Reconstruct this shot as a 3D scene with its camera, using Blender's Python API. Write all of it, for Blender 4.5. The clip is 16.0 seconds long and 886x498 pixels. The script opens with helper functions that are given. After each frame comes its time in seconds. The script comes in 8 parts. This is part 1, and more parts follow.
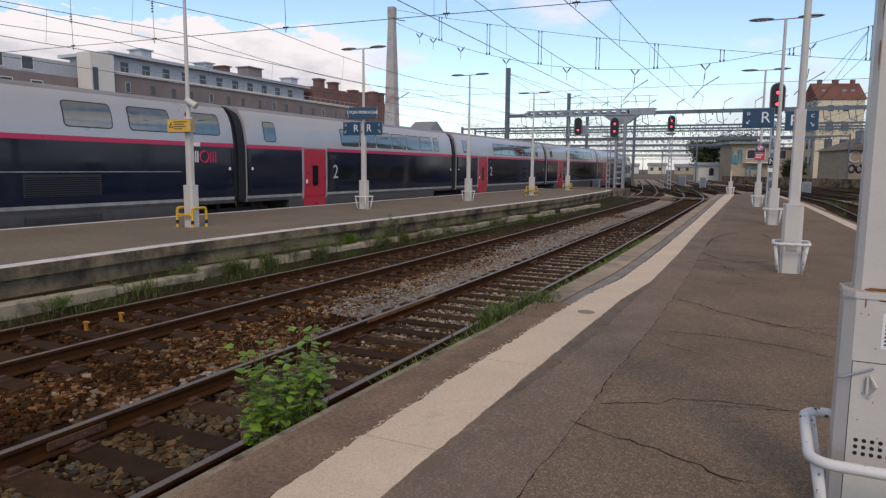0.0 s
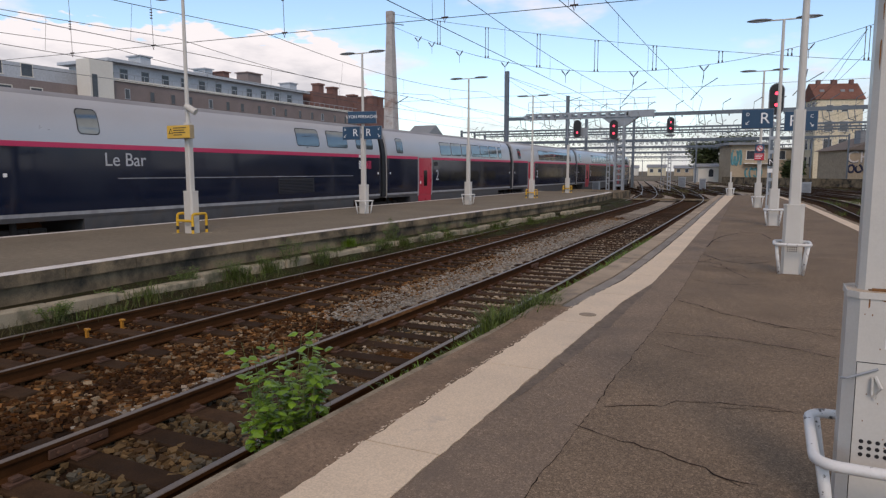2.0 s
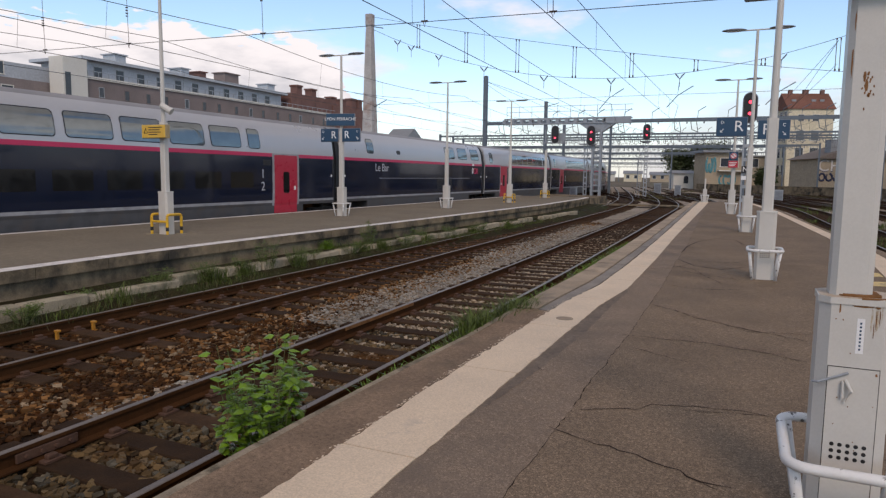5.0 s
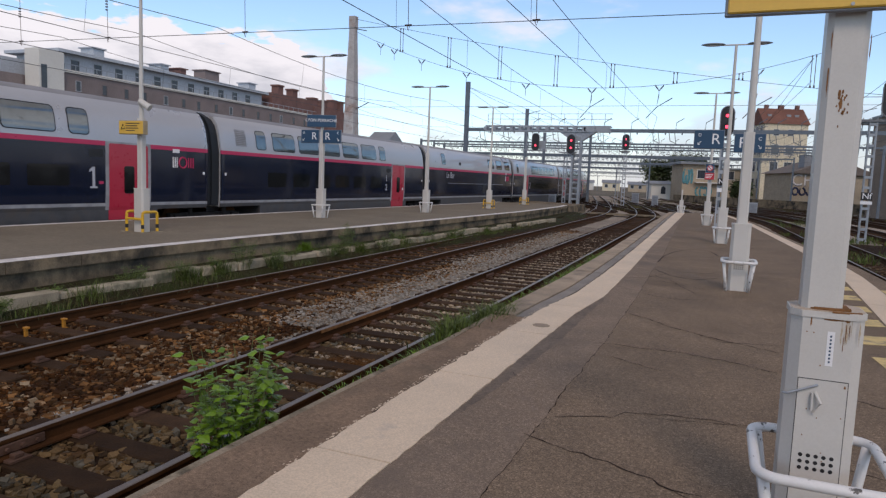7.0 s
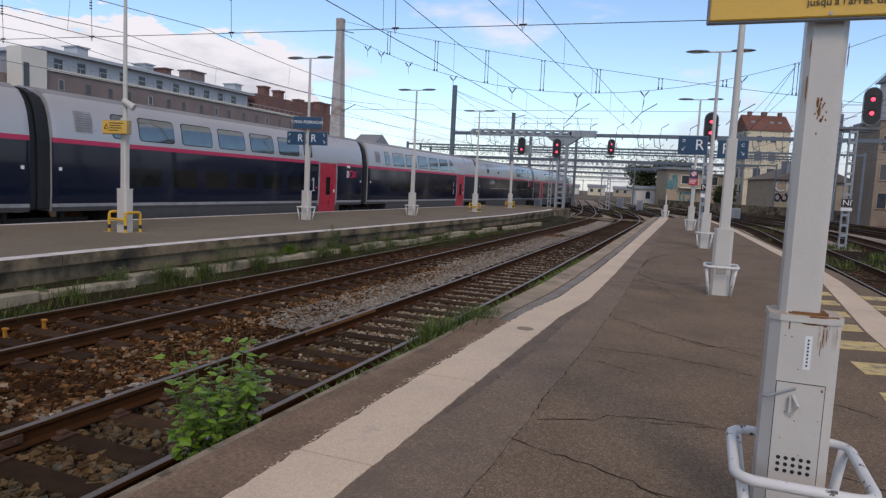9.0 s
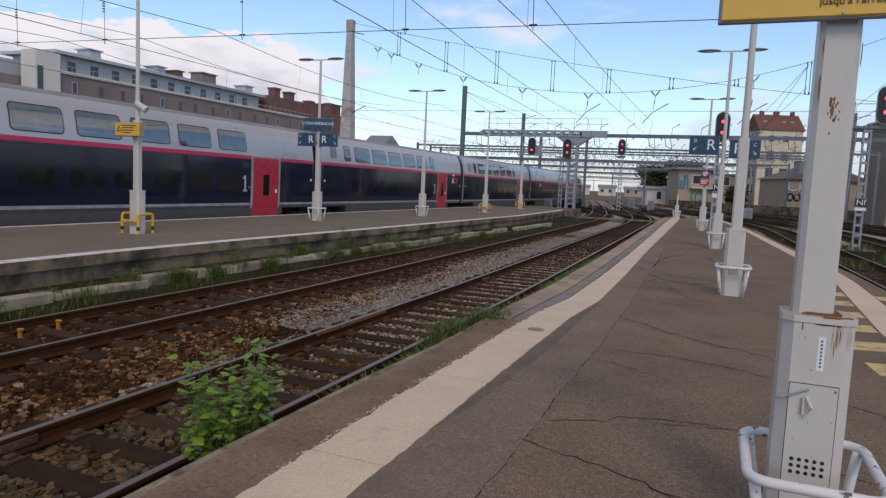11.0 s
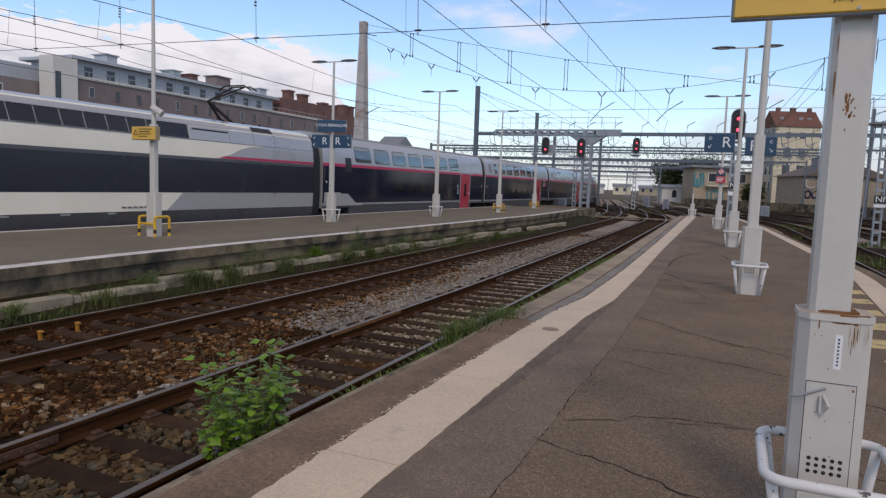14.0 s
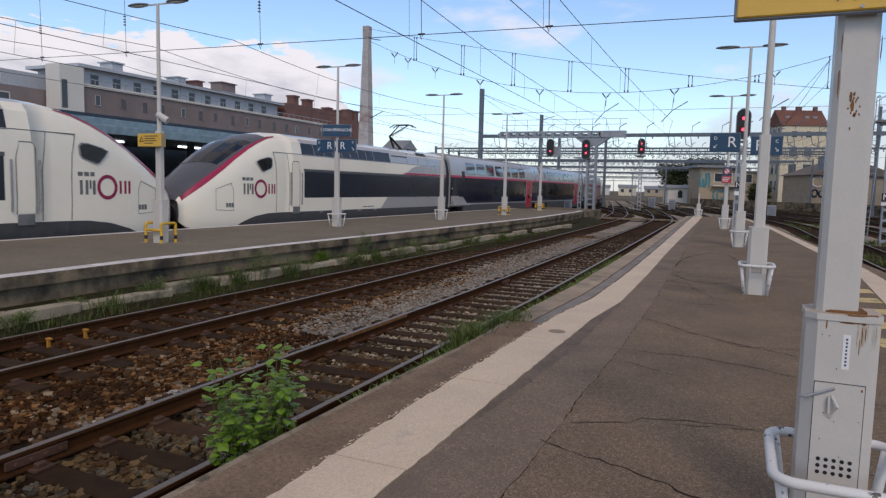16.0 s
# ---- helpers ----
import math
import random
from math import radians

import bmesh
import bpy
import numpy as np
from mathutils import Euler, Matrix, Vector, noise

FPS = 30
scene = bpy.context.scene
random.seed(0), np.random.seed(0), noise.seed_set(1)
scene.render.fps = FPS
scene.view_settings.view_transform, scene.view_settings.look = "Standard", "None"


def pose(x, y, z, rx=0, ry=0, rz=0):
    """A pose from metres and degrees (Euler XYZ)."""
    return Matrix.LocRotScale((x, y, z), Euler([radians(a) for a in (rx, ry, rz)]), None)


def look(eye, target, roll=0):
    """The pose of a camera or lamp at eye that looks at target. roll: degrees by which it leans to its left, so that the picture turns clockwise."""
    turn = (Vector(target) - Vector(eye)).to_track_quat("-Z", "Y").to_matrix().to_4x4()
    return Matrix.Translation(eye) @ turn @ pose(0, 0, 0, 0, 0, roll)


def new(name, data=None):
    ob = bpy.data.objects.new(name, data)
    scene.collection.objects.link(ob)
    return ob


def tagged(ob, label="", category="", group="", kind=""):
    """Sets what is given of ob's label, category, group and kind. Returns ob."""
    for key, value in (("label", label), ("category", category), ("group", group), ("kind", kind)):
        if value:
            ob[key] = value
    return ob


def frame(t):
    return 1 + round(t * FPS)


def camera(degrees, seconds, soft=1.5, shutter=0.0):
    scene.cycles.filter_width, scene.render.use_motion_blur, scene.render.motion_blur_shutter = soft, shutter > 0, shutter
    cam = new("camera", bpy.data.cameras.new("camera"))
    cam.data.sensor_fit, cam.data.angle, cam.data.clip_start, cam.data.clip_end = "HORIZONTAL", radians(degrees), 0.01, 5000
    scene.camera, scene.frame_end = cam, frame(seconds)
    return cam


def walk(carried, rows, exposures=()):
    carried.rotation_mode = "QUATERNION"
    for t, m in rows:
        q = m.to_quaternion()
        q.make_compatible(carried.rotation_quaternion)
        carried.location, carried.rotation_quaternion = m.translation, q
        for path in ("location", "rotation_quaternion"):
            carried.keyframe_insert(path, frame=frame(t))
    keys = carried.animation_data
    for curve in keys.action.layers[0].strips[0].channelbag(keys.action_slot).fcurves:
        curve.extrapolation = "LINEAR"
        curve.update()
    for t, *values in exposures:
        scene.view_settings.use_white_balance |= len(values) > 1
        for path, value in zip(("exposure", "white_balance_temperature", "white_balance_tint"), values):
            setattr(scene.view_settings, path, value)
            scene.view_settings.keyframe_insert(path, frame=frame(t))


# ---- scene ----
cam = camera(66.5, 16.0, soft=1.3, shutter=0.12)
PATH = [
    (0.0, 0.003, 0.001, 1.652, 83.10, -0.56, 26.02),
    (0.5, 0.005, 0.007, 1.646, 83.22, -0.62, 26.26),
    (1.0, 0.002, -0.003, 1.650, 83.44, -0.65, 26.08),
    (1.5, 0.009, 0.006, 1.655, 83.65, -0.02, 26.10),
    (2.0, -0.006, 0.009, 1.653, 83.40, -0.04, 25.99),
    (2.5, -0.004, 0.012, 1.653, 82.54, 0.15, 25.52),
    (3.0, -0.012, 0.021, 1.644, 82.10, 0.17, 25.11),
    (3.5, -0.012, 0.020, 1.645, 82.64, -0.50, 25.07),
    (4.0, -0.010, 0.017, 1.646, 83.25, -0.66, 24.61),
    (6.5, -0.016, 0.008, 1.646, 83.88, -1.70, 23.14),
    (7.0, -0.016, 0.009, 1.649, 84.14, -2.26, 22.48),
    (7.5, -0.011, 0.010, 1.654, 84.60, -2.03, 22.36),
    (8.0, -0.009, 0.009, 1.647, 84.51, -2.51, 21.64),
    (8.5, 0.000, 0.015, 1.648, 84.47, -2.47, 21.00),
    (9.0, -0.003, 0.004, 1.649, 84.45, -2.77, 21.32),
    (11.5, -0.004, -0.005, 1.650, 84.48, -2.55, 22.23),
    (12.0, -0.000, -0.003, 1.649, 84.54, -2.55, 22.16),
    (12.5, 0.004, -0.013, 1.653, 84.82, -2.04, 23.02),
    (13.0, 0.007, -0.014, 1.653, 84.39, -1.81, 23.14),
    (13.5, 0.010, -0.007, 1.650, 84.30, -1.95, 23.14),
    (14.0, 0.005, -0.014, 1.651, 84.46, -2.08, 23.33),
    (14.5, 0.005, -0.023, 1.650, 84.77, -2.00, 23.57),
    (15.0, 0.007, -0.021, 1.650, 84.50, -1.96, 23.35),
    (15.5, 0.011, -0.013, 1.652, 84.43, -1.76, 23.23),
    (16.0, 0.010, -0.013, 1.654, 84.71, -1.41, 23.77),
]
walk(cam, [(r[0], pose(*r[1:])) for r in PATH], [(0, 0.16, 7350, 21), (4.2, 0.20, 7550, 21), (6.5, 0.14, 7150, 21), (9.0, 0.08, 7000, 21), (16.0, 0.05, 7000, 21)])


# ---- world, sun ----
SUN_EL, SUN_AZ = 42.0, 150.0
world = bpy.data.worlds.new("world")
scene.world = world
world.use_nodes = True
wn, wl = world.node_tree.nodes, world.node_tree.links
wn.clear()


def wnode(kind, **values):
    n = wn.new(kind)
    for k, v in values.items():
        n.inputs[k].default_value = v
    return n


def wmath(op, a, b=None):
    n = wn.new("ShaderNodeMath")
    n.operation = op
    for i, v in enumerate((a, b)):
        if v is None:
            continue
        if isinstance(v, (int, float)):
            n.inputs[i].default_value = v
        else:
            wl.new(v, n.inputs[i])
    return n.outputs[0]


def wramp(value, lo, hi):
    n = wn.new("ShaderNodeMapRange")
    n.interpolation_type = "SMOOTHSTEP"
    wl.new(value, n.inputs["Value"])
    n.inputs["From Min"].default_value, n.inputs["From Max"].default_value = lo, hi
    return n.outputs["Result"]


def wmix(fac, a, b):
    n = wn.new("ShaderNodeMix")
    n.data_type = "RGBA"
    if isinstance(fac, (int, float)):
        n.inputs[0].default_value = fac
    else:
        wl.new(fac, n.inputs[0])
    for i, v in ((6, a), (7, b)):
        if isinstance(v, tuple):
            n.inputs[i].default_value = (*v, 1)
        else:
            wl.new(v, n.inputs[i])
    return n.outputs[2]


sky = wn.new("ShaderNodeTexSky")
sky.sky_type, sky.sun_disc = "NISHITA", False
sky.sun_elevation, sky.sun_rotation = radians(SUN_EL), radians(SUN_AZ)
sky.air_density, sky.dust_density, sky.ozone_density = 1.0, 0.6, 1.5
coord = wn.new("ShaderNodeTexCoord")
sep = wn.new("ShaderNodeSeparateXYZ")
wl.new(coord.outputs["Generated"], sep.inputs[0])
# clouds lie on a flat layer: the direction divided by its height
height = wmath("MAXIMUM", sep.outputs[2], 0.02)
azim = wmath("ARCTAN2", sep.outputs[0], sep.outputs[1])
flat = wn.new("ShaderNodeCombineXYZ")
wl.new(wmath("MULTIPLY", azim, 3.2), flat.inputs[0])
wl.new(wmath("MULTIPLY", height, 9.0), flat.inputs[1])
cl = wnode("ShaderNodeTexNoise", Scale=1.25, Detail=9.0, Roughness=0.52)
wl.new(flat.outputs[0], cl.inputs["Vector"])
puff = wnode("ShaderNodeTexNoise", Scale=4.5, Detail=6.0, Roughness=0.55)
wl.new(flat.outputs[0], puff.inputs["Vector"])
body = wmath("ADD", cl.outputs["Fac"], wmath("MULTIPLY", wmath("SUBTRACT", puff.outputs["Fac"], 0.5), 0.16))
# a long bank of cumulus stands over the roofs west of the line, thinner cloud elsewhere
west = wramp(azim, -0.46, -0.63)
off = wmath("ADD", azim, 0.80)
bank_top = wmath("SUBTRACT", 0.192, wmath("MULTIPLY", wmath("MULTIPLY", off, off), 0.25))
bank_top = wmath("MULTIPLY", bank_top, west)
lumps = wnode("ShaderNodeTexNoise", Scale=9.0, Detail=5.0, Roughness=0.5)
wl.new(flat.outputs[0], lumps.inputs["Vector"])
bank_top = wmath("ADD", bank_top, wmath("MULTIPLY", wmath("SUBTRACT", puff.outputs["Fac"], 0.5), 0.07))
bank_top = wmath("ADD", bank_top, wmath("MULTIPLY", wmath("SUBTRACT", lumps.outputs["Fac"], 0.5), 0.035))
bank = wramp(wmath("SUBTRACT", bank_top, height), -0.001, 0.008)
high = wramp(height, 0.24, 0.42)
low_top = wmath("MULTIPLY", wramp(azim, -0.22, 0.02), 0.125)
low_top = wmath("ADD", low_top, wmath("MULTIPLY", wmath("SUBTRACT", puff.outputs["Fac"], 0.5), 0.06))
low_bank = wmath("MULTIPLY", wramp(wmath("SUBTRACT", low_top, height), -0.004, 0.02), 0.5)
bank = wmath("MAXIMUM", bank, low_bank)
thin = wramp(wmath("ADD", body, wmath("MULTIPLY", high, 0.17)), 0.53, 0.69)
cover = wmath("MINIMUM", wmath("ADD", bank, wmath("MULTIPLY", thin, 0.8)), 1.0)
shade = wramp(wmath("ADD", wmath("MULTIPLY", wmath("SUBTRACT", puff.outputs["Fac"], 0.5), 0.9), wmath("MULTIPLY", wmath("SUBTRACT", height, 0.125), 4.5)), -0.22, 0.24)
cloud_col = wmix(shade, (4.3, 4.85, 5.55), (6.8, 7.3, 7.9))
# overhead one looks up at the grey undersides
cloud_col = wmix(wramp(height, 0.25, 0.55), cloud_col, (3.6, 3.6, 3.6))
haze = wramp(height, 0.12, -0.01)
bright = wn.new("ShaderNodeVectorMath")
bright.operation = "MULTIPLY"
wl.new(sky.outputs[0], bright.inputs[0])
bright.inputs[1].default_value = (1.15, 1.4, 1.52)
clear = wmix(wmath("MULTIPLY", haze, 0.62), bright.outputs[0], (5.9, 6.2, 7.1))
seen = wmix(cover, clear, cloud_col)
ground_side = wramp(sep.outputs[2], 0.0, -0.04)
seen = wmix(ground_side, seen, (1.2, 1.15, 1.1))
bg = wnode("ShaderNodeBackground", Strength=0.115)
wl.new(seen, bg.inputs["Color"])
wout = wn.new("ShaderNodeOutputWorld")
wl.new(bg.outputs[0], wout.inputs["Surface"])

sun = new("sun", bpy.data.lights.new("sun", "SUN"))
sun.data.energy, sun.data.angle, sun.data.color = 1.0, radians(18), (1.0, 0.88, 0.74)
_az = radians(SUN_AZ)
_d = Vector((math.sin(_az) * math.cos(radians(SUN_EL)), math.cos(_az) * math.cos(radians(SUN_EL)), math.sin(radians(SUN_EL))))
sun.matrix_world = look(_d * 100, (0, 0, 0))


# ---- materials ----
def mat(name, colour, rough=0.7, metal=0.0, dark=0.7, light=1.2, scale=3.0, fine=60.0, bump=0.15, depth=0.01,
        stain=None, stain_lo=0.55, stain_hi=0.7, stain_scale=1.5, island=0.0, single=0.0, coat=0.0, fine_amt=0.35, mid=0.0, mid_amt=0.4, speck=0.0, spec=0.5, alt=None):
    m = bpy.data.materials.new(name)
    m.use_nodes = True
    nt = m.node_tree
    n, l = nt.nodes, nt.links
    b = n["Principled BSDF"]
    tc = n.new("ShaderNodeTexCoord")
    src = tc.outputs["Object"]

    def noise_at(sc, detail=5.0, rgh=0.6):
        x = n.new("ShaderNodeTexNoise")
        x.inputs["Scale"].default_value, x.inputs["Detail"].default_value, x.inputs["Roughness"].default_value = sc, detail, rgh
        l.new(src, x.inputs["Vector"])
        return x.outputs["Fac"]

    def ramp(v, a, bb, lo, hi):
        x = n.new("ShaderNodeMapRange")
        l.new(v, x.inputs["Value"])
        x.inputs["From Min"].default_value, x.inputs["From Max"].default_value = a, bb
        x.inputs["To Min"].default_value, x.inputs["To Max"].default_value = lo, hi
        return x.outputs["Result"]

    def mul(a, bb):
        x = n.new("ShaderNodeMath")
        x.operation = "MULTIPLY"
        l.new(a, x.inputs[0])
        if isinstance(bb, float):
            x.inputs[1].default_value = bb
        else:
            l.new(bb, x.inputs[1])
        return x.outputs[0]

    big, small = noise_at(scale), noise_at(fine, 3.0)
    value = mul(ramp(big, 0.3, 0.7, dark, light), ramp(small, 0.3, 0.7, 1 - fine_amt * 0.5, 1 + fine_amt * 0.5))
    if mid:
        value = mul(value, ramp(noise_at(mid, 4.0, 0.7), 0.3, 0.7, 1 - mid_amt * 0.5, 1 + mid_amt * 0.5))
    if speck:
        v = n.new("ShaderNodeTexVoronoi")
        v.inputs["Scale"].default_value = 95.0
        l.new(src, v.inputs["Vector"])
        sp = n.new("ShaderNodeSeparateColor")
        l.new(v.outputs["Color"], sp.inputs[0])
        value = mul(value, ramp(sp.outputs[0], 0.55, 1.0, 1 - speck * 0.12, 1 + speck))
    if island:
        g = n.new("ShaderNodeNewGeometry")
        value = mul(value, ramp(g.outputs["Random Per Island"], 0, 1, 1 - island, 1 + island))
    if single:
        o = n.new("ShaderNodeObjectInfo")
        value = mul(value, ramp(o.outputs["Random"], 0, 1, 1 - single, 1 + single))
    mixed = n.new("ShaderNodeVectorMath")
    mixed.operation = "SCALE"
    mixed.inputs[0].default_value = colour
    l.new(value, mixed.inputs["Scale"])
    col = mixed.outputs[0]
    if alt:         # every third piece is of another stone
        g = n.new("ShaderNodeNewGeometry")
        x = n.new("ShaderNodeMath")
        x.operation = "FRACT"
        l.new(mul(g.outputs["Random Per Island"], 37.31), x.inputs[0])
        other = n.new("ShaderNodeVectorMath")
        other.operation = "SCALE"
        other.inputs[0].default_value = alt
        l.new(value, other.inputs["Scale"])
        y = n.new("ShaderNodeMix")
        y.data_type = "RGBA"
        l.new(ramp(x.outputs[0], 0.55, 0.8, 0, 1), y.inputs[0])
        l.new(col, y.inputs[6])
        l.new(other.outputs[0], y.inputs[7])
        col = y.outputs[2]
    if stain:
        x = n.new("ShaderNodeMix")
        x.data_type = "RGBA"
        l.new(ramp(noise_at(stain_scale, 7.0, 0.65), stain_lo, stain_hi, 0, 1), x.inputs[0])
        l.new(col, x.inputs[6])
        x.inputs[7].default_value = (*stain, 1)
        col = x.outputs[2]
    l.new(col, b.inputs["Base Color"])
    l.new(ramp(big, 0.3, 0.7, max(0.02, rough - 0.08), min(1, rough + 0.08)), b.inputs["Roughness"])
    b.inputs["Metallic"].default_value = metal
    b.inputs["Specular IOR Level"].default_value = 0.12 if rough >= 0.85 else spec
    b.inputs["Coat Weight"].default_value = coat
    if bump:
        x = n.new("ShaderNodeBump")
        x.inputs["Strength"].default_value, x.inputs["Distance"].default_value = bump, depth
        l.new(small, x.inputs["Height"])
        l.new(x.outputs[0], b.inputs["Normal"])
    return m


def glow(name, colour, strength):
    m = bpy.data.materials.new(name)
    m.use_nodes = True
    b = m.node_tree.nodes["Principled BSDF"]
    b.inputs["Base Color"].default_value = (*colour, 1)
    b.inputs["Emission Color"].default_value = (*colour, 1)
    b.inputs["Emission Strength"].default_value = strength
    return m


M_ASPHALT = mat("platform_asphalt", (0.176, 0.130, 0.092), 0.88, dark=0.82, light=1.15, scale=0.8, fine=120, bump=0.45, depth=0.008, mid=24, mid_amt=0.35, speck=0.6,
                stain=(0.128, 0.094, 0.066), stain_lo=0.52, stain_hi=0.74, stain_scale=0.55, fine_amt=1.0)
M_ASPHALT2 = mat("platform_asphalt_patch", (0.196, 0.148, 0.111), 0.88, dark=0.85, light=1.15, scale=1.2, fine=120, bump=0.45, depth=0.008, mid=26, mid_amt=0.3, speck=0.5,
                 stain=(0.15, 0.118, 0.095), stain_lo=0.5, stain_hi=0.7, stain_scale=0.8, fine_amt=0.9)
M_TAR = mat("tar_strip_asphalt", (0.160, 0.126, 0.100), 0.86, dark=0.75, light=1.2, scale=2.0, fine=90, bump=0.3, depth=0.005, mid=18, mid_amt=0.5)
M_FARASPHALT = mat("far_platform_asphalt", (0.190, 0.162, 0.122), 0.88, dark=0.85, light=1.12, scale=0.5, fine=60, bump=0.3, mid=8, mid_amt=0.3,
                   stain=(0.15, 0.122, 0.10), stain_lo=0.55, stain_hi=0.75, stain_scale=0.4)
M_EDGE = mat("platform_edge_asphalt", (0.215, 0.150, 0.104), 0.9, dark=0.75, light=1.2, scale=1.6, fine=120, mid=30, mid_amt=0.7, bump=0.6, depth=0.008,
             stain=(0.125, 0.096, 0.068), stain_lo=0.5, stain_hi=0.7, stain_scale=1.2, fine_amt=0.6)
M_BAND = mat("cream_band_paint", (0.63, 0.50, 0.365), 0.75, dark=0.88, light=1.08, scale=1.1, fine=90, bump=0.3, depth=0.004,
             stain=(0.36, 0.31, 0.27), stain_lo=0.62, stain_hi=0.80, stain_scale=2.2)
M_NOSING = mat("edge_nosing_stone", (0.27, 0.225, 0.165), 0.9, dark=0.7, light=1.2, scale=2.5, fine=70, bump=0.5, depth=0.008,
               stain=(0.10, 0.085, 0.06), stain_lo=0.5, stain_hi=0.66, stain_scale=4.0)
M_FARBAND = mat("white_band_paint", (0.66, 0.63, 0.60), 0.8, stain=(0.35, 0.32, 0.3), stain_lo=0.58, stain_hi=0.75, stain_scale=2.0)
M_SLAB = mat("edge_stone_slab", (0.36, 0.285, 0.21), 0.85, dark=0.8, light=1.15, scale=2.0, fine=90, bump=0.4, depth=0.006,
             stain=(0.22, 0.18, 0.14), stain_lo=0.5, stain_hi=0.66, stain_scale=1.5, single=0.12)
M_WALL = mat("platform_wall_concrete", (0.245, 0.192, 0.128), 0.9, dark=0.65, light=1.2, scale=1.4, fine=50, bump=0.5, depth=0.015,
             stain=(0.055, 0.05, 0.042), stain_lo=0.45, stain_hi=0.62, stain_scale=0.9)
M_KERB = mat("old_kerb_stone", (0.37, 0.32, 0.235), 0.9, dark=0.7, light=1.15, scale=2.5, fine=60, bump=0.6, depth=0.015,
             stain=(0.12, 0.12, 0.08), stain_lo=0.5, stain_hi=0.66, stain_scale=1.6, single=0.1)
M_YELLOWPAINT = mat("worn_yellow_paint", (0.62, 0.47, 0.20), 0.8, dark=0.8, light=1.1, stain=(0.2, 0.17, 0.13), stain_lo=0.5, stain_hi=0.66, stain_scale=5)
# near black: the shade in the gaps between stones is put into this colour
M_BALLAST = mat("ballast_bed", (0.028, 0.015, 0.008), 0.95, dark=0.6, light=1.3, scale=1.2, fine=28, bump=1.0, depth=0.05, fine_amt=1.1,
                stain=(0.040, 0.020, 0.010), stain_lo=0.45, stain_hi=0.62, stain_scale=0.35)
M_BALLAST2 = mat("paler_ballast_bed", (0.235, 0.196, 0.158), 0.95, dark=0.6, light=1.3, scale=1.2, fine=22, bump=1.0, depth=0.05, fine_amt=1.1,
                 stain=(0.075, 0.042, 0.026), stain_lo=0.45, stain_hi=0.62, stain_scale=0.35)
M_EARTH = mat("mossy_earth", (0.030, 0.024, 0.010), 0.95, dark=0.6, light=1.3, scale=1.5, fine=30, bump=0.8, depth=0.04, fine_amt=0.8, stain=(0.028, 0.038, 0.010), stain_lo=0.48, stain_hi=0.62, stain_scale=0.9)
M_SLABGREY = mat("grey_cable_slab", (0.25, 0.225, 0.20), 0.92, dark=0.8, light=1.1, scale=2, fine=80, bump=0.3, single=0.1, stain=(0.22, 0.21, 0.2), stain_lo=0.55, stain_hi=0.7, stain_scale=1.4)
M_STONE = mat("ballast_stone", (0.112, 0.076, 0.038), 0.92, alt=(0.074, 0.068, 0.053), dark=0.75, light=1.2, scale=0.9, fine=60, bump=0.3, island=0.65,
              stain=(0.085, 0.040, 0.014), stain_lo=0.50, stain_hi=0.66, stain_scale=0.45)
M_STONE2 = mat("rusty_ballast_stone", (0.046, 0.0175, 0.0045), 0.94, alt=(0.070, 0.040, 0.019), dark=0.7, light=1.3, scale=0.9, fine=60, bump=0.3, island=0.65,
               stain=(0.032, 0.015, 0.007), stain_lo=0.45, stain_hi=0.62, stain_scale=0.5)
M_STONE3 = mat("grey_ballast_stone", (0.275, 0.258, 0.228), 0.9, alt=(0.23, 0.178, 0.13), dark=0.75, light=1.2, scale=0.9, fine=60, bump=0.3, island=0.35)
M_STONE5 = mat("pale_ballast_stone", (0.33, 0.265, 0.195), 0.9, alt=(0.235, 0.205, 0.165), dark=0.75, light=1.2, scale=0.9, fine=60, bump=0.3, island=0.45,
               stain=(0.11, 0.06, 0.025), stain_lo=0.55, stain_hi=0.7, stain_scale=0.45)
M_STONE4 = mat("ochre_ballast_stone", (0.165, 0.080, 0.030), 0.94, alt=(0.20, 0.150, 0.098), dark=0.7, light=1.3, scale=0.9, fine=60, bump=0.3, island=0.6,
               stain=(0.075, 0.036, 0.015), stain_lo=0.48, stain_hi=0.64, stain_scale=0.5)
M_YARD = mat("yard_ground", (0.285, 0.240, 0.195), 0.95, dark=0.65, light=1.3, scale=0.15, fine=9, bump=0.8, depth=0.05, fine_amt=0.8,
             stain=(0.10, 0.10, 0.055), stain_lo=0.55, stain_hi=0.68, stain_scale=0.08)
M_GROUND = mat("open_ground", (0.145, 0.120, 0.092), 0.95, dark=0.65, light=1.3, scale=0.1, fine=6, bump=0.6, depth=0.05, fine_amt=0.8,
               stain=(0.08, 0.085, 0.045), stain_lo=0.52, stain_hi=0.66, stain_scale=0.05)
M_RAIL = mat("rusty_rail", (0.056, 0.023, 0.008), 0.86, 0.0, dark=0.7, light=1.25, scale=4, fine=70, spec=0.15)
M_RAILTOP = mat("worn_rail_head", (0.205, 0.165, 0.135), 0.45, 0.55, dark=0.8, light=1.1, scale=2, fine=60)
M_SLEEPER = mat("old_timber_sleeper", (0.046, 0.026, 0.0145), 0.94, dark=0.65, light=1.3, scale=5, fine=45, bump=0.7, depth=0.01, single=0.3)
M_PLATE = mat("rusty_tie_plate", (0.10, 0.052, 0.034), 0.8, 0.1, fine=80)
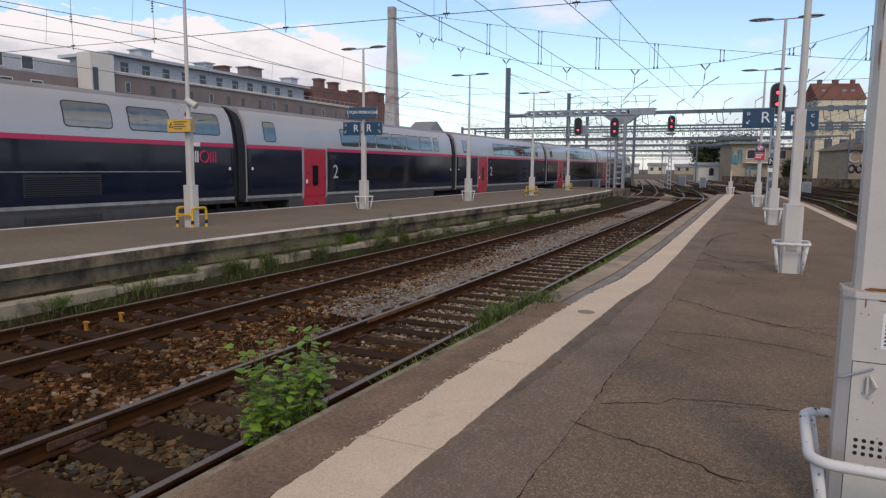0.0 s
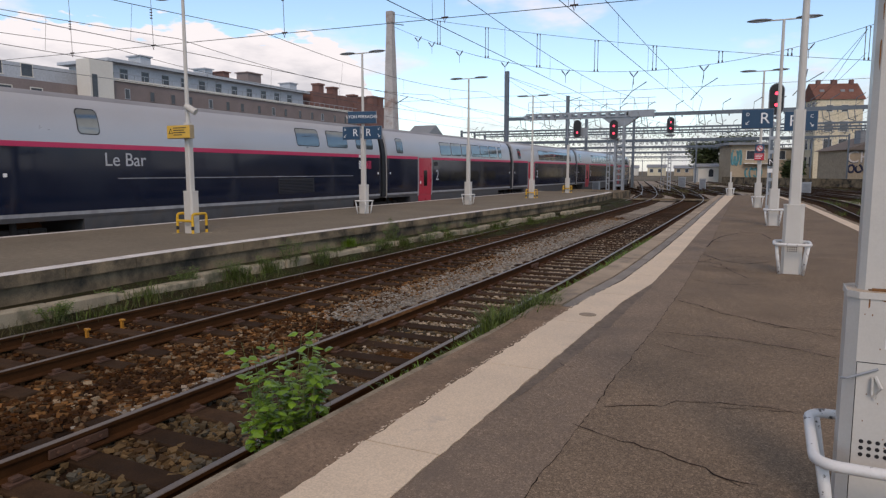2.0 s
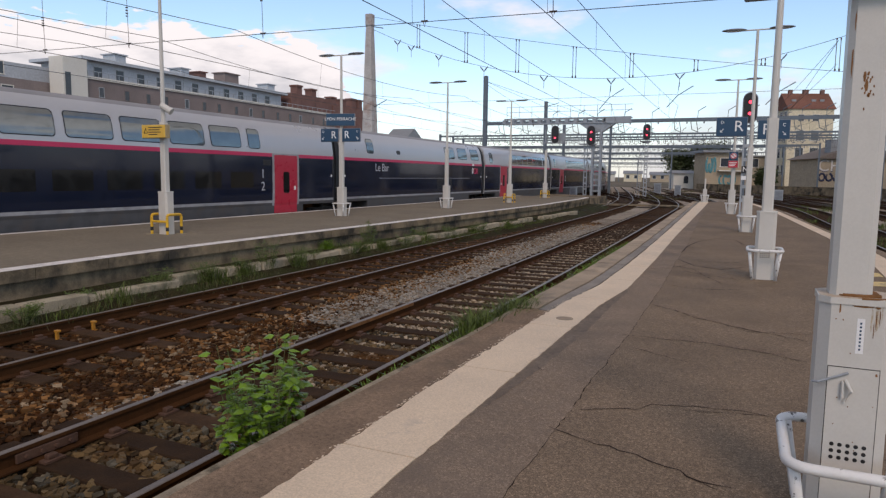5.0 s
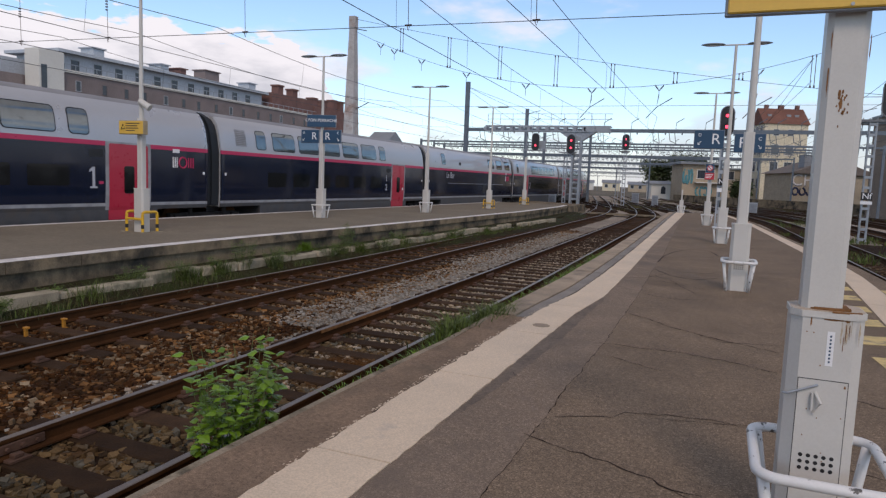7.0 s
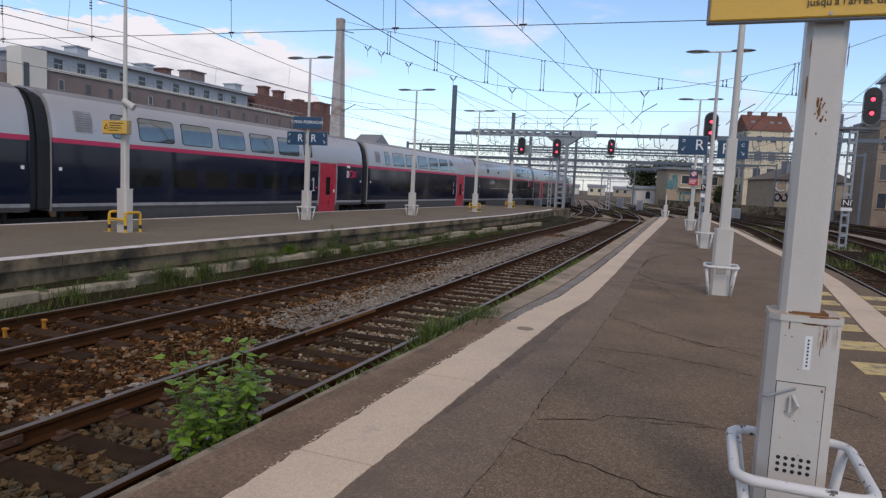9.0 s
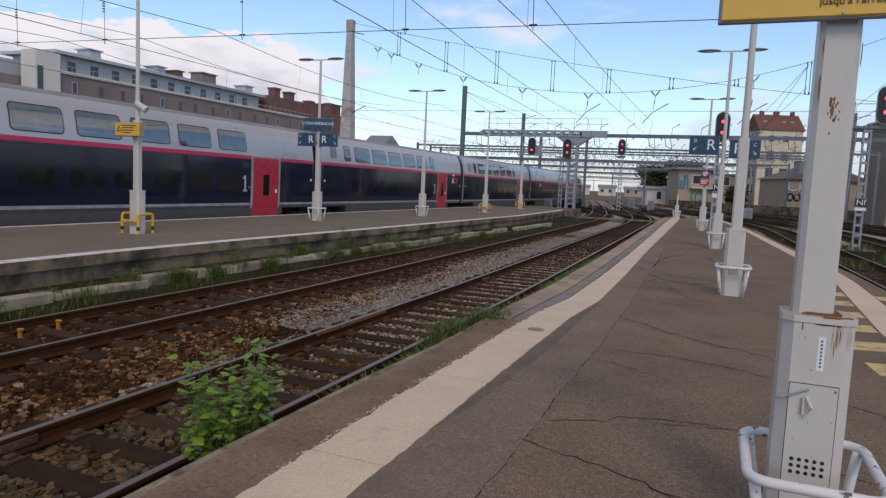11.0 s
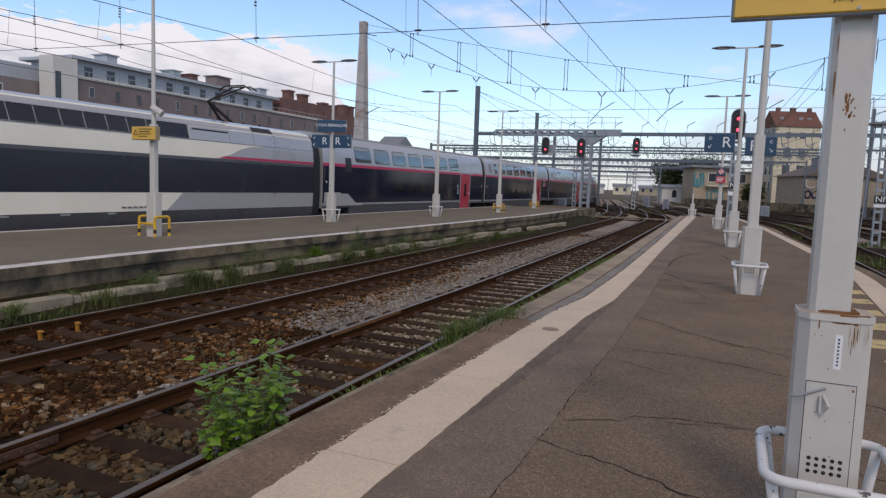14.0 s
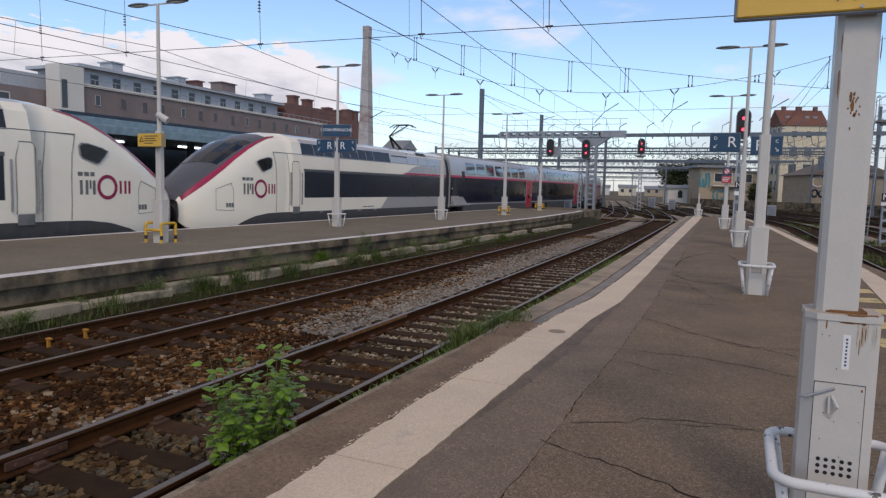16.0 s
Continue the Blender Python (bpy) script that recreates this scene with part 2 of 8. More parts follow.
M_WHITE = mat("white_post_paint", (0.555, 0.54, 0.505), 0.42, dark=0.94, light=1.03, scale=3, fine=90, bump=0.05, fine_amt=0.06,
              stain=(0.42, 0.38, 0.33), stain_lo=0.66, stain_hi=0.80, stain_scale=2.6)
M_CRACK = mat("crack_dirt", (0.032, 0.021, 0.017), 1.0, fine_amt=0.3)
M_GUARD = mat("chipped_white_paint", (0.68, 0.68, 0.67), 0.45, dark=0.94, light=1.03, scale=3, fine=90, bump=0.05, fine_amt=0.06,
              stain=(0.09, 0.085, 0.08), stain_lo=0.60, stain_hi=0.63, stain_scale=13)
M_RUST = mat("rust_crust", (0.215, 0.105, 0.045), 0.9, dark=0.6, light=1.3, scale=9, fine=90, bump=0.5)
M_RUSTLID = mat("rusty_lid_paint", (0.46, 0.37, 0.28), 0.6, dark=0.85, light=1.1, scale=8, fine=80, bump=0.1, stain=(0.22, 0.11, 0.05), stain_lo=0.52, stain_hi=0.66, stain_scale=9)
M_RUSTRUN = mat("rust_run_stain", (0.43, 0.35, 0.25), 0.6, dark=0.8, light=1.15, scale=14, fine=80, bump=0.05, stain=(0.52, 0.50, 0.46), stain_lo=0.5, stain_hi=0.66, stain_scale=22)
M_LAMPGREY = mat("lamp_grey", (0.16, 0.17, 0.18), 0.5, fine_amt=0.1)
M_DIFF = mat("lamp_diffuser", (0.62, 0.64, 0.66), 0.35, bump=0, fine_amt=0.05)
M_YEL = mat("yellow_guard_paint", (0.72, 0.42, 0.03), 0.45, fine_amt=0.15, stain=(0.2, 0.12, 0.05), stain_lo=0.66, stain_hi=0.8, stain_scale=6)
M_CLAMP = mat("orange_clamp_paint", (0.46, 0.20, 0.02), 0.55, fine_amt=0.3, stain=(0.12, 0.06, 0.03), stain_lo=0.55, stain_hi=0.7, stain_scale=20)
M_BLACK = mat("black_paint", (0.018, 0.018, 0.02), 0.5, fine_amt=0.2)
M_SIGNBLUE = mat("sign_blue", (0.012, 0.055, 0.115), 0.4, fine_amt=0.06, bump=0, dark=0.95, light=1.05)
M_SIGNYEL = mat("sign_yellow", (0.70, 0.43, 0.07), 0.4, fine_amt=0.06, bump=0, dark=0.93, light=1.05)
M_SIGNSIDE = mat("sign_beige_side", (0.36, 0.28, 0.16), 0.5, fine_amt=0.1, bump=0)
M_SIGNWHITE = mat("sign_white", (0.78, 0.79, 0.80), 0.45, fine_amt=0.05, bump=0, dark=0.95, light=1.03)
M_SIGNRED = mat("sign_red", (0.55, 0.03, 0.05), 0.45, fine_amt=0.05, bump=0)
M_SIGNBACK = mat("sign_grey_frame", (0.22, 0.24, 0.27), 0.45, 0.3, fine_amt=0.08, bump=0)
M_STEEL = mat("galvanised_steel", (0.36, 0.39, 0.42), 0.5, 0.35, dark=0.85, light=1.1, scale=2, fine=40, bump=0.05, fine_amt=0.15)
M_SIGSTEEL = mat("gantry_grey_steel", (0.30, 0.335, 0.37), 0.55, 0.25, dark=0.85, light=1.1, scale=2, fine=40, bump=0.05, fine_amt=0.15)
M_GANTRY = mat("blue_grey_gantry", (0.125, 0.16, 0.195), 0.6, 0.1, dark=0.85, light=1.1, fine_amt=0.15)
M_WIRE = mat("overhead_wire", (0.06, 0.075, 0.08), 0.6, 0.4, bump=0, fine_amt=0.05)
M_INSUL = mat("insulator_brown", (0.09, 0.06, 0.05), 0.3, bump=0)
M_CONCMAST = mat("concrete_mast", (0.46, 0.44, 0.43), 0.85, dark=0.75, light=1.15, scale=0.5, fine=12, bump=0.2, depth=0.02,
                 stain=(0.28, 0.17, 0.13), stain_lo=0.5, stain_hi=0.66, stain_scale=0.35)
M_REDGLOW = glow("red_signal_light", (1.0, 0.06, 0.11), 2.3)


# ---- mesh helpers ----
def mesh_of(name, bm, material, smooth=False):
    me = bpy.data.meshes.new(name)
    bm.to_mesh(me)
    bm.free()
    for m in (material if isinstance(material, (list, tuple)) else [material]):
        me.materials.append(m)
    if smooth:
        me.shade_smooth()
    return me


def part(name, bm, material, parent=None, label="", smooth=False):
    ob = new(name, mesh_of(name, bm, material, smooth))
    ob.parent = parent
    if label:
        ob["label"] = label
    return ob


def thing(name, label, category, group="", kind="", m=None):
    ob = new(name)
    ob.empty_display_size = 0.2
    tagged(ob, label, category, group, kind)
    if m is not None:
        ob.matrix_basis = m
    return ob


def box(bm, x0, x1, y0, y1, z0, z1, bevel=0.0, mi=0):
    vs = [bm.verts.new((x, y, z)) for z in (z0, z1) for y in (y0, y1) for x in (x0, x1)]
    fs = [bm.faces.new([vs[i] for i in q]) for q in ((0, 2, 3, 1), (4, 5, 7, 6), (0, 1, 5, 4), (2, 6, 7, 3), (0, 4, 6, 2), (1, 3, 7, 5))]
    for f in fs:
        f.material_index = mi
    if bevel:
        es = {e for f in fs for e in f.edges}
        bmesh.ops.bevel(bm, geom=list(es), offset=bevel, segments=1, affect="EDGES")
    return bm


def tube(bm, pts, r, seg=8, cap=True, mi=0, r1=None):
    pts = [Vector(p) for p in pts]
    rings = []
    for i, p in enumerate(pts):
        a = pts[max(i - 1, 0)]
        b = pts[min(i + 1, len(pts) - 1)]
        d = (b - a).normalized()
        ref = Vector((0, 0, 1)) if abs(d.z) < 0.95 else Vector((1, 0, 0))
        u = d.cross(ref).normalized()
        v = d.cross(u)
        rr = r if r1 is None else r + (r1 - r) * i / (len(pts) - 1)
        rings.append([bm.verts.new(p + (u * math.cos(k * math.tau / seg) + v * math.sin(k * math.tau / seg)) * rr) for k in range(seg)])
    for A, B in zip(rings, rings[1:]):
        for k in range(seg):
            bm.faces.new((A[k], A[(k + 1) % seg], B[(k + 1) % seg], B[k])).material_index = mi
    if cap:
        bm.faces.new(rings[0][::-1]).material_index = mi
        bm.faces.new(rings[-1]).material_index = mi
    return bm


def prism(bm, outline, z0, z1, mi=0):
    """A flat outline (x, y) raised from z0 to z1."""
    a = [bm.verts.new((x, y, z0)) for x, y in outline]
    b = [bm.verts.new((x, y, z1)) for x, y in outline]
    n = len(a)
    area = sum(outline[i][0] * outline[(i + 1) % n][1] - outline[(i + 1) % n][0] * outline[i][1] for i in range(n))
    if area < 0:
        a, b = a[::-1], b[::-1]
    bm.faces.new(a[::-1]).material_index = mi
    bm.faces.new(b).material_index = mi
    for i in range(n):
        bm.faces.new((a[i], a[(i + 1) % n], b[(i + 1) % n], b[i])).material_index = mi
    return bm


def strip(bm, left, right, z, thick=0.0, mi=0):
    """A band between two lines of (x, y), lying at z."""
    zs = z if callable(z) else (lambda y: z)
    L = [bm.verts.new((x, y, zs(y))) for x, y in left]
    R = [bm.verts.new((x, y, zs(y))) for x, y in right]
    for i in range(len(L) - 1):
        bm.faces.new((L[i], R[i], R[i + 1], L[i + 1])).material_index = mi
    return bm


def along(line, y):
    """x of a line of (x, y) at y."""
    for (xa, ya), (xb, yb) in zip(line, line[1:]):
        if y <= yb:
            return xa + (xb - xa) * (y - ya) / (yb - ya)
    (xa, ya), (xb, yb) = line[-2:]
    return xa + (xb - xa) * (y - ya) / (yb - ya)


def steps(a, b, n):
    return [a + (b - a) * i / n for i in range(n + 1)]


def letters(name, text, size, material, m, parent=None, label="", depth=0.004):
    c = bpy.data.curves.new(name, "FONT")
    c.body, c.size, c.align_x, c.align_y, c.extrude = text, size, "CENTER", "CENTER", depth
    tmp = new(name + "_tmp", c)
    bpy.context.view_layer.update()
    me = bpy.data.meshes.new_from_object(tmp.evaluated_get(bpy.context.evaluated_depsgraph_get()))
    bpy.data.objects.remove(tmp)
    me.materials.clear()
    me.materials.append(material)
    ob = new(name, me)
    ob.parent = parent
    ob.matrix_basis = m
    if label:
        ob["label"] = label
    return ob


# ---- the ground and the platforms ----
RAIL = -0.57          # height of the rail heads below the platforms
BED = -0.80           # ballast
bm = bmesh.new()
bmesh.ops.create_grid(bm, x_segments=2, y_segments=2, size=2500, matrix=Matrix.Translation((0, 1500, BED - 0.12)))
tagged(part("ground", bm, M_GROUND), "brown gravel and weeds of the station yard", "ground", kind="structure")

EDGE_L = [(-2.68, -8), (-2.68, 3.0), (-2.67, 4.4), (-2.58, 6.6), (-2.60, 9.0), (-2.57, 12.0), (-2.65, 17.0), (-2.82, 23.8), (-3.11, 34.6), (-3.45, 51)]
BAND_O = [(-2.18, -8), (-2.18, 5.0), (-2.15, 7.8), (-2.10, 9.0), (-1.99, 10.3), (-2.0, 13.0), (-2.07, 16.6), (-2.17, 21.1), (-2.71, 39.7), (-3.0, 51)]
BAND_I = [(-1.69, -8), (-1.68, 5.1), (-1.66, 8.6), (-1.55, 10.2), (-1.61, 13.9), (-1.78, 20.3), (-2.16, 40.0), (-2.4, 51)]
SEAM = [(-1.10, -8), (-1.07, 4.2), (-1.08, 9), (-1.3, 17.9), (-1.65, 28), (-1.85, 34)]
EDGE_R = [(3.15, -8), (3.15, 13), (3.0, 18), (2.72, 22), (2.3, 28), (1.72, 38.7), (0.4, 51)]
YS = sorted({-8.0, 51.0} | {float(y) for y in range(-6, 51, 2)} | {p[1] for l in (EDGE_L, BAND_O, BAND_I, SEAM, EDGE_R) for p in l if p[1] <= 51})


def line(l, d=0.0, lo=-8, hi=51):
    return [(along(l, y) + d, y) for y in YS if lo <= y <= hi]


platform = thing("platform_near", "asphalt station platform with a cream safety band", "platform", kind="structure")
rj = random.Random(31)
YJ = [-8 + 0.06 * i for i in range(400)] + [16 + 0.5 * i for i in range(71)]
joint, drift = [], 0.0
for v in YJ:
    drift = 0.8 * drift + rj.uniform(-0.009, 0.009)
    joint.append((along(SEAM, v) + drift, v))
bm = bmesh.new()
strip(bm, [(along(BAND_I, v), v) for v in YJ], joint, 0.0)
part("asphalt_strip", bm, M_ASPHALT2, platform, "greyer relaid asphalt strip")
bm = bmesh.new()
strip(bm, [(x + rj.choice((0.001, 0.003, 0.005, 0.009)), v) for x, v in joint], [(along(EDGE_R, v), v) for v in YJ], 0.0)
part("asphalt_surface", bm, M_ASPHALT, platform)
bm = bmesh.new()
strip(bm, line(EDGE_L, 0.065, -8, 8.1), line(BAND_O, 0, -8, 8.1), 0.0)
part("edge_asphalt", bm, M_EDGE, platform, "dark worn asphalt along the edge")
# joint below the seam, and the body of the platform
bm = bmesh.new()
strip(bm, line(EDGE_L, 0.02), line(EDGE_R, -0.02), -0.05)
part("core", bm, M_CRACK, platform)
bm = bmesh.new()
for l, s in ((line(EDGE_L, 0.0), 1), (line(EDGE_R, 0.0), -1)):
    top = [bm.verts.new((x, y, -0.02 if s > 0 else 0.0)) for x, y in l]
    bot = [bm.verts.new((x - 0.03 * s, y, BED - 0.1)) for x, y in l]
    for i in range(len(l) - 1):
        bm.faces.new((top[i], top[i + 1], bot[i + 1], bot[i]) if s < 0 else (top[i], bot[i], bot[i + 1], top[i + 1]))
box(bm, along(EDGE_L, 51), along(EDGE_R, 51), 50.98, 51.05, BED, 0.0)
part("side_wall", bm, M_WALL, platform)
# ramp at the far end
bm = bmesh.new()
prism(bm, [(-3.15, 51.05), (0.4, 51.05), (-0.4, 58), (-3.3, 58)], BED - 0.05, -0.45)
part("end_ramp", bm, M_EDGE, platform)

# the cream band in its separate lengths
y = -8.0
i = 0
random.seed(4)
while y < 50.5:
    y2 = min(y + (1.9 if y < 14 else 4.0), 51)
    fine_step = 0.09 if y < 14 else 1.0
    ys = steps(y + 0.006, y2 - 0.006, int((y2 - y) / fine_step))
    L = [(along(BAND_O, v) + random.choice((0, 0, 0.003, 0.008, 0.018)) + random.uniform(-0.006, 0.003), v) for v in ys]
    Rr = [(along(BAND_I, v) + random.uniform(-0.008, 0.008), v) for v in ys]
    bm = bmesh.new()
    prism(bm, L + Rr[::-1], -0.02, 0.005)
    part("band_slab", bm, M_BAND, platform, "worn cream painted slab" if i == 0 else "")
    y = y2
    i += 1
# edge stones beyond the asphalted part, and the thin nosing before it
y = 8.1
while y < 50.5:
    y2 = min(y + 1.25, 51)
    bm = bmesh.new()
    mid = lambda v, k: along(EDGE_L, v) + (along(BAND_O, v) - along(EDGE_L, v)) * k
    gap = 0.008
    dz = random.uniform(-0.008, 0.004)
    if along(BAND_O, y) - along(EDGE_L, y) > 0.06:
        prism(bm, [(mid(y, 0), y + gap), (mid(y, 0.6), y + gap), (mid(y2, 0.6), y2 - gap), (mid(y2, 0), y2 - gap)], -0.14, dz)
        part("edge_stone", bm, M_SLAB, platform)
        bm = bmesh.new()
        prism(bm, [(mid(y, 0.64), y + gap), (mid(y, 0.93), y + gap), (mid(y2, 0.93), y2 - gap), (mid(y2, 0.64), y2 - gap)], -0.14, dz * 0.6 - 0.012)
        part("cable_cover", bm, M_SLABGREY, platform, "grey cable trench cover" if y < 8.2 else "")
    y = y2
y = -8.0
while y < 8.0:
    y2 = min(y + 1.6, 8.1)
    bm = bmesh.new()
    prism(bm, [(along(EDGE_L, y), y + 0.006), (along(EDGE_L, y) + 0.06, y + 0.006), (along(EDGE_L, y2) + 0.06, y2 - 0.006), (along(EDGE_L, y2), y2 - 0.006)], -0.12, -0.004)
    part("edge_nosing", bm, M_NOSING, platform, "pale worn stone nosing" if y < -7.9 else "")
    y = y2
# pale slabs and worn yellow blocks along the other edge
RB_I = [(2.05, -8), (2.05, 10), (2.25, 14), (2.4, 17), (2.15, 22), (1.2, 38.7), (0.0, 51)]
RB_O = [(2.52, -8), (2.52, 10), (2.68, 14), (2.78, 17), (2.5, 22), (1.5, 38.7), (0.25, 51)]
y = -8.0
while y < 50.5:
    y2 = min(y + 2.0, 51)
    bm = bmesh.new()
    prism(bm, [(along(RB_I, y), y + 0.006), (along(RB_O, y), y + 0.006), (along(RB_O, y2), y2 - 0.006), (along(RB_I, y2), y2 - 0.006)], -0.02, 0.005)
    part("band_slab", bm, M_BAND, platform)
    y = y2
random.seed(9)
for k in range(9):
    y = 4.0 + 1.18 * k
    for xa, xb in ((along(RB_I, y) - 0.5, along(RB_I, y) - 0.02), (along(RB_O, y) + 0.02, along(RB_O, y) + 0.46)):
        bm = bmesh.new()
        j = lambda: random.uniform(-0.025, 0.025)
        prism(bm, [(xa + j(), y + j()), (xb, y + 0.12 + j()), (xb, y + 0.6 + j()), (xa + j(), y + 0.5 + j())], -0.01, 0.004)
        part("yellow_block", bm, M_YELLOWPAINT, platform, "worn yellow paint block" if k == 0 else "")

# cracks in the asphalt: thin dark grooves
def crack(pts, w, seed):
    rnd = random.Random(seed)
    fine = []
    for (xa, ya), (xb, yb) in zip(pts, pts[1:]):
        n = max(2, int(math.hypot(xb - xa, yb - ya) / 0.07))
        for i in range(n):
            k = i / n
            fine.append((xa + (xb - xa) * k + rnd.uniform(-0.015, 0.015), ya + (yb - ya) * k + rnd.uniform(-0.022, 0.022)))
    fine.append(pts[-1])
    b = bmesh.new()
    L, Rr = [], []
    for i, (x, y) in enumerate(fine):
        ww = w * rnd.uniform(0.2, 1.25) * (0.25 if i in (0, len(fine) - 1) else 1)
        (xa, ya), (xb, yb) = fine[max(i - 1, 0)], fine[min(i + 1, len(fine) - 1)]
        d = math.hypot(xb - xa, yb - ya) or 1.0
        nx, ny = -(yb - ya) / d * ww, (xb - xa) / d * ww
        L.append((x + nx * 0.6, y + ny))
        Rr.append((x - nx * 0.6, y - ny))
    strip(b, Rr, L, 0.0025)
    return part("crack", b, M_CRACK, platform)


crack([(-1.26, 15.7), (-1.25, 17.2), (-1.12, 18.6), (-0.7, 19.9), (-0.2, 19.6), (0.0, 18.3)], 0.03, 0)
crack([(-1.18, 14.3), (-0.82, 13.45), (-0.38, 13.15), (0.03, 13.7)], 0.022, 1)
crack([(-0.02, 20.6), (0.5, 22.5), (0.95, 21.4)], 0.025, 2)
crack([(-1.08, 9.06), (-0.75, 8.77), (-0.45, 8.38), (-0.19, 8.20), (0.17, 7.95), (0.65, 7.68)], 0.012, 3)
crack([(-1.11, 7.16), (-0.70, 7.13), (-0.32, 7.15), (0.16, 7.02), (0.57, 6.81)], 0.009, 4)
crack([(-0.94, 6.60), (-0.63, 6.44), (-0.31, 6.26)], 0.006, 5)
crack([(-1.03, 4.64), (-0.64, 4.84), (-0.55, 5.00), (-0.20, 5.10), (0.03, 5.14), (0.25, 5.07)], 0.007, 6)
crack([(-1.11, 4.25), (-0.91, 4.14), (-0.62, 4.05), (-0.45, 3.97), (-0.28, 3.92), (-0.15, 3.79), (-0.00, 3.80)], 0.009, 7)
crack([(-0.15, 3.79), (-0.07, 3.74)], 0.008, 8)
crack([(-0.95, 12.6), (-0.5, 12.2), (0.1, 11.9)], 0.012, 9)
crack([(-1.1, 13.2), (-0.8, 12.9), (-0.6, 12.2), (-0.3, 11.4)], 0.012, 10)
crack([(-0.8, 14.2), (-0.2, 14.3), (0.4, 15.4), (0.7, 16.5)], 0.014, 11)
crack([(-1.58, 12.6), (-1.2, 12.9), (-0.9, 13.8)], 0.014, 12)
crack([(-0.2, 8.2), (0.1, 7.9), (0.5, 8.0), (0.9, 8.1)], 0.006, 13)
crack([(-0.36, 4.95), (0.3, 5.15), (0.9, 5.0)], 0.005, 14)
crack([(0.9, 6.3), (1.3, 6.1), (1.6, 5.6)], 0.007, 15)
crack([(0.8, 4.6), (1.3, 4.4), (1.9, 4.5)], 0.007, 16)
crack([(-1.1, 10.9), (-0.6, 10.6), (0.0, 10.9)], 0.009, 17)
crack([(-1.2, 17.0), (-0.5, 17.8), (0.5, 18.0), (1.6, 17.6)], 0.014, 18)
crack([(-1.3, 20.5), (-0.3, 20.0), (0.8, 20.6)], 0.014, 19)
crack([(-2.1, 16.9), (-1.6, 17.0), (-1.2, 16.9)], 0.012, 20)
rf = random.Random(55)
bm = bmesh.new()
for _ in range(260):
    v = 3.0 + 6.0 * rf.random()
    x, r = along(BAND_O, v) - abs(rf.gauss(0, 0.022)), rf.uniform(0.003, 0.012)
    n = rf.randint(4, 6)
    bm.faces.new([bm.verts.new((x + r * rf.uniform(0.6, 1.2) * math.cos(q * math.tau / n), v + 1.6 * r * rf.uniform(0.6, 1.2) * math.sin(q * math.tau / n), 0.003)) for q in range(n)])
part("paint_flakes", bm, M_BAND, platform, "flaked cream paint")["kind"] = "stuff"
rp = random.Random(77)
bm = bmesh.new()
ys = steps(4.2, 10.2, 70)
strip(bm, [(along(BAND_I, v) + 0.012, v) for v in ys], [(along(BAND_I, v) + 0.02 + 0.15 * math.sin(math.pi * (v - 4.2) / 6.0) ** 0.7 + rp.uniform(-0.012, 0.012), v) for v in ys], 0.002)
part("tar_strip", bm, M_TAR, platform, "darker tarred strip beside the band")
crack([(-1.62, 5.6), (-1.53, 5.5), (-1.42, 5.55)], 0.005, 23)
bm = bmesh.new()
prism(bm, [(-1.86 + 0.10 * math.cos(a * math.tau / 12), 7.63 + 0.10 * math.sin(a * math.tau / 12)) for a in range(12)], 0.0, 0.009)
part("manhole_cover", bm, M_SLAB, platform, "small round metal cover")

# the far platform
FE_R = [(-10.75, -6), (-10.8, 6), (-11.0, 10), (-11.0, 14), (-10.85, 19), (-10.65, 29), (-10.5, 38), (-11.0, 50), (-11.4, 54)]
FE_L = [(-17.35, -6), (-17.35, 54)]
far_platform = thing("platform_far", "long asphalt island platform with white painted edges", "platform", kind="structure")
YF = sorted({-6.0, 54.0} | {float(v) for v in range(-4, 54, 2)} | {6.0, 10.0, 14.0, 19.0, 29.0})
fl = lambda l, d=0.0: [(along(l, v) + d, v) for v in YF]
bm = bmesh.new()
strip(bm, fl(FE_L, 0.3), fl(FE_R, -0.38), 0.0)
part("asphalt_surface", bm, M_FARASPHALT, far_platform)
bm = bmesh.new()
strip(bm, fl(FE_R, -0.38), fl(FE_R, -0.02), 0.003)
part("white_edge", bm, M_FARBAND, far_platform, "worn white edge paint")
bm = bmesh.new()
strip(bm, fl(FE_L), fl(FE_L, 0.3), 0.003)
part("white_edge", bm, M_FARBAND, far_platform)
for l, d in ((FE_L, -1), (FE_R, 1)):
    v = -6.0
    while v < 53.9:
        v2 = min(v + 1.5, 54)
        bm = bmesh.new()
        xa, xb = along(l, v), along(l, v2)
        prism(bm, [(xa - 0.3 * d, v + 0.006), (xa, v + 0.006), (xb, v2 - 0.006), (xb - 0.3 * d, v2 - 0.006)], -0.2, 0.0)
        part("coping_stone", bm, M_WALL, far_platform)
        v = v2
bm = bmesh.new()
for l, d in ((FE_L, 0.06), (FE_R, -0.09)):
    pts = fl(l, d)
    top = [bm.verts.new((x, v, -0.1)) for x, v in pts]
    bot = [bm.verts.new((x, v, BED - 0.1)) for x, v in pts]
    for i in range(len(pts) - 1):
        f = (top[i], bot[i], bot[i + 1], top[i + 1])
        bm.faces.new(f if d > 0 else f[::-1])
prism(bm, [(-17.35, 54), (-11.4, 54), (-11.9, 64), (-17.3, 66)], BED, -0.12)
part("side_wall", bm, M_WALL, far_platform)
